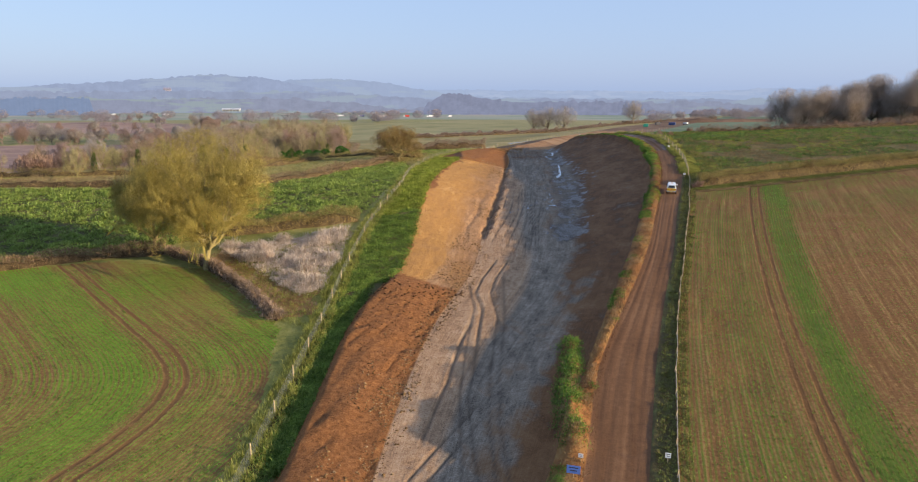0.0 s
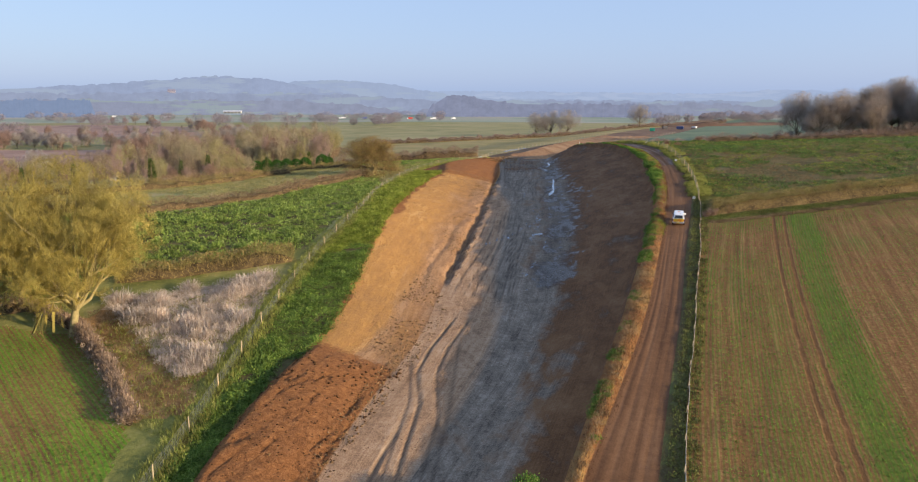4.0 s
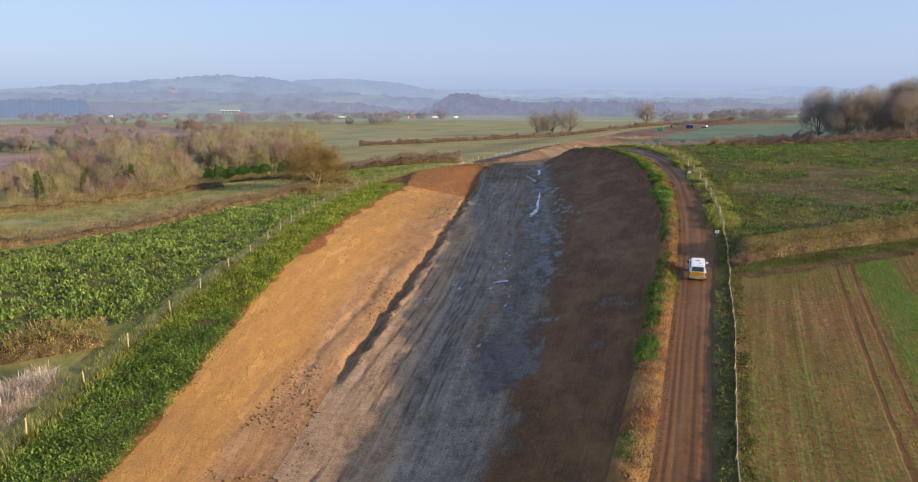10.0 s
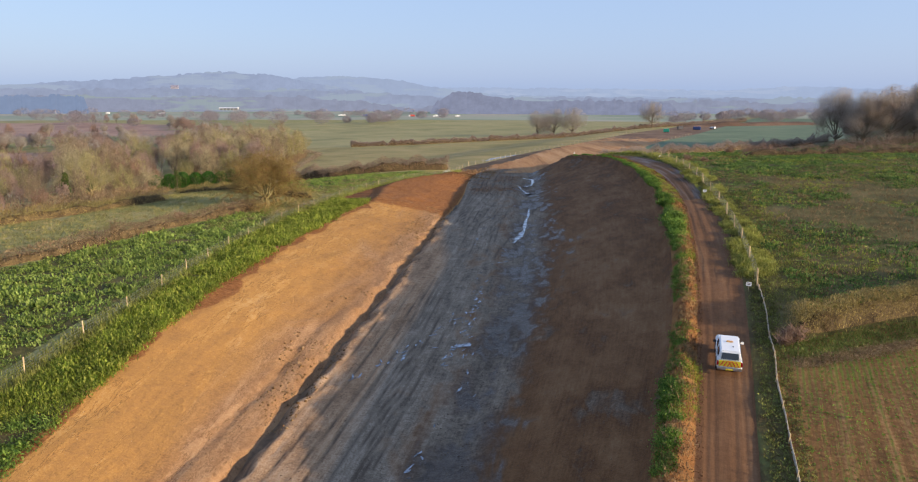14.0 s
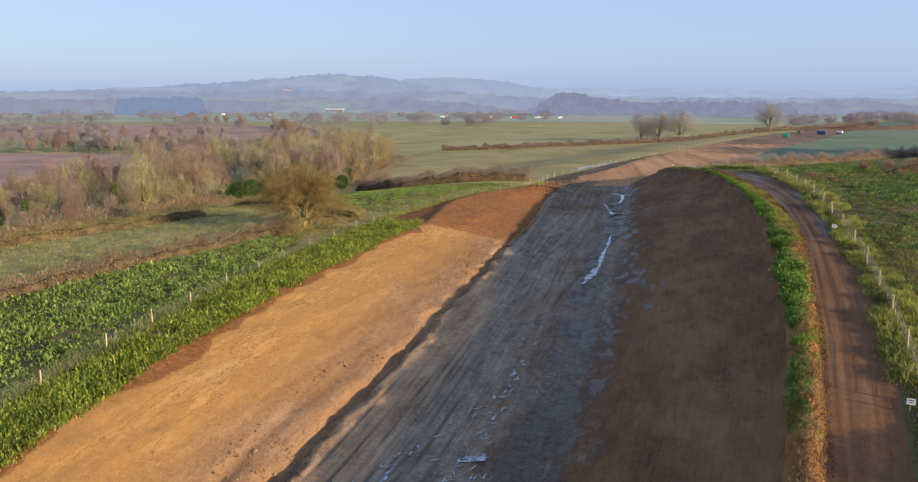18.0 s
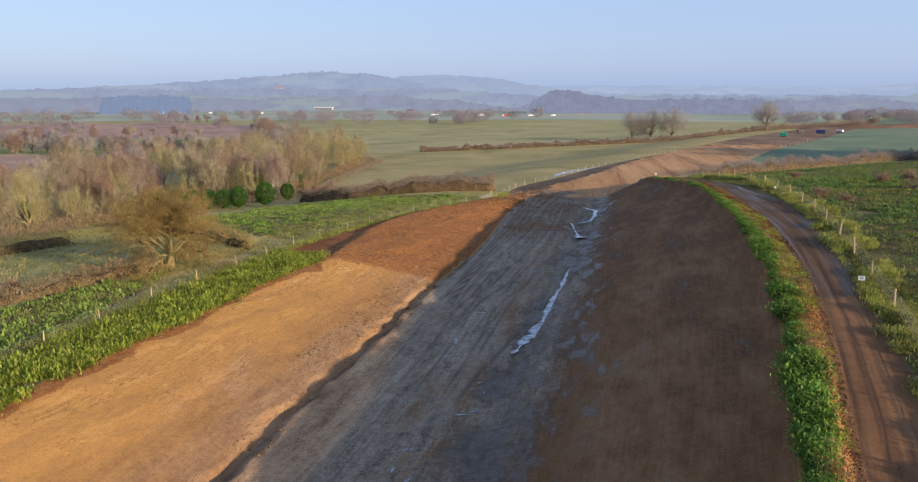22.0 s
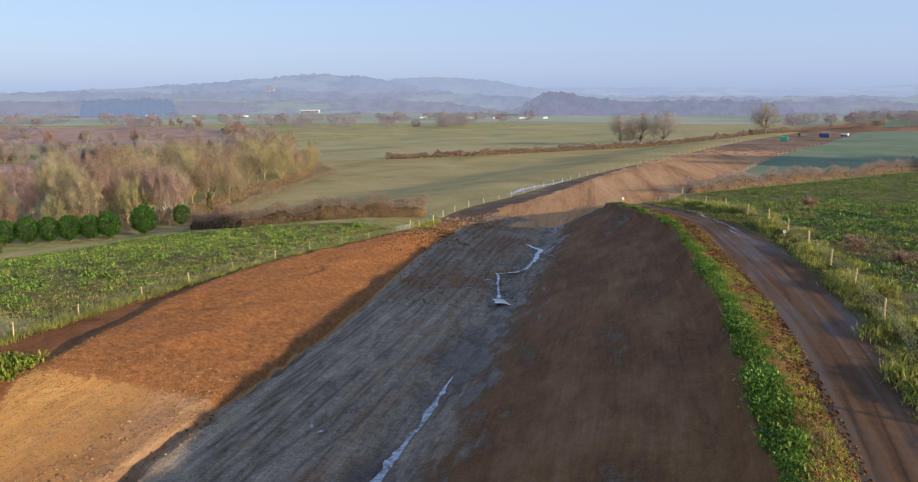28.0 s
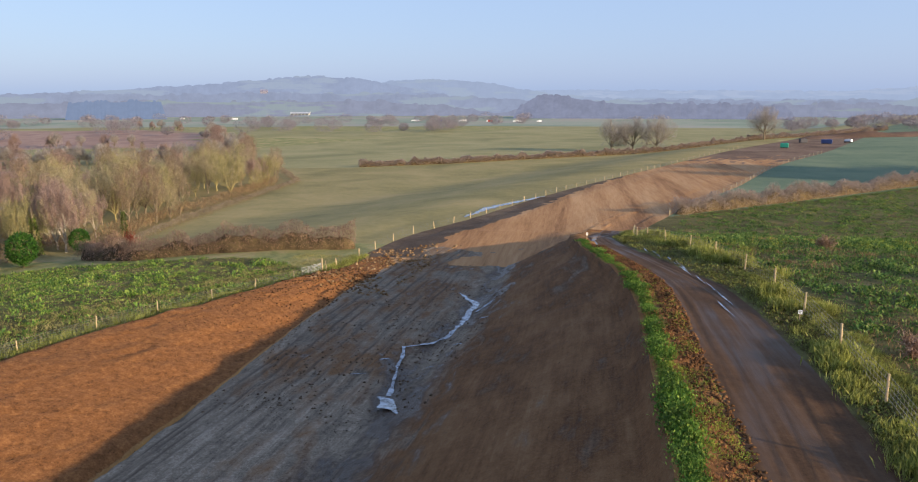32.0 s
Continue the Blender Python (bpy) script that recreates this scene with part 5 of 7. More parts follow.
stand(sapling, 74, 152)
again(sapling, 51, 143, 90, 0.55), again(sapling, 128, 170, 30, 0.9), again(sapling, -32.7, 188.6, 10, 0.7)

bramble = tagged(mesh_object("bramble_bush", *shrub_mesh(r2, 1.5, 2.0, 22, 900, (0.2, 0.5), (0.04, 0.1)), [M_HEDGE_RED], shade=False), "low reddish bramble bush at the edge of the crop", "bush", "bramble bushes")
stand(bramble, 47.6, 141.0)
for px, py, sz in ((70.7, 253.9, 1.1), (72.8, 248.1, 0.9), (46.4, 140.2, 0.7), (96, 285, 1.6), (88, 276, 1.4), (104, 292, 1.7), (80, 300, 1.2), (-30, 206, 1.0), (-24, 214, 0.9)):
    again(bramble, px, py, 50 * px, sz)
for k, (line, m, h) in enumerate((([(-70, 200), (-66, 225), (-70, 262), (-74, 300)], M_HEDGE, 3.2), ([(-60, 330), (-80, 318), (-110, 300)], M_HEDGE_RED, 4.5), ([(-54, 345), (-75, 350), (-105, 340)], M_HEDGE_RED, 4.0), ([(-57, 352), (-66, 390), (-70, 440), (-80, 500)], M_HEDGE, 4.0), ([(-82, 330), (-96, 380), (-96, 440)], M_HEDGE_OLIVE, 4.5), ([(-76, 244), (-100, 236), (-140, 226)], M_HEDGE_RED, 4.0), ([(-72, 285), (-100, 270), (-140, 262)], M_HEDGE_RED, 5.0), ([(190, 432), (250, 428), (330, 412), (420, 400)], M_HEDGE_RED, 5.5))):
    thicket("scrub", line, 6.5, 0.7 * h, 130, 640 + k, m, "brown leafless scrub under woodland trees", leaf=(0.4, 1.0), leaf_w=(0.05, 0.14), category="scrub", lump=0.7)

# ---- crops and verges ----
r3 = np.random.RandomState(8)
M_KALE_DARK = leafy("dark_crop_leaves", (0.0805, 0.178, 0.0345), (0.207, 0.356, 0.0575), (0.494, 0.598, 0.115))
x, y = patch_points(r3, KALE_LEFT, 1.6)
plants("crop_plants", x, y, 71, M_KALE, "dense field of knee-high leafy green crop", "crop", 24, (0.2, 0.5), (0.08, 0.18), (15, 85), scatter=0.27, size=0.7 + 1.9 * fnoise(x, y, 1.7, 2, 47) ** 2)
x, y = patch_points(r3, KALE_FAR_LEFT, 1.3, lambda a, b: fnoise(a, b, 7, 3, 45) > 0.30)
plants("crop_plants", x, y, 72, M_KALE_DARK, "patchy leafy green crop below the spoil heap", "crop", 18, (0.18, 0.40), (0.08, 0.17), scatter=0.28, size=0.45 + 2.0 * fnoise(x, y, 1.9, 2, 49) ** 2)
RIGHT_CROP = [(52, 147), (63, 200), (68, 235), (70, 270), (66, 300), (64, 340), (76, 375), (150, 445), (210, 480), (250, 300), (230, 205), (80, 154)]
x, y = patch_points(r3, RIGHT_CROP, 1.3, lambda a, b: (r3.uniform(0, 1, len(a)) < 0.4 + 0.6 * smooth(150, 95, a) * smooth(380, 310, b)) & (a > x_right_fence(b) + 1.5) & (fnoise(a, b, 14, 3, 5) + 0.25 * smooth(215, 255, b) > 0.36 + 0.12 * smooth(165, 180, b) * smooth(225, 205, b)))
plants("crop_plants", x, y, 73, leafy("deep_green_crop_leaves", (0.05, 0.12, 0.028), (0.125, 0.235, 0.05), (0.33, 0.43, 0.10)), "dense dark-green leafy crop beyond the wire fence", "crop", 26, (0.13, 0.32), (0.055, 0.13), scatter=0.28, size=0.6 + 2.4 * fnoise(x, y, 1.6, 2, 48) ** 2)


def band(seed, y0, y1, per_m, xa, xb, keep=None):
    g = np.random.RandomState(seed)
    n = int((y1 - y0) * per_m)
    yy = g.uniform(y0, y1, n)
    a, b = xa(yy), xb(yy)
    xx = a + (b - a) * g.uniform(0, 1, n)
    if keep is not None:
        ok = keep(xx, yy)
        xx, yy = xx[ok], yy[ok]
    return xx, yy


x, y = band(81, 25, 229, 85, lambda v: x_left_fence(v) + 0.8, lambda v: x_left_top(v) + 0.4, lambda a, b: (fnoise(a, b, 4, 2, 2) > 0.22) & ((b > 93) | (a < x_left_fence(b) + 4.2)))
tall = y + 14 * (fnoise(x, y, 6, 2, 16) - 0.5) > 128
plants("verge_weeds", x[tall], y[tall], 81, M_WEED, "tall yellow-green weeds along the cutting's edge", "weeds", 18, (0.12, 0.34), (0.035, 0.09), (25, 85), 0.2, size=(0.85 + 1.0 * fnoise(x, y, 5, 2, 6))[tall] * (1 + 0.7 * smooth(125, 180, y[tall])))
plants("verge_weeds", x[~tall], y[~tall], 181, M_NETTLE, "deep green nettles covering the bank beside the fence", "weeds", 20, (0.12, 0.30), (0.05, 0.12), (5, 70), 0.24, size=0.5 + 1.5 * fnoise(x, y, 2.5, 3, 18)[~tall])
M_IVY = leafy("deep_green_weeds", (0.06, 0.14, 0.02), (0.15, 0.29, 0.04), (0.33, 0.45, 0.08), through_light=0.4)
x, y = band(82, 30, 305, 40, lambda v: x_right_top(v) + 0.15 + 0.35 * smooth(150, 175, v), lambda v: x_right_top(v) + np.minimum(1.25, x_road_left(v) - x_right_top(v)), lambda a, b: fnoise(a, b, 3, 3, 12) + 0.12 * (fnoise(a * 0, b, 17, 2, 13) - 0.5) > 0.53 - 0.26 * smooth(120, 190, b))
plants("verge_weeds", x, y, 82, M_IVY, "lush green weeds on the berm above the cutting", "weeds", 44, (0.08, 0.19), (0.035, 0.085), (10, 85), scatter=0.2, size=(0.8 + 0.85 * smooth(150, 180, y) - 0.65 * smooth(225, 245, y)) * (0.4 + 2.1 * fnoise(x, y, 2.2, 3, 17) ** 2))
M_VERGE_WEED = leafy("mixed_verge_weeds", (0.17, 0.125, 0.05), (0.19, 0.21, 0.05), (0.36, 0.38, 0.09), through_light=0.35)
x, y = band(182, 128, 300, 22, lambda v: x_right_top(v) + 1.0, lambda v: x_road_left(v) + 0.1, lambda a, b: fnoise(a, b, 2.5, 3, 19) + 0.1 * smooth(150, 190, b) > 0.46)
plants("verge_weeds", x, y, 182, M_WEED, "yellow-green weeds on the road side of the berm", "weeds", 24, (0.10, 0.26), (0.03, 0.09), (20, 85), scatter=0.22, size=0.35 + 1.3 * fnoise(x, y, 2.2, 3, 20) ** 2)
x, y = band(183, 128, 300, 3.5, lambda v: x_right_top(v) + 0.7, lambda v: x_road_left(v) + 0.1, lambda a, b: fnoise(a, b, 2.0, 2, 21) > 0.48)
plants("dead_stalks", x, y, 183, leafy("rusty_dock_stalks", (0.20, 0.075, 0.03), (0.32, 0.13, 0.05), (0.42, 0.2, 0.08), through_light=0.25), "rusty dead dock stalks on the berm", "weeds", 16, (0.15, 0.4), (0.03, 0.08), (25, 85), 0.2)
x, y = band(83, 25, 345, 46, lambda v: x_road_right(v) + 0.5, lambda v: x_right_fence(v) + 1.2, lambda a, b: fnoise(a, b, 4, 3, 14) > 0.22)
plants("verge_weeds", x, y, 83, M_VERGE_WEED, "weeds between the haul road and the fence", "weeds", 10, (0.15, 0.36), (0.06, 0.15), scatter=0.18, size=r3.uniform(0.45, 0.9, len(x)) * (1 + 0.4 * smooth(170, 215, y)))
x, y = band(84, 158, 345, 60, lambda v: x_right_fence(v) - 1.6, lambda v: x_right_fence(v) + 2.4, lambda a, b: fnoise(a, b, 3, 3, 57) > 0.36)
plants("tall_grass", x, y, 84, M_BLADE, "tall yellow-green grass along the wire fence", "grass", 16, (0.3, 0.75), (0.03, 0.075), (40, 88), 0.28, size=0.3 + 2.2 * fnoise(x, y, 2.6, 2, 58) ** 2)
x, y = band(85, 30, 318, 24, lambda v: x_left_fence(v) - 1.5, lambda v: x_left_fence(v) + 1.2)
plants("tall_grass", x, y, 85, M_BLADE, "tall yellowish grass along the post-and-wire fence", "grass", 7, (0.4, 0.9), (0.03, 0.08), (45, 88), 0.2)
x, y = patch_points(r3, PALE, 4.2)
plants("bleached_grass", x, y, 86, M_PALE, "bleached feathery dead grass in a corner plot", "grass", 40, (0.5, 1.1), (0.014, 0.04), (38, 88), 0.24, size=0.35 + 3.0 * fnoise(x, y, 2.2, 2, 3) ** 2, bend=0.3)
x, y = patch_points(r3, [(-21, 80), (-36, 99), (-18, 119), (-17, 88), (-18, 78)], 5)
plants("rough_grass", x, y, 87, M_BLADE, "tussocky yellowing grass round the corner plot", "grass", 6, (0.25, 0.6), (0.03, 0.08), (35, 85), 0.15)


x, y = patch_points(r3, [(48, 143.5), (54, 147), (62, 175), (66, 205), (61, 205), (53, 165)], 5.0)
plants("rough_grass", x, y, 99, M_VERGE_WEED, "mixed weeds between the wire fence and the crop", "weeds", 10, (0.15, 0.45), (0.04, 0.10), (20, 85), 0.25)
M_STRAW = leafy("green_margin_grass", (0.12, 0.14, 0.035), (0.18, 0.24, 0.045), (0.31, 0.30, 0.09), through_light=0.3)
g6 = np.random.RandomState(61)
x = g6.uniform(46, 130, 5200)
y = HEDGE_R(x) - 0.3 - 2.9 * g6.uniform(0, 1, 5200)
plants("rough_grass", x, y, 98, M_STRAW, "short green grass margin between hedge and winter wheat", "grass", 9, (0.12, 0.4), (0.03, 0.08), (25, 85), 0.3)


def across_right(x, y):
    return x - (0.00075 * y * y + 0.187 * y + 17.2)


def across_left(x, y):
    a, b = 0.74 * x + 0.675 * y - 25.5, 0.95 * x - 0.316 * y + 43.8
    h = np.maximum(14.0 - np.abs(a - b), 0) / 14.0
    return np.maximum(a, b) + h ** 3 * 14.0 / 6


def drilled(name, seed, poly, across, density, label, row_gap=0.43, per_m2=9.0):
    """Rows of young wheat: tufts of blades drawn onto lines of equal distance from the wheel tracks."""
    g = np.random.RandomState(seed)
    x, y = patch_points(g, poly, per_m2)
    a = across(x, y)
    gx, gy = (across(x + 0.05, y) - a) / 0.05, (across(x, y + 0.05) - a) / 0.05
    move = (np.round(a / row_gap) * row_gap - a + g.normal(0, 0.03, len(a))) / (gx * gx + gy * gy)
    x, y = x + move * gx, y + move * gy
    a = across(x, y)
    keep = (g.uniform(0, 1, len(x)) < density(x, y, a)) & (np.minimum(np.abs(a - 0.8), np.abs(a + 0.8)) > 0.28)
    x, y = x[keep], y[keep]
    v, f = blades(g, np.repeat(np.stack([x, y, gz(x, y)], -1), 3, 0) + g.normal(0, 0.04, (3 * len(x), 3)) * [1, 1, 0], (0.12, 0.27), (0.03, 0.065), (12, 75), 0.25)
    return tagged(mesh_object(name, v, f, [M_BLADE_YOUNG], shade=False), label, "crop", kind="stuff")


M_BLADE_YOUNG = leafy("young_wheat_blades", (0.121, 0.259, 0.0253), (0.178, 0.345, 0.0345), (0.287, 0.437, 0.0633), through_light=0.35)


def thin_rows(x, y, a):
    strip = smooth(1.2, 2.2, a + 1.0 * (fnoise(x, y, 3, 2, 74) - 0.5)) * smooth(6.2, 5.0, a - 2.5 * smooth(60, 42, y) + 1.5 * (fnoise(x, y, 3, 2, 75) - 0.5))
    top = smooth(HEDGE_R(x) - 16, HEDGE_R(x) - 11, y) * smooth(48, 56, x)
    beside = smooth(-1.5, -4, a) * 0.45 + smooth(62, 44, y) * 0.3
    d = 0.26 + 0.9 * np.maximum(strip, 0.8 * top) + beside * 0.7 + 0.9 * (fnoise(x, y, 9, 4, 76) - 0.5)
    return d * (0.25 + 1.5 * fnoise(a, y * 0.03, 0.9, 2, 77)) * (x > x_right_fence(y) + 0.6) * (y < HEDGE_R(x) - 4.6)


def thick_rows(x, y, a):
    strip = smooth(-9.5, -7.5, a + 2 * (fnoise(x, y, 4, 2, 64) - 0.5)) * smooth(-1.0, -2.4, a) * smooth(48, 60, y)
    spot = np.maximum(smooth(12, 5, np.hypot(x + 22, (y - 72) * 0.9)), 0.7 * smooth(10, 4, np.hypot(x + 44, y - 92)))
    d = 0.58 + 0.6 * np.maximum(strip, spot) - 0.2 * smooth(-9, -12, a) + 1.1 * (fnoise(x, y, 9, 4, 66) - 0.5)
    return d * (0.25 + 1.6 * fnoise(a, (x + y) * 0.02, 0.9, 2, 67)) * inside(WHEAT_LEFT, x, y)


x = g6.uniform(46, 120, 9000)
y = HEDGE_R(x) - 3.0 - 1.9 * g6.uniform(0, 1, 9000) + 0.5 * (fnoise(x, x * 0, 4, 2, 9) - 0.5)
plants("dead_grass", x, y, 198, leafy("tan_stubble", (0.26, 0.165, 0.075), (0.36, 0.245, 0.12), (0.46, 0.33, 0.18), through_light=0.2), "tan dead grass strip along the wheat", "grass", 8, (0.10, 0.26), (0.03, 0.08), (5, 60), 0.22)
drilled("wheat_rows", 78, [(14, 30), (92, 30), (92, 152), (47, 136), (42, 130)], across_right, thin_rows, "thin rows of young winter wheat on brown soil")
drilled("wheat_rows", 79, [(-84, 34), (-18, 34), (-20, 80), (-36, 99), (-84, 96)], across_left, thick_rows, "curving rows of bright young winter wheat")
M_STEM_OLIVE = leafy("olive_grass", (0.234, 0.247, 0.0715), (0.377, 0.351, 0.117), (0.546, 0.429, 0.195), through_light=0.25)
M_STEM = leafy("dead_stems", (0.20, 0.12, 0.055), (0.31, 0.20, 0.095), (0.42, 0.30, 0.16), through_light=0.25)
x, y = patch_points(r3, RIGHT_CROP, 1.0, lambda a, b: (r3.uniform(0, 1, len(a)) < 0.25 + 0.75 * smooth(150, 95, a) * smooth(340, 290, b)) & (a > x_right_fence(b) + 1.0) & (fnoise(a, b, 11, 3, 25) + 0.14 * smooth(235, 215, b) - 0.25 * smooth(220, 270, b) > 0.36))
plants("dead_stalks", x, y, 88, M_STEM, "brown dead stalks among the crop beyond the fence", "weeds", 9, (0.3, 0.7), (0.03, 0.08), (30, 85), 0.3)
x, y = patch_points(r3, RIGHT_CROP, 0.7, lambda a, b: (r3.uniform(0, 1, len(a)) < 0.2 + 0.8 * smooth(150, 95, a) * smooth(340, 290, b)) & (a > x_right_fence(b) + 1.0) & (fnoise(a, b, 8, 3, 27) > 0.52))
plants("yellow_weeds", x, y, 89, M_WEED, "yellow-green weeds scattered through the crop", "weeds", 12, (0.25, 0.6), (0.05, 0.12), (20, 85), 0.3)
x, y = band(90, 30, 215, 16, lambda v: x_right_top(v) + 0.6, lambda v: x_road_left(v) - 0.2, lambda a, b: fnoise(a, b, 3, 3, 33) > 0.4)
plants("dead_stalks", x, y, 90, M_STEM, "brown dead stalks on the orange berm", "weeds", 10, (0.2, 0.5), (0.02, 0.05), (25, 85), 0.2)
x, y = patch_points(r3, [(-110, 150), (-50, 152), (-40, 162), (-30, 196), (-18, 220), (-8, 232), (-22, 241), (-62, 285), (-70, 240), (-66, 214), (-78, 190), (-112, 186)], 2.2, lambda a, b: fnoise(a, b, 12, 3, 35) > 0.30)
plants("rough_grass", x, y, 92, M_STEM_OLIVE, "rough olive and straw pasture grass behind the crop", "grass", 9, (0.2, 0.55), (0.04, 0.10), (25, 85), 0.35)


x, y = patch_points(r3, [(-38, 101), (-36.5, 107.5), (-20.5, 88.5), (-18.5, 90), (-17.5, 82), (-22, 81), (-28, 91)], 5)
plants("dead_grass", x, y, 93, M_STEM, "orange-brown dead grass strip beside the flailed hedge", "grass", 9, (0.2, 0.5), (0.02, 0.05), (25, 85), 0.2)


x, y = patch_points(r3, KALE_FAR_LEFT, 0.9)
plants("rough_grass", x, y, 94, M_STEM_OLIVE, "olive and brown weeds between the patchy crop", "weeds", 10, (0.15, 0.45), (0.03, 0.08), (20, 85), 0.3)


x, y = band(96, 195, 318, 34, lambda v: x_left_fence(v) - 10, lambda v: x_left_fence(v) - 0.2)
plants("rough_grass", x, y, 96, M_STEM_OLIVE, "rough olive grass outside the wire fence", "grass", 10, (0.15, 0.5), (0.03, 0.08), (25, 85), 0.3)


x, y = band(97, MOUND[0][1] - 0.5, MOUND[-1][1] + 0.8, 26, lambda v: np.interp(v, [p[1] for p in MOUND], [p[0] for p in MOUND]) - 1.1, lambda v: np.interp(v, [p[1] for p in MOUND], [p[0] for p in MOUND]) + 0.9)
plants("verge_weeds", x, y, 97, M_IVY, "lush weeds over a mound on the berm", "weeds", 26, (0.08, 0.2), (0.03, 0.08), (10, 85), 0.22, size=0.5 + 1.4 * fnoise(x, y, 2, 2, 98))


# ---- loose clods and stones ----
def clods(name, x, y, seed, size, mat_, label):
    """Angular lumps of soil lying about; one object of stuff."""
    g = np.random.RandomState(seed)
    n = len(x)
    corners = np.array([(1, 0, 0), (0, 1, 0), (-1, 0, 0), (0, -1, 0), (0, 0, 0.8), (0, 0, -0.6)], float)
    faces = np.array([(0, 1, 4), (1, 2, 4), (2, 3, 4), (3, 0, 4), (1, 0, 5), (2, 1, 5), (3, 2, 5), (0, 3, 5)])
    s = (size[0] + (size[1] - size[0]) * g.uniform(0, 1, n) ** 3)[:, None, None]
    a = g.uniform(0, 6.28, n)
    v = corners[None] * g.uniform(0.6, 1.3, (n, 6, 1)) * s
    v = np.stack([v[..., 0] * np.cos(a)[:, None] - v[..., 1] * np.sin(a)[:, None], v[..., 0] * np.sin(a)[:, None] + v[..., 1] * np.cos(a)[:, None], v[..., 2]], -1)
    v = v + np.stack([x, y, gz(x, y)], -1)[:, None]
    f = (faces[None] + (np.arange(n) * 6)[:, None, None]).reshape(-1, 3)
    return tagged(mesh_object(name, v.reshape(-1, 3), f, [mat_], shade=False), label, "clods", kind="stuff")


M_GRIT = leafy("clay_crumbs", (0.16, 0.095, 0.05), (0.27, 0.165, 0.085), (0.46, 0.35, 0.23), 0.95, 0.05, 0.0)
M_CLOD = leafy("soil_clods", (0.085, 0.042, 0.02), (0.145, 0.073, 0.034), (0.21, 0.112, 0.052), 0.95, 0.05, 0.0)
M_CLOD_TAN = leafy("clay_clods", (0.18, 0.10, 0.045), (0.28, 0.165, 0.075), (0.38, 0.26, 0.15), 0.95, 0.05, 0.0)
M_CLOD_BROWN = leafy("brown_clay_clods", (0.10, 0.066, 0.042), (0.15, 0.10, 0.064), (0.21, 0.15, 0.10), 0.9, 0.1, 0.0)
M_CLOD_DARK = leafy("dark_clods", (0.09, 0.068, 0.05), (0.13, 0.10, 0.072), (0.18, 0.14, 0.105), 0.8, 0.15, 0.0)
x, y = band(91, 28, 93, 16, lambda v: x_left_top(v), lambda v: x_left_toe(v) + 0.8)
clods("clods", x, y, 91, (0.03, 0.22), M_CLOD, "loose red-brown clods on a spoil heap")
x, y = band(101, 28, 100, 40, lambda v: x_left_toe(v) - 1.6, lambda v: x_left_toe(v) + 1.3, lambda a, b: fnoise(a, b, 4, 3, 38) + 0.2 * (a < x_left_toe(b) + 0.3) > 0.5)
clods("clods", x, y, 101, (0.025, 0.17), M_CLOD_TAN, "tumbled tan clods at the foot of a spoil heap")
x, y = band(92, 229, 308, 22, lambda v: x_left_top(v) - 1.5, lambda v: x_left_toe(v) + 0.6)
clods("clods", x, y, 92, (0.04, 0.30), M_CLOD, "loose red-brown clods on the long spoil heap")
x, y = band(93, 30, 235, 60, lambda v: x_left_toe(v) - 4.5, lambda v: x_left_toe(v) + 1.6, lambda a, b: fnoise(a, b, 6, 3, 3) > 0.5)
clods("clods", x, y, 93, (0.03, 0.20), M_CLOD_TAN, "loose orange clods along the toe of the slope")
x, y = band(94, 28, 300, 42, lambda v: x_road_left(v) - 1.3, lambda v: x_road_left(v) + 0.5)
clods("clods", x, y, 94, (0.04, 0.24), M_CLOD, "ridge of loose clods along the haul road")
x, y = band(95, 110, 262, 26, lambda v: x_right_toe(v) - 2.5, lambda v: x_right_toe(v) + 2.0, lambda a, b: fnoise(a, b, 5, 3, 3) > 0.46)
clods("clods", x, y, 95, (0.02, 0.10), M_CLOD_DARK, "wet dark clods at the foot of the bank")
x, y = band(96, 258, 312, 60, lambda v: x_left_toe(v), lambda v: x_right_toe(v) + 4, lambda a, b: fnoise(a, b, 5, 3, 3) > 0.47)
clods("clods", x, y, 96, (0.03, 0.2), M_CLOD_BROWN, "churned dark clods at the cutting's end")
x, y = band(97, 295, 330, 60, lambda v: x_left_fence(v) + 0.5, lambda v: x_left_toe(v) + 6, lambda a, b: fnoise(a, b, 4, 3, 7) > 0.45)
clods("clods", x, y, 97, (0.05, 0.4), M_CLOD_TAN, "rough tumbled orange clods at the heap's end")

x, y = band(98, 92, 234, 130, lambda v: x_left_top(v) + 0.3, lambda v: x_left_toe(v))
clods("crumbs", x, y, 98, (0.012, 0.075), M_GRIT, "small clay crumbs and pale stones on the cut slope")
x, y = band(99, 40, 255, 60, lambda v: x_left_toe(v), lambda v: x_right_toe(v), lambda a, b: fnoise(a, b, 5, 3, 51) > 0.4)
clods("crumbs", x, y, 99, (0.015, 0.06), M_CLOD_BROWN, "brown clay crumbs scattered over the cutting floor")
x, y = band(100, 95, 290, 60, lambda v: x_right_toe(v), lambda v: x_right_top(v), lambda a, b: fnoise(a, b, 5, 3, 53) > 0.4)
clods("crumbs", x, y, 100, (0.015, 0.06), M_CLOD_BROWN, "brown clay crumbs on the shaded bank")
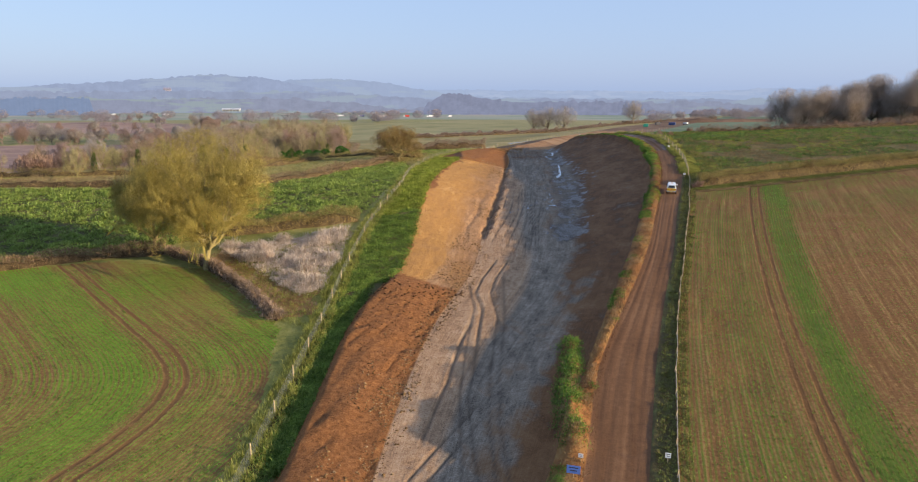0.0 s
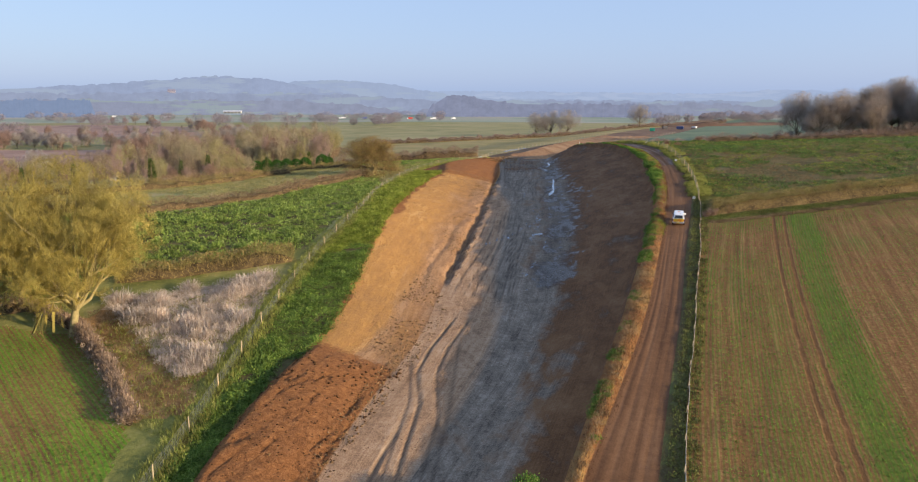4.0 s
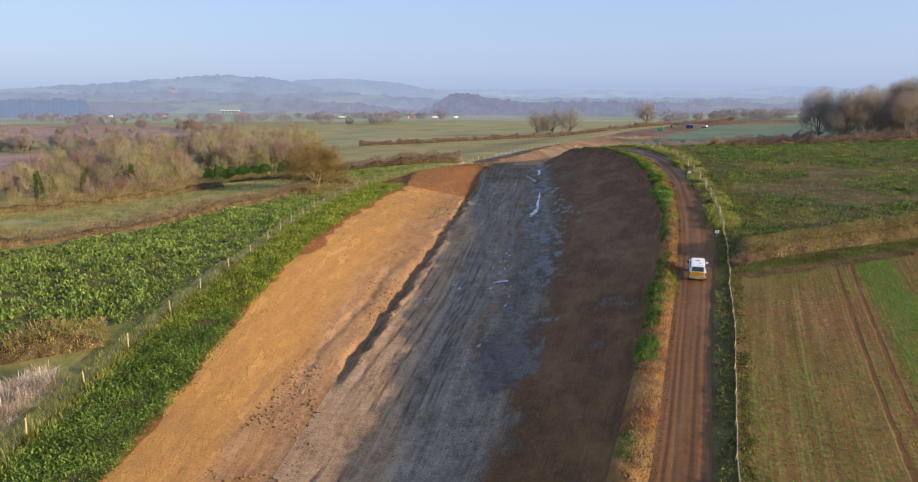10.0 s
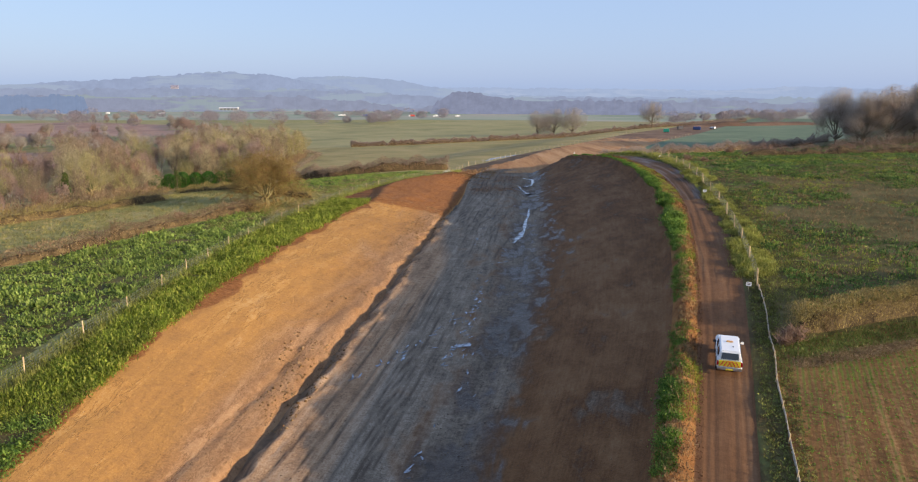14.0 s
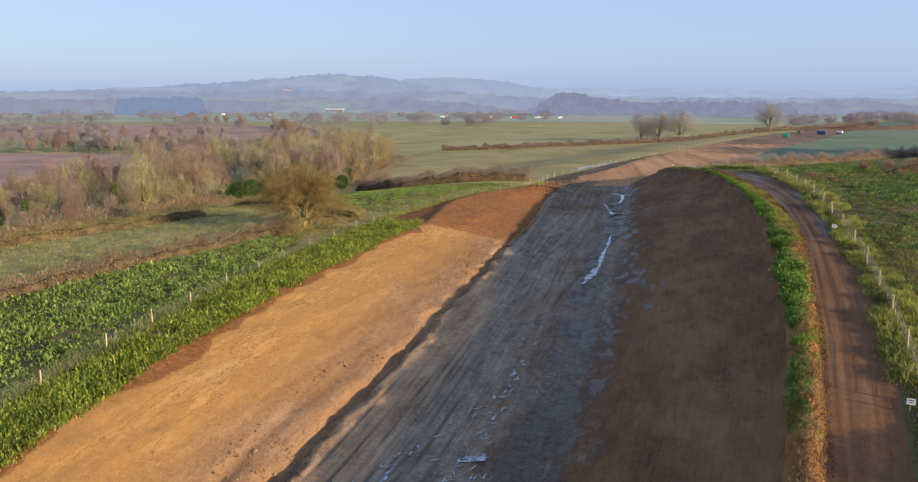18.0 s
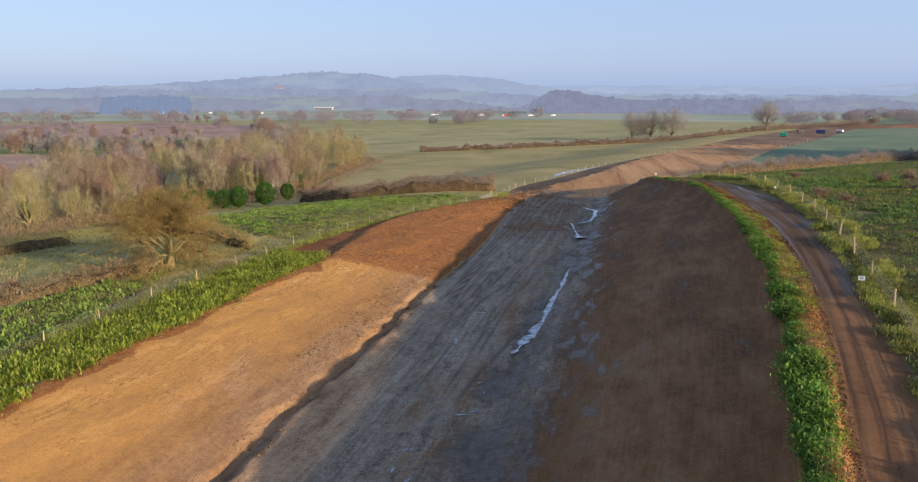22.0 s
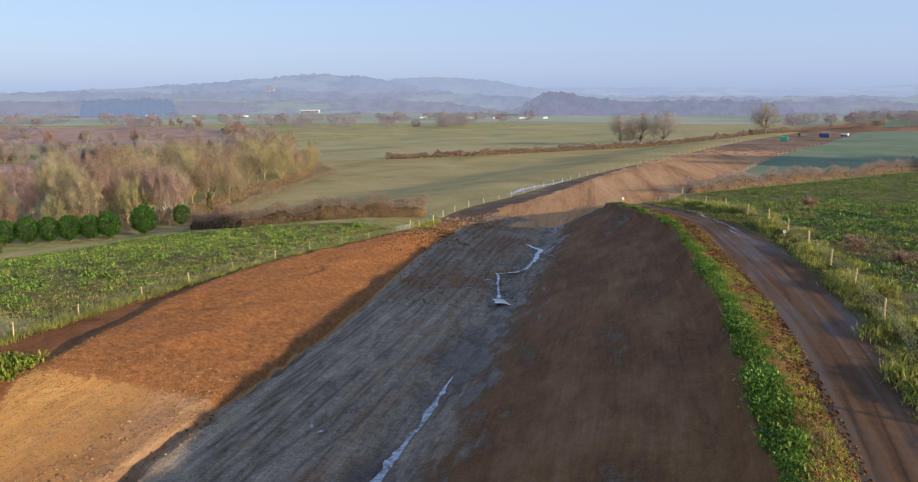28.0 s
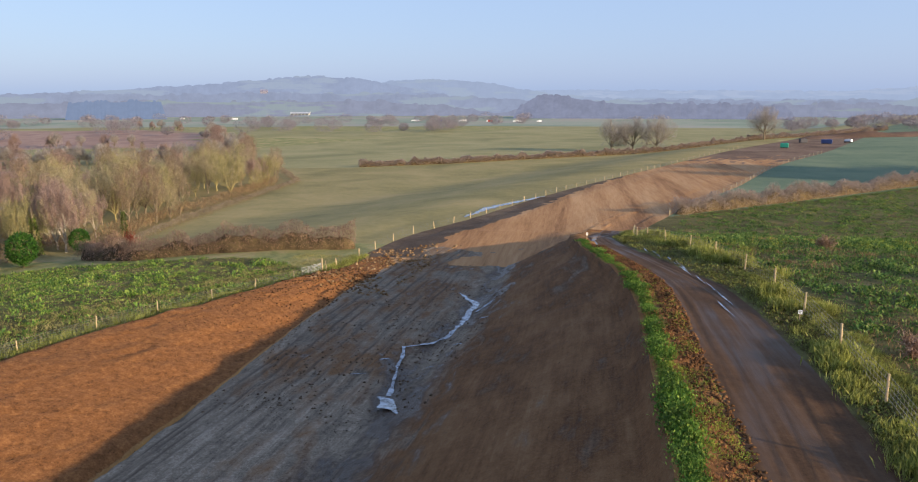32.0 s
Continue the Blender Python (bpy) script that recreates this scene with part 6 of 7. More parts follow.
# ---- small builders ----
def box_mesh(size, at=(0, 0, 0), top=(1.0, 1.0), shift=(0, 0), bevel=0.0):
    """A box standing on at; top: how far its upper face is drawn in, shift: how far it is moved."""
    bm = bmesh.new()
    bmesh.ops.create_cube(bm, size=1)
    for v in bm.verts:
        up = v.co.z > 0
        v.co = Vector((v.co.x * size[0] * (top[0] if up else 1) + (shift[0] if up else 0) + at[0], v.co.y * size[1] * (top[1] if up else 1) + (shift[1] if up else 0) + at[1], (v.co.z + 0.5) * size[2] + at[2]))
    if bevel:
        bmesh.ops.bevel(bm, geom=list(bm.edges), offset=bevel, segments=2, affect="EDGES")
    return bm


def part(name, bm, material, parent, label=""):
    me = bpy.data.meshes.new(name)
    bm.to_mesh(me)
    bm.free()
    me.materials.append(material)
    ob = new(name, me)
    ob.parent = parent
    if label:
        ob["label"] = label
    return ob


def drum(radius, depth, at, turn=Matrix(), seg=20, bevel=0.0):
    bm = bmesh.new()
    bmesh.ops.create_cone(bm, cap_ends=True, segments=seg, radius1=radius, radius2=radius, depth=depth)
    if bevel:
        bmesh.ops.bevel(bm, geom=[e for e in bm.edges if abs(e.verts[0].co.z - e.verts[1].co.z) < 1e-4], offset=bevel, segments=2, affect="EDGES")
    bmesh.ops.transform(bm, matrix=Matrix.Translation(at) @ turn, verts=bm.verts)
    return bm


M_TIMBER = plain("weathered_timber", (0.50, 0.38, 0.22), 0.85, grain=0.25, scale=6)
M_WIRE = plain("galvanised_wire", (0.20, 0.205, 0.17), 0.6, 0.2)
M_FABRIC = plain("pale_silt_fabric", (0.44, 0.37, 0.28), 0.9, grain=0.25)
M_PAINT = plain("white_car_paint", (0.80, 0.80, 0.79), 0.28, grain=0.03)
M_BLACK = plain("black_plastic", (0.025, 0.025, 0.027), 0.6)
M_TYRE = plain("tyre_rubber", (0.03, 0.028, 0.026), 0.9)
M_RIM = plain("alloy_rim", (0.45, 0.45, 0.46), 0.35, 0.8)
M_GLASS = glass_mat("dark_window_glass")
M_YELLOW = plain("yellow_reflective", (0.80, 0.66, 0.04), 0.4, grain=0.04)
M_CHEVRON = plain("red_reflective", (0.62, 0.10, 0.04), 0.4, grain=0.04)
M_LAMP = plain("red_lamp_lens", (0.45, 0.02, 0.02), 0.25)
M_SIGN = plain("white_sign_board", (0.82, 0.82, 0.80), 0.5, grain=0.04)
M_BLUE = plain("blue_sign_board", (0.10, 0.20, 0.55), 0.5, grain=0.05)
M_STEEL = plain("galvanised_steel", (0.55, 0.55, 0.53), 0.45, 0.6)


def pickup_truck():
    """White crew-cab pickup with a hard canopy; its nose points along +y, its origin lies under its middle."""
    root = tagged(new("pickup_truck"), "white pickup with canopy and yellow chevron tailgate on the earth road", "pickup truck")
    part("body", box_mesh((1.80, 5.15, 0.62), (0, 0, 0.48), (0.97, 0.985), bevel=0.09), M_PAINT, root)
    bm = box_mesh((1.70, 3.55, 0.72), (0, -0.75, 1.08), (0.80, 0.86), (0, -0.06), bevel=0.08)
    cab = part("cab_and_canopy", bm, M_PAINT, root)
    part("bonnet", box_mesh((1.62, 1.35, 0.16), (0, 1.72, 1.07), (0.9, 0.85), (0, -0.05), bevel=0.05), M_PAINT, root)
    part("windscreen", box_mesh((1.42, 0.06, 0.56), (0, 1.0, 1.16), (0.86, 1), (0, -0.24), bevel=0.01), M_GLASS, root)
    rear = part("rear_window", box_mesh((1.24, 0.06, 0.44), (0, -2.53, 1.22), (0.9, 1), (0, 0.13), bevel=0.015), M_GLASS, root)
    for s in (-1, 1):
        part("side_window", box_mesh((0.05, 0.95, 0.42), (s * 0.83, 0.1, 1.24), (1, 0.8), (-s * 0.11, 0), bevel=0.01), M_GLASS, root)
        part("canopy_window", box_mesh((0.05, 1.25, 0.36), (s * 0.83, -1.55, 1.28), (1, 0.9), (-s * 0.1, 0), bevel=0.01), M_GLASS, root)
        part("mirror", box_mesh((0.24, 0.12, 0.2), (s * 1.0, 0.78, 1.16), (0.9, 0.8), bevel=0.03), M_BLACK if s < 0 else M_PAINT, root)
        part("tail_light", box_mesh((0.12, 0.06, 0.34), (s * 0.82, -2.57, 0.74), bevel=0.015), M_LAMP, root)
        part("headlight", box_mesh((0.34, 0.08, 0.2), (s * 0.66, 2.54, 0.82), bevel=0.02), M_SIGN, root)
        for y in (-1.6, 1.58):
            tyre = part("wheel", drum(0.375, 0.25, (s * 0.80, y, 0.375), pose(0, 0, 0, 0, 90, 0), 28, 0.04), M_TYRE, root)
            part("rim", drum(0.23, 0.27, (s * 0.80, y, 0.375), pose(0, 0, 0, 0, 90, 0), 20, 0.02), M_RIM, tyre)
            part("wheel_arch", box_mesh((0.12, 1.0, 0.2), (s * 0.87, y, 0.70), (1, 0.7), bevel=0.03), M_BLACK, root)
    part("bumper", box_mesh((1.72, 0.2, 0.2), (0, -2.62, 0.42), bevel=0.04), M_RIM, root)
    part("front_bumper", box_mesh((1.74, 0.22, 0.3), (0, 2.58, 0.42), bevel=0.06), M_BLACK, root)
    gate = part("tailgate", box_mesh((1.5, 0.05, 0.46), (0, -2.585, 0.68), bevel=0.01), M_YELLOW, root, "yellow reflective tailgate")
    for s in (-1, 1):
        for k in range(3):
            bm = box_mesh((0.085, 0.02, 0.42), (s * (0.15 + 0.25 * k), -2.618, 0.70), (1, 1), (s * -0.24, 0))
            part("chevron", bm, M_CHEVRON, gate, "red reflective stripe")
    part("number_plate", box_mesh((0.5, 0.02, 0.11), (0, -2.735, 0.46)), M_YELLOW, root, "yellow plate")
    part("roof_beacon", box_mesh((0.5, 0.22, 0.1), (0, -0.55, 1.79), (0.9, 0.8), bevel=0.03), plain("amber_lens", (0.6, 0.32, 0.1), 0.3), root, "low amber light bar")
    part("aerial_base", drum(0.05, 0.06, (0.2, -1.5, 1.82), seg=10), M_BLACK, root)
    return root


truck = pickup_truck()
tx, ty = 41.1, 137.4
slope_up = math.degrees(math.atan2(float(z_road(ty + 2) - z_road(ty - 2)), 4.2))
truck.matrix_basis = pose(tx, ty, float(gz(tx, ty)) + 0.03, slope_up, 0, -16.6)


# ---- fences ----
def fence(name, label, run, y0, y1, step, height, seed, post_r=0.06, every=0.55, lines=6):
    """Timber posts with wire netting along a plan line."""
    g = np.random.RandomState(seed)
    root = tagged(new(name), label, "fence")
    bm = bmesh.new()
    bmesh.ops.create_cone(bm, cap_ends=True, segments=8, radius1=post_r * 1.05, radius2=post_r * 0.9, depth=height + 0.4)
    bmesh.ops.translate(bm, vec=(0, 0, height / 2 - 0.2), verts=bm.verts)
    me = bpy.data.meshes.new("post")
    bm.to_mesh(me)
    bm.free()
    me.materials.append(M_TIMBER)
    ys = [y0]
    while ys[-1] < y1:
        slope = float(run(ys[-1] + 1) - run(ys[-1]))
        ys.append(ys[-1] + step * g.uniform(0.9, 1.1) / math.hypot(1, slope))
    tops = []
    for y in ys:
        x = float(run(y))
        ob = new("post", me)
        ob.parent = root
        z = float(gz(x, y))
        ob.matrix_basis = pose(x, y, z, g.normal(0, 2.5), g.normal(0, 2.5), g.uniform(0, 90)) @ Matrix.Scale(g.uniform(0.9, 1.1), 4)
        tops.append((x, y, z))
    tops = np.array(tops)
    a, b = tops[:-1], tops[1:]
    segs0, segs1 = [], []
    for h in np.linspace(0.12, height - 0.15, lines):
        segs0.append(a + [0, 0, h]), segs1.append(b + [0, 0, h])
    k = len(a) * lines
    wires = tubes(np.concatenate(segs0), np.concatenate(segs1), np.full(k, 0.014), np.full(k, 0.014), 3)
    mesh_object("wire", *wires, [M_WIRE], parent=root)
    n = int(np.hypot(*(b - a)[:, :2].T).sum() / every)
    t = np.linspace(0, len(a) - 1e-3, n)
    i = t.astype(int)
    p = a[i] + (b - a)[i] * (t - i)[:, None]
    net = tubes(p + [0, 0, 0.1], p + [0, 0, height - 0.15], np.full(n, 0.008), np.full(n, 0.008), 3)
    tagged(mesh_object("netting", *net, [M_WIRE], parent=root), kind="stuff")
    return root


fence("post_and_wire_fence", "timber posts with wire netting beside the crop field", x_left_fence, 30, 302, 7.4, 1.45, 1)
fence("post_and_wire_fence", "wire fence with pale posts beside the far earthworks", lambda y: x_left_fence(y) - 0.2, 309, 640, 8.5, 1.5, 2, 0.09, 1.5)
fence("post_and_wire_fence", "tall timber posts with wire netting beside the haul road", x_right_fence, 155, 338, 8.6, 1.75, 3, 0.08)
fence("post_and_wire_fence", "wire fence along the edge of the far earthworks", x_right_fence, 372, 600, 9.0, 1.5, 4, 0.09, 1.5)
silt = tagged(new("silt_fence"), "low pale fabric silt fence beside the wheat field", "fence")
ys = np.arange(24, 156, 0.8)
g4 = np.random.RandomState(9)
xs = x_right_fence(ys) + 0.5 * (fnoise(ys * 0, ys, 9, 2, 6) - 0.5)
zs = gz(xs, ys)
hh = 0.22 + 0.14 * (fnoise(ys * 0 + 5, ys, 3, 2, 7) - 0.5)
lean = 0.06
v = np.concatenate([np.stack([xs, ys, zs - 0.1], -1), np.stack([xs + lean, ys, zs + hh], -1), np.stack([xs + lean + 0.03, ys, zs + hh], -1), np.stack([xs + 0.05, ys, zs - 0.1], -1)])
n = len(ys)
k = np.arange(n - 1)
f = np.concatenate([np.stack([k + i * n, k + 1 + i * n, k + 1 + ((i + 1) % 4) * n, k + ((i + 1) % 4) * n], -1) for i in range(4)])
mesh_object("fabric", v, f, [M_FABRIC], parent=silt)
stake = bpy.data.meshes.new("stake")
bm = box_mesh((0.06, 0.06, 0.75), (0, 0, -0.1), (0.9, 0.9))
bm.to_mesh(stake)
bm.free()
stake.materials.append(M_TIMBER)
for i in range(2, n, 5):
    ob = new("stake", stake)
    ob.parent = silt
    ob.matrix_basis = pose(xs[i] - 0.05, ys[i], zs[i], 0, 6, 0)

# ---- signs and the field gate ----
def road_sign(x, y, h, size, face, label, turn):
    root = tagged(new("road_sign"), label, "sign")
    part("sign_post", box_mesh((0.06, 0.06, h), (0, 0, -0.2)), M_TIMBER, root)
    board = part("sign_board", box_mesh((size[0], 0.03, size[1]), (0, -0.05, h - 0.35 - size[1] / 2), bevel=0.005), face, root)
    for k, w in enumerate((0.7, 0.5)):
        part("text_bar", box_mesh((size[0] * w, 0.006, size[1] * 0.12), (0, -0.072, h - 0.35 + size[1] * (0.18 - 0.36 * k))), M_BLACK, board)
    root.matrix_basis = pose(x, y, float(gz(x, y)), 0, 0, turn)
    return root


road_sign(48.6, 153.9, 1.0, (0.5, 0.4), M_SIGN, "small white notice on a stake in the verge", -16)
road_sign(59.6, 204.4, 1.1, (0.55, 0.42), M_SIGN, "small white notice beside the haul road", -12)
road_sign(15.2, 47.5, 0.9, (0.4, 0.4), M_SIGN, "small white notice beside the silt fence", -16)
road_sign(8.9, 47.6, 0.9, (0.35, 0.3), M_SIGN, "small white notice on the berm", -16)
road_sign(8.0, 45.3, 1.0, (0.95, 0.6), M_BLUE, "blue and white site board on the berm", -16)
road_sign(51.2, 306, 1.2, (0.3, 0.4), M_SIGN, "white marker board at the road bend", 10)
road_sign(66.2, 262, 1.0, (0.3, 0.3), M_SIGN, "small white notice on the wire fence", -5)

gate = tagged(new("field_gate"), "galvanised steel field gate hung on a timber post", "gate")
for k in range(6):
    part("rail", drum(0.025, 3.6, (0, 0, 0.25 + 0.19 * k), pose(0, 0, 0, 0, 90, 0), 8), M_STEEL, gate)
for x in (-1.8, -0.6, 0.6, 1.8):
    part("upright", drum(0.025, 1.05, (x, 0, 0.72), seg=8), M_STEEL, gate)
part("brace", drum(0.022, 3.7, (0, 0.02, 0.72), pose(0, 0, 0, 0, 75, 0), 8), M_STEEL, gate)
part("gate_post", drum(0.11, 2.2, (2.0, 0, 0.8), seg=12, bevel=0.01), M_TIMBER, gate, "thick timber gate post")
gx, gy = 12.2, 303.3
gate.matrix_basis = pose(gx, gy, float(gz(gx, gy)) + 0.02, 0, 0, 62)

# ---- standing water ----
def water_mat():
    m, nt, b = node_mat("icy_puddle", 0.14, 0.55)
    n = noise_tex(nt, coords(nt), 1.4, 6, 0.7)
    nt.links.new(ramp(nt, n, ((0.38, (0.07, 0.065, 0.06)), (0.58, (0.34, 0.37, 0.42)))), b.inputs["Base Color"])
    bump(nt, b, noise_tex(nt, coords(nt), 3.0, 3), 0.03, 0.05)
    return m


M_WATER = water_mat()


def puddle(name, line, widths, label, lift=0.0, seed=0):
    """A shallow pool along a plan line, with an uneven shore."""
    g = np.random.RandomState(seed)
    pts = []
    for (ax, ay), (bx, by) in zip(line, line[1:]):
        m = max(2, int(math.hypot(bx - ax, by - ay) / 0.4))
        for t in np.arange(m) / m:
            pts.append((ax + (bx - ax) * t, ay + (by - ay) * t))
    pts = np.array(pts + [line[-1]])
    d = np.gradient(pts, axis=0)
    d /= np.linalg.norm(d, axis=1)[:, None] + 1e-9
    nrm = np.stack([-d[:, 1], d[:, 0]], -1)
    w = np.interp(np.linspace(0, 1, len(pts)), np.linspace(0, 1, len(widths)), widths)
    wa, wb = (w * np.maximum(0.02, 2.4 * fnoise(pts[:, 0] + s, pts[:, 1], 1.3, 3, seed) - 0.45) for s in (0, 50))
    a, b = pts + nrm * wa[:, None] / 2, pts - nrm * wb[:, None] / 2
    z = gz(pts[:, 0], pts[:, 1])
    z = np.convolve(np.pad(z, 6, mode="edge"), np.ones(13) / 13, "valid") + 0.05 + lift
    v = np.concatenate([np.c_[a, z], np.c_[b, z]])
    n = len(pts)
    k = np.arange(n - 1)
    return tagged(mesh_object(name, v, np.stack([k, k + 1, k + 1 + n, k + n], -1), [M_WATER]), label, "puddle")


puddle("puddle", [(34.7, 298), (37.9, 292.5), (37.3, 286), (36.4, 280), (34.9, 278), (32.6, 276.2)], (0.4, 1.0, 0.8, 0.9, 0.5), "narrow stream of standing water on the cutting floor", 0.06, 1)
puddle("puddle", [(32.6, 276.2), (33.5, 269), (34.1, 264)], (0.5, 0.35, 0.5), "thin trickle of water across churned clay", 0.06, 2)
puddle("puddle", [(33.2, 263.6), (34.9, 261.6), (36.2, 259.4)], (0.5, 1.8, 0.5), "small pool at the end of a trickle", 0.06, 3)
puddle("puddle", [(28.0, 204), (29.0, 208), (30.3, 213), (31.0, 220), (32.2, 230), (33.0, 238)], (0.8, 1.5, 0.8, 0.9, 0.6, 0.3), "long pool of water at the foot of the bank", 0.03, 4)
puddle("puddle", [(38.3, 288), (39.6, 290.5), (40.3, 292)], (0.2, 0.5, 0.1), "thin sheet of water beside the stream", 0.05, 5)
g5 = np.random.RandomState(44)
ICE_RUNS = ([(20.6, 140), (21.4, 146), (20.6, 155), (21.8, 166), (22.4, 175), (22.2, 184)], [(11.0, 147), (14.0, 152), (17.4, 158), (20.2, 165)], [(18.8, 150), (20.4, 156), (21.5, 168)], [(14.5, 118), (16.5, 128), (18.5, 138)], [(24.5, 186), (26.5, 196), (28.0, 204), (29.5, 214)], [(21, 196), (23, 212), (25, 228)])
for i in range(120):
    run_ = ICE_RUNS[i % 6 if i < 60 else i % 3]
    k = g5.uniform(0, len(run_) - 1.001)
    (ax, ay), (bx, by) = run_[int(k)], run_[int(k) + 1]
    px, py = ax + (bx - ax) * (k % 1) + g5.normal(0, 0.45), ay + (by - ay) * (k % 1) + g5.normal(0, 0.8)
    ln, w, turn_ = g5.uniform(0.25, 0.95), g5.uniform(0.12, 0.34), g5.uniform(-0.5, 1.4)
    d = (0.5 * ln * math.sin(turn_), 0.7 * ln * math.cos(turn_))
    puddle("puddle", [(px - d[0], py - d[1]), (px, py), (px + d[0], py + d[1])], (0.5 * w, w, 0.4 * w), "shallow half-frozen puddle on grey clay", 0.02, 50 + i)
puddle("puddle", [(19.3, 154.2), (20.1, 154.4), (20.9, 154.9), (21.0, 155.6)], (0.1, 0.4, 1.0, 0.5), "larger frozen puddle at the end of a wheel rut", 0.03, 49)
for i, (px, py, ln) in enumerate(((30.0, 268, 1.6), (38.2, 275.5, 1.4), (31.5, 272, 1.2), (36.5, 270, 1.0), (40, 283, 1.4))):
    puddle("puddle", [(px - 0.4 * ln, py), (px, py + 0.2), (px + 0.5 * ln, py + 0.3)], (0.1, 0.4, 0.1), "small frozen puddle in churned clay", 0.04, 120 + i)
for i in range(9):
    py = 266 + 3.6 * i + g5.uniform(-1, 1)
    px = float(np.interp(py, (266, 272.4, 279.8, 288.8, 300), (61.8, 61.8, 61.1, 59.3, 57.2))) + g5.normal(0, 0.35)
    ln = g5.uniform(1.2, 2.6)
    puddle("puddle", [(px + 0.08 * ln, py - ln), (px, py), (px - 0.1 * ln, py + ln)], (0.05, 0.26, 0.05), "wet shining wheel rut on the bend of the haul road", 0.0, 31 + 200 * i)
puddle("puddle", [(52.4, 300), (52.2, 308), (53, 320), (53.9, 333)], (0.3, 0.9, 0.9, 0.3), "wet pale mud where the haul road drops away", 0.02, 32)
puddle("puddle", [(24.5, 366), (28.5, 384), (36.4, 400.5), (41, 411)], (0.8, 2.6, 2.4, 0.6), "long pool beside the far earthworks", 0.12, 30)

# ---- far works, road and buildings ----
def crate(name, label, category, x, y, size, mat_, turn=0, extra=True):
    root = tagged(new(name), label, category)
    part("body", box_mesh(size, (0, 0, 0.25), bevel=0.06), mat_, root)
    if extra:
        part("skid", box_mesh((size[0] * 0.95, size[1] * 0.9, 0.25), (0, 0, 0)), M_BLACK, root)
        part("lid", box_mesh((size[0] * 0.3, size[1] * 0.5, 0.2), (size[0] * 0.2, 0, size[2] + 0.25), (0.8, 0.8), bevel=0.03), mat_, root)
    root.matrix_basis = pose(x, y, float(gz(x, y)), 0, 0, turn)
    return root


crate("fuel_tank", "bright green site fuel tank on a skid", "tank", 167, 648, (4.2, 2.4, 2.4), plain("green_tank_paint", (0.05, 0.42, 0.25), 0.4), -20)
crate("site_container", "dark blue site container beside the earthworks", "container", 203, 690, (6, 2.4, 2.4), plain("dark_blue_paint", (0.06, 0.09, 0.22), 0.5), -25)
crate("site_container", "dark grey site container", "container", 192, 700, (4.5, 2.4, 2.2), plain("dark_grey_paint", (0.07, 0.07, 0.08), 0.5), 10)


def van(name, label, x, y, length, turn, colour, tall=1.0):
    root = tagged(new(name), label, "lorry" if length > 8 else "van")
    part("cargo_box", box_mesh((2.6 * tall, length * 0.72, 3.2 * tall ** 2), (0, -length * 0.14, 0.9 * tall), bevel=0.05), colour, root)
    part("cab", box_mesh((2.4 * tall, length * 0.24, 2.4 * tall), (0, length * 0.38, 0.6 * tall), (0.95, 0.85), bevel=0.08), M_PAINT, root)
    part("chassis", box_mesh((2.2, length * 0.95, 0.35), (0, 0, 0.55)), M_BLACK, root)
    for y_ in (-0.32, 0.34):
        for s in (-1, 1):
            part("wheel", drum(0.5, 0.35, (s * 1.1, y_ * length, 0.5), pose(0, 0, 0, 0, 90, 0), 14), M_TYRE, root)
    root.matrix_basis = pose(x, y, float(gz(x, y)), 0, 0, turn)


van("van", "white van parked at the far earthworks", 219, 700, 4.6, 40, M_PAINT, 0.7)
for i, (x, y, ln, c) in enumerate(((-640, 1580, 14, M_PAINT), (-250, 1520, 15, M_PAINT), (-205, 1516, 13, plain("blue_trailer", (0.10, 0.16, 0.42), 0.5)), (-160, 1512, 15, M_PAINT), (-110, 1508, 12, plain("red_trailer", (0.5, 0.07, 0.05), 0.5)), (-60, 1504, 15, M_PAINT), (-20, 1500, 9, M_PAINT), (-880, 1600, 12, M_PAINT), (-760, 1592, 8, M_PAINT))):
    van("lorry", "lorry on the distant main road", x, y, ln, 92, c)
barn = tagged(new("farm_shed"), "long white-roofed shed beside the distant road", "building")
part("wall", box_mesh((36, 14, 3.6), (0, 0, 0)), plain("shed_wall", (0.35, 0.36, 0.34), 0.8), barn)
part("roof", box_mesh((38, 16, 2.2), (0, 0, 3.6), (1, 0.15)), plain("pale_sheet_roof", (0.50, 0.51, 0.54), 0.5), barn)
for i in range(5):
    part("door", box_mesh((5, 0.2, 3.6), (-14 + 7 * i, -7.1, 0)), plain("dark_shed_door", (0.12, 0.13, 0.13), 0.7), barn)
barn.matrix_basis = pose(-490, 1560, -13, 0, 0, 8)

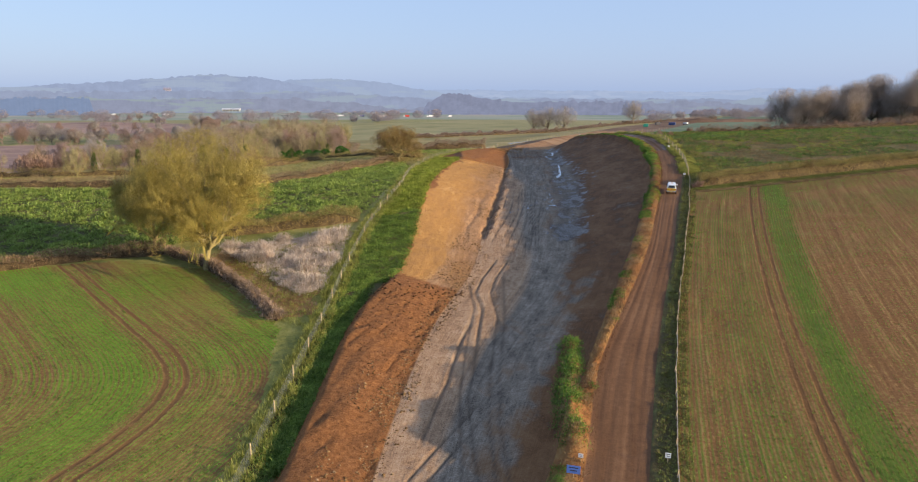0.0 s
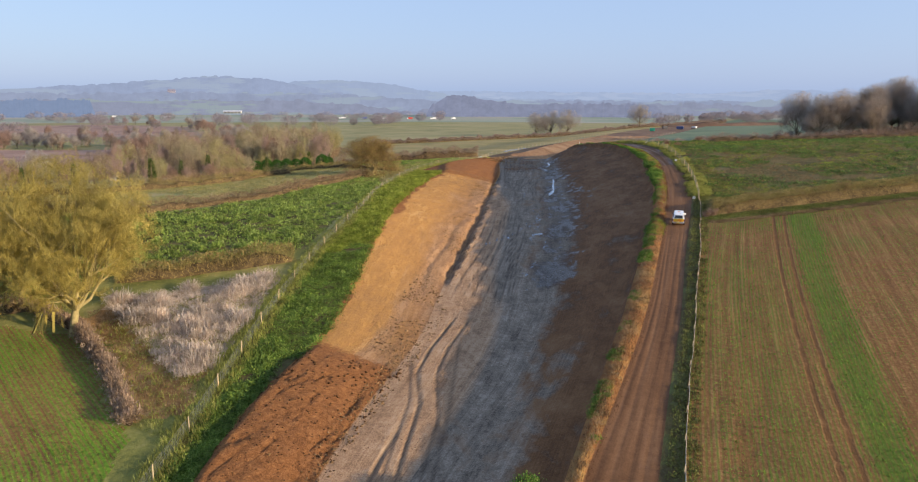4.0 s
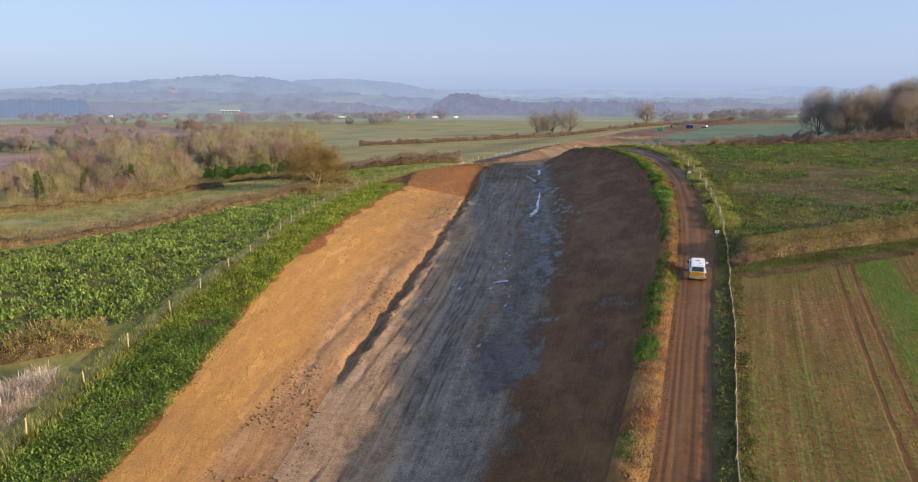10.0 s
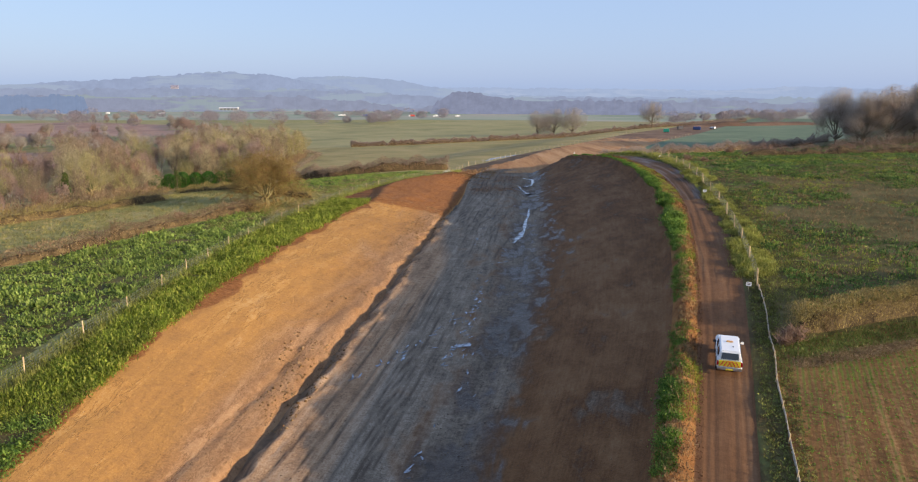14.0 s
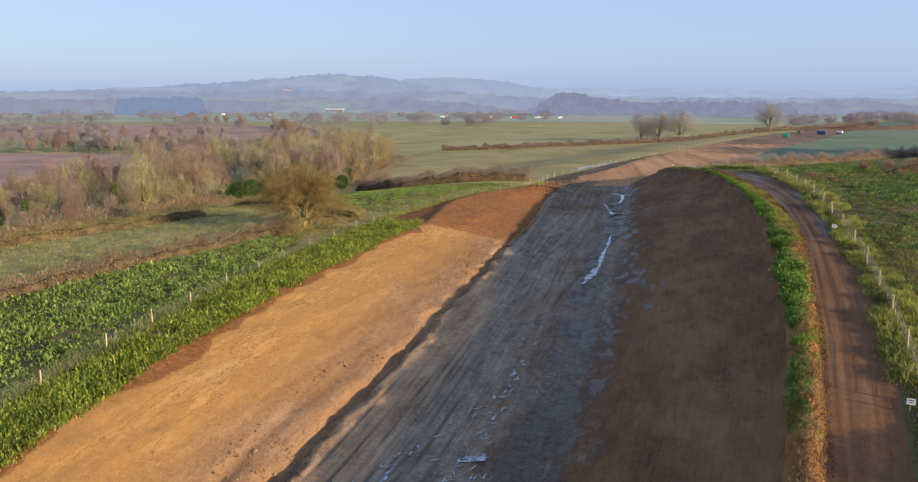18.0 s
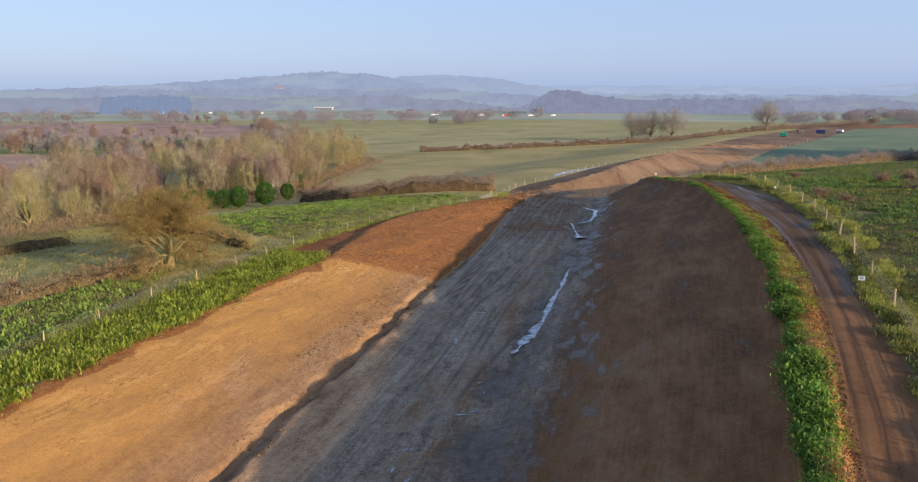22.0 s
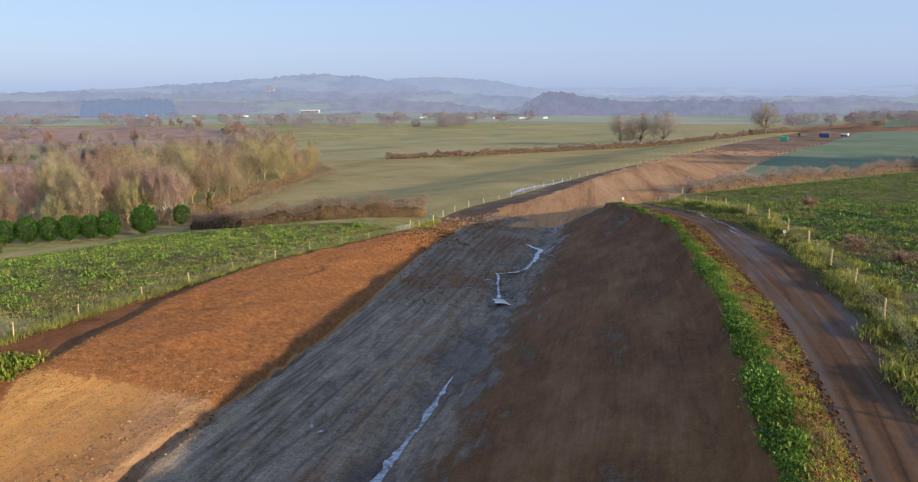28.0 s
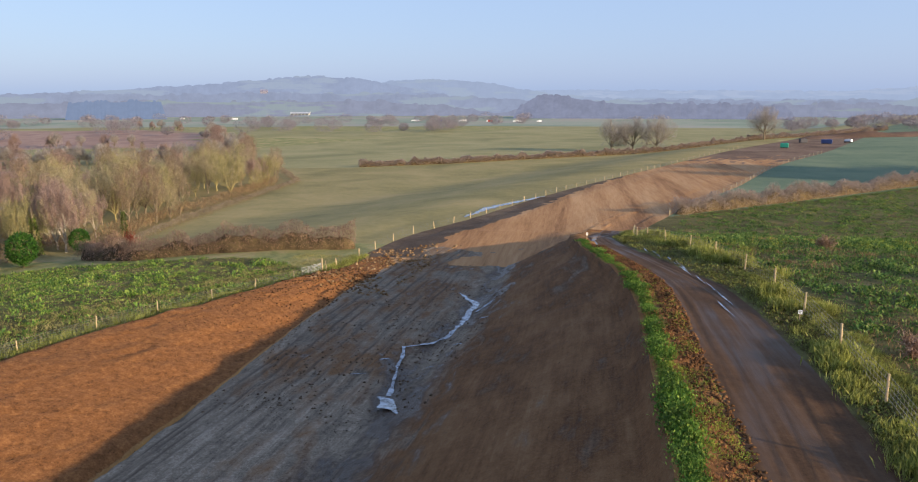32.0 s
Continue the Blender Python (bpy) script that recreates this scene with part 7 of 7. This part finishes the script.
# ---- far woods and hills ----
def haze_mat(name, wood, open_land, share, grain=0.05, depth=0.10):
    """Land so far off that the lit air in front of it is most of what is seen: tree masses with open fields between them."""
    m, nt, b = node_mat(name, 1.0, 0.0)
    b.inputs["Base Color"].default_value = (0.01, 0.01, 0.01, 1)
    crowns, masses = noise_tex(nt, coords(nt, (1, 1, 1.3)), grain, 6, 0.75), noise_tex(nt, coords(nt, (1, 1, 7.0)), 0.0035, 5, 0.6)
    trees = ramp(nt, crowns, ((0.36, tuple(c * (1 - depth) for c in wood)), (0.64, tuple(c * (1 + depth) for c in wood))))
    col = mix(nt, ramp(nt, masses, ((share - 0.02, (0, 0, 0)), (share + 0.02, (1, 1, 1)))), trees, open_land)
    # The haze is painted as a glow; the land itself gives no light.
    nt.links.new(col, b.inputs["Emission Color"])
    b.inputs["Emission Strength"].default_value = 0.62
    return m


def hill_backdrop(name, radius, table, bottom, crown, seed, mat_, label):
    """A far ridge round the works: its crest is a line of tree crowns. crown: width and height of one, in metres."""
    g = np.random.RandomState(seed)
    deg = np.arange(-75, 75, 0.04)
    top = np.interp(deg, table[0], table[1])
    half = math.degrees(crown[0] / radius) / 2
    bumps = np.zeros_like(deg)
    for c in np.arange(-75, 75, half * 1.1):
        c, w, h = c + g.normal(0, half * 0.5), half * g.uniform(0.6, 1.5), crown[1] * g.uniform(0.25, 1.0) ** 1.5
        k = slice(*np.searchsorted(deg, (c - w, c + w)))
        bumps[k] = np.maximum(bumps[k], h * np.sqrt(np.maximum(0, 1 - ((deg[k] - c) / w) ** 2)))
    top = top + bumps * smooth(0.30, 0.46, fnoise(deg * 100, deg * 0, 160, 3, seed)) + 0.12 * crown[1] * (fnoise(deg * 100, deg * 0, 20, 3, seed) - 0.5)
    a, n = np.radians(deg), len(deg)
    ring = lambda r, z: np.stack([40 + r * np.sin(a), 100 + r * np.cos(a), z], -1)
    v = np.concatenate([ring(radius, np.full(n, bottom)), ring(radius * 1.006, top), ring(radius * 1.2, np.full(n, bottom))])
    i = np.arange(n - 1)
    f = np.concatenate([np.stack([i, i + 1, i + 1 + n, i + n], -1), np.stack([i + n, i + 1 + n, i + 1 + 2 * n, i + 2 * n], -1)])
    return tagged(mesh_object(name, v, f, [mat_]), label, "hills", kind="structure")


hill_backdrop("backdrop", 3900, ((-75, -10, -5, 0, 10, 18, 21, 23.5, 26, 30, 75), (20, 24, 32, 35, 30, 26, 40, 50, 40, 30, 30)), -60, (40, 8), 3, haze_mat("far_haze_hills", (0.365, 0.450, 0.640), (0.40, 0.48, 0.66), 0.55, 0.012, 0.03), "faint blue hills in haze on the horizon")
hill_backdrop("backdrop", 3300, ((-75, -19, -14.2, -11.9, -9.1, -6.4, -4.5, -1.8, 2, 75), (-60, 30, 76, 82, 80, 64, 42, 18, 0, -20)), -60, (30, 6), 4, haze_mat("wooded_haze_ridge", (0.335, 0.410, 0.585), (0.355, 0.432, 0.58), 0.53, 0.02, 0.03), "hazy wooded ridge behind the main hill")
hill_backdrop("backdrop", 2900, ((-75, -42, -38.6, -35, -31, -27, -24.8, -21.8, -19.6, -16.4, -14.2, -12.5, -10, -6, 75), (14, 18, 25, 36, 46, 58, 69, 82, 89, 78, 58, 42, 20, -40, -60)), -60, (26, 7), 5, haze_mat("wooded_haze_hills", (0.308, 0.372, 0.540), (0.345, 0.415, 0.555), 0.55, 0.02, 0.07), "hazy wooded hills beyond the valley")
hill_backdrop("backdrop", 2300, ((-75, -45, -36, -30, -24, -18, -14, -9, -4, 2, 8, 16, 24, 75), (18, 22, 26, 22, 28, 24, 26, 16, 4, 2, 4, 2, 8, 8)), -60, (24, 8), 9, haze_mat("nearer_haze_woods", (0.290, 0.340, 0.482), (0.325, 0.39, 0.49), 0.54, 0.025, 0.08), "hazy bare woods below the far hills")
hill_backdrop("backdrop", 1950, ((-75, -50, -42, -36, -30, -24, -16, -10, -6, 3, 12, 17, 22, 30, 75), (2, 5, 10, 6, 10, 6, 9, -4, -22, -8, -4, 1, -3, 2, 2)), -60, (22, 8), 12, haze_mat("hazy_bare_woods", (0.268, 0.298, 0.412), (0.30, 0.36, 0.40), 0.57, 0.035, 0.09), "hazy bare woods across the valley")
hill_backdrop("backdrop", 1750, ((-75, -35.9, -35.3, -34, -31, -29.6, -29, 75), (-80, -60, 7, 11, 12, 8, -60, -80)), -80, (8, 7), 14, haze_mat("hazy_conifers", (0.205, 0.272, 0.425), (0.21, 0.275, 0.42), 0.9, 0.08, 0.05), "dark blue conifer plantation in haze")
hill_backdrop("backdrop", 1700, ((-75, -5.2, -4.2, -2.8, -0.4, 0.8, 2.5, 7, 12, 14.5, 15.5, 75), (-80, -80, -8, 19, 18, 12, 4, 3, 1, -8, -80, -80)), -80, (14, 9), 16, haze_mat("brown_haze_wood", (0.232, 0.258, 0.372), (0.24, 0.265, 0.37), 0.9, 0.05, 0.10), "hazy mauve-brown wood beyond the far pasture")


def spoil_mound():
    """A long low heap lying along the end of the works, on the ground."""
    u, w = (k.ravel() for k in np.meshgrid(np.linspace(-1, 1, 61), np.linspace(-1, 1, 15)))
    x, y = 290 + 85 * u + 6 * w, 800 + 40 * u + 16 * w
    h = 4.2 * np.sqrt(np.maximum(0, 1 - u ** 2)) * np.maximum(0, 1 - w ** 2) * (0.6 + 0.8 * fnoise(x, y, 30, 3, 88))
    k = np.arange(14 * 61).reshape(14, 61)[:, :-1].ravel()
    return np.stack([x, y, gz(x, y) - 0.3 + h], -1), np.stack([k, k + 1, k + 62, k + 61], -1)


def far_wood(name, spots, seed, mat_, label, count=46, leaf=(2.2, 5.0), leaf_w=(1.2, 2.8)):
    """Distant tree crowns as loose clumps of foliage and twig masses."""
    g = np.random.RandomState(seed)
    base = []
    for x, y, h, r in spots:
        d = g.normal(0, 1, (count, 3))
        d /= np.linalg.norm(d, axis=1)[:, None]
        d *= g.uniform(0.3, 1.0, count)[:, None] ** 0.4
        base.append(np.c_[x + d[:, 0] * r, y + d[:, 1] * r, float(gz(x, y)) + h * (0.52 + 0.44 * d[:, 2])])
    v, f = blades(g, np.concatenate(base), leaf, leaf_w, (-40, 80))
    return tagged(mesh_object(name, v, f, [mat_], shade=False), label, "woodland", kind="stuff")


g9 = np.random.RandomState(19)


def row(az0, az1, r0, r1, n, h, w):
    """Tree spots in an arc of the plan, seen from the works."""
    out = []
    for _ in range(n):
        a, r = math.radians(g9.uniform(az0, az1)), g9.uniform(r0, r1)
        s = g9.uniform(0.6, 1.1)
        out.append((40 + r * math.sin(a), 100 + r * math.cos(a), h * s, w * s * g9.uniform(0.8, 1.3)))
    return out


# Haze painted into the base colours: grey-mauve for distant trees and scrub.
M_WOOD_NEARER = leafy("haze_paled_bare_wood", (0.274, 0.236, 0.251), (0.331, 0.289, 0.3), (0.389, 0.342, 0.352), through_light=0.4, blotch=0.8)
M_CONIFER_NEAR = leafy("haze_toned_scrub", (0.22, 0.195, 0.205), (0.29, 0.255, 0.26), (0.36, 0.315, 0.315), through_light=0.25, blotch=0.8)
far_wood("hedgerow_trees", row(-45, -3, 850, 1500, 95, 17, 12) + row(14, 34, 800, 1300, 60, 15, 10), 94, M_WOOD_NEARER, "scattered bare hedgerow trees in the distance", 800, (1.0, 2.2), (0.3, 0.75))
far_wood("valley_scrub", [(-300 + 90 * t + g9.uniform(-6, 6), 596 + 28 * t + g9.uniform(-12, 12), g9.uniform(8, 15), g9.uniform(5, 8)) for t in np.linspace(-1.7, 1.3, 70)], 97, M_CONIFER_NEAR, "evergreen scrub between ploughed fields, mauve-grey with painted haze", 420, (0.5, 1.2), (0.12, 0.4))
mound = tagged(mesh_object("spoil_mound", *spoil_mound(), [earth("brown_spoil", (0.07, 0.045, 0.033), (0.11, 0.07, 0.05), (0.16, 0.105, 0.075), 0.05, 0.8)]), "long brown spoil mound beyond the far earthworks", "mound")
house = tagged(new("farmhouse"), "red-brick house on a far wooded hillside, coloured blue-grey for haze", "house")
# Blue-grey wall and roof colours have the haze painted in.
part("wall", box_mesh((26, 12, 9), (0, 0, 0)), plain("hazed_brick", (0.24, 0.235, 0.30), 0.9), house)
part("roof", box_mesh((28, 14, 6), (0, 0, 9), (0.9, 0.1)), plain("hazed_tile_roof", (0.20, 0.20, 0.27), 0.9), house)
house.matrix_basis = pose(40 - 2860 * math.sin(radians(23.3)), 100 + 2860 * math.cos(radians(23.3)), 26, 0, 0, 12)
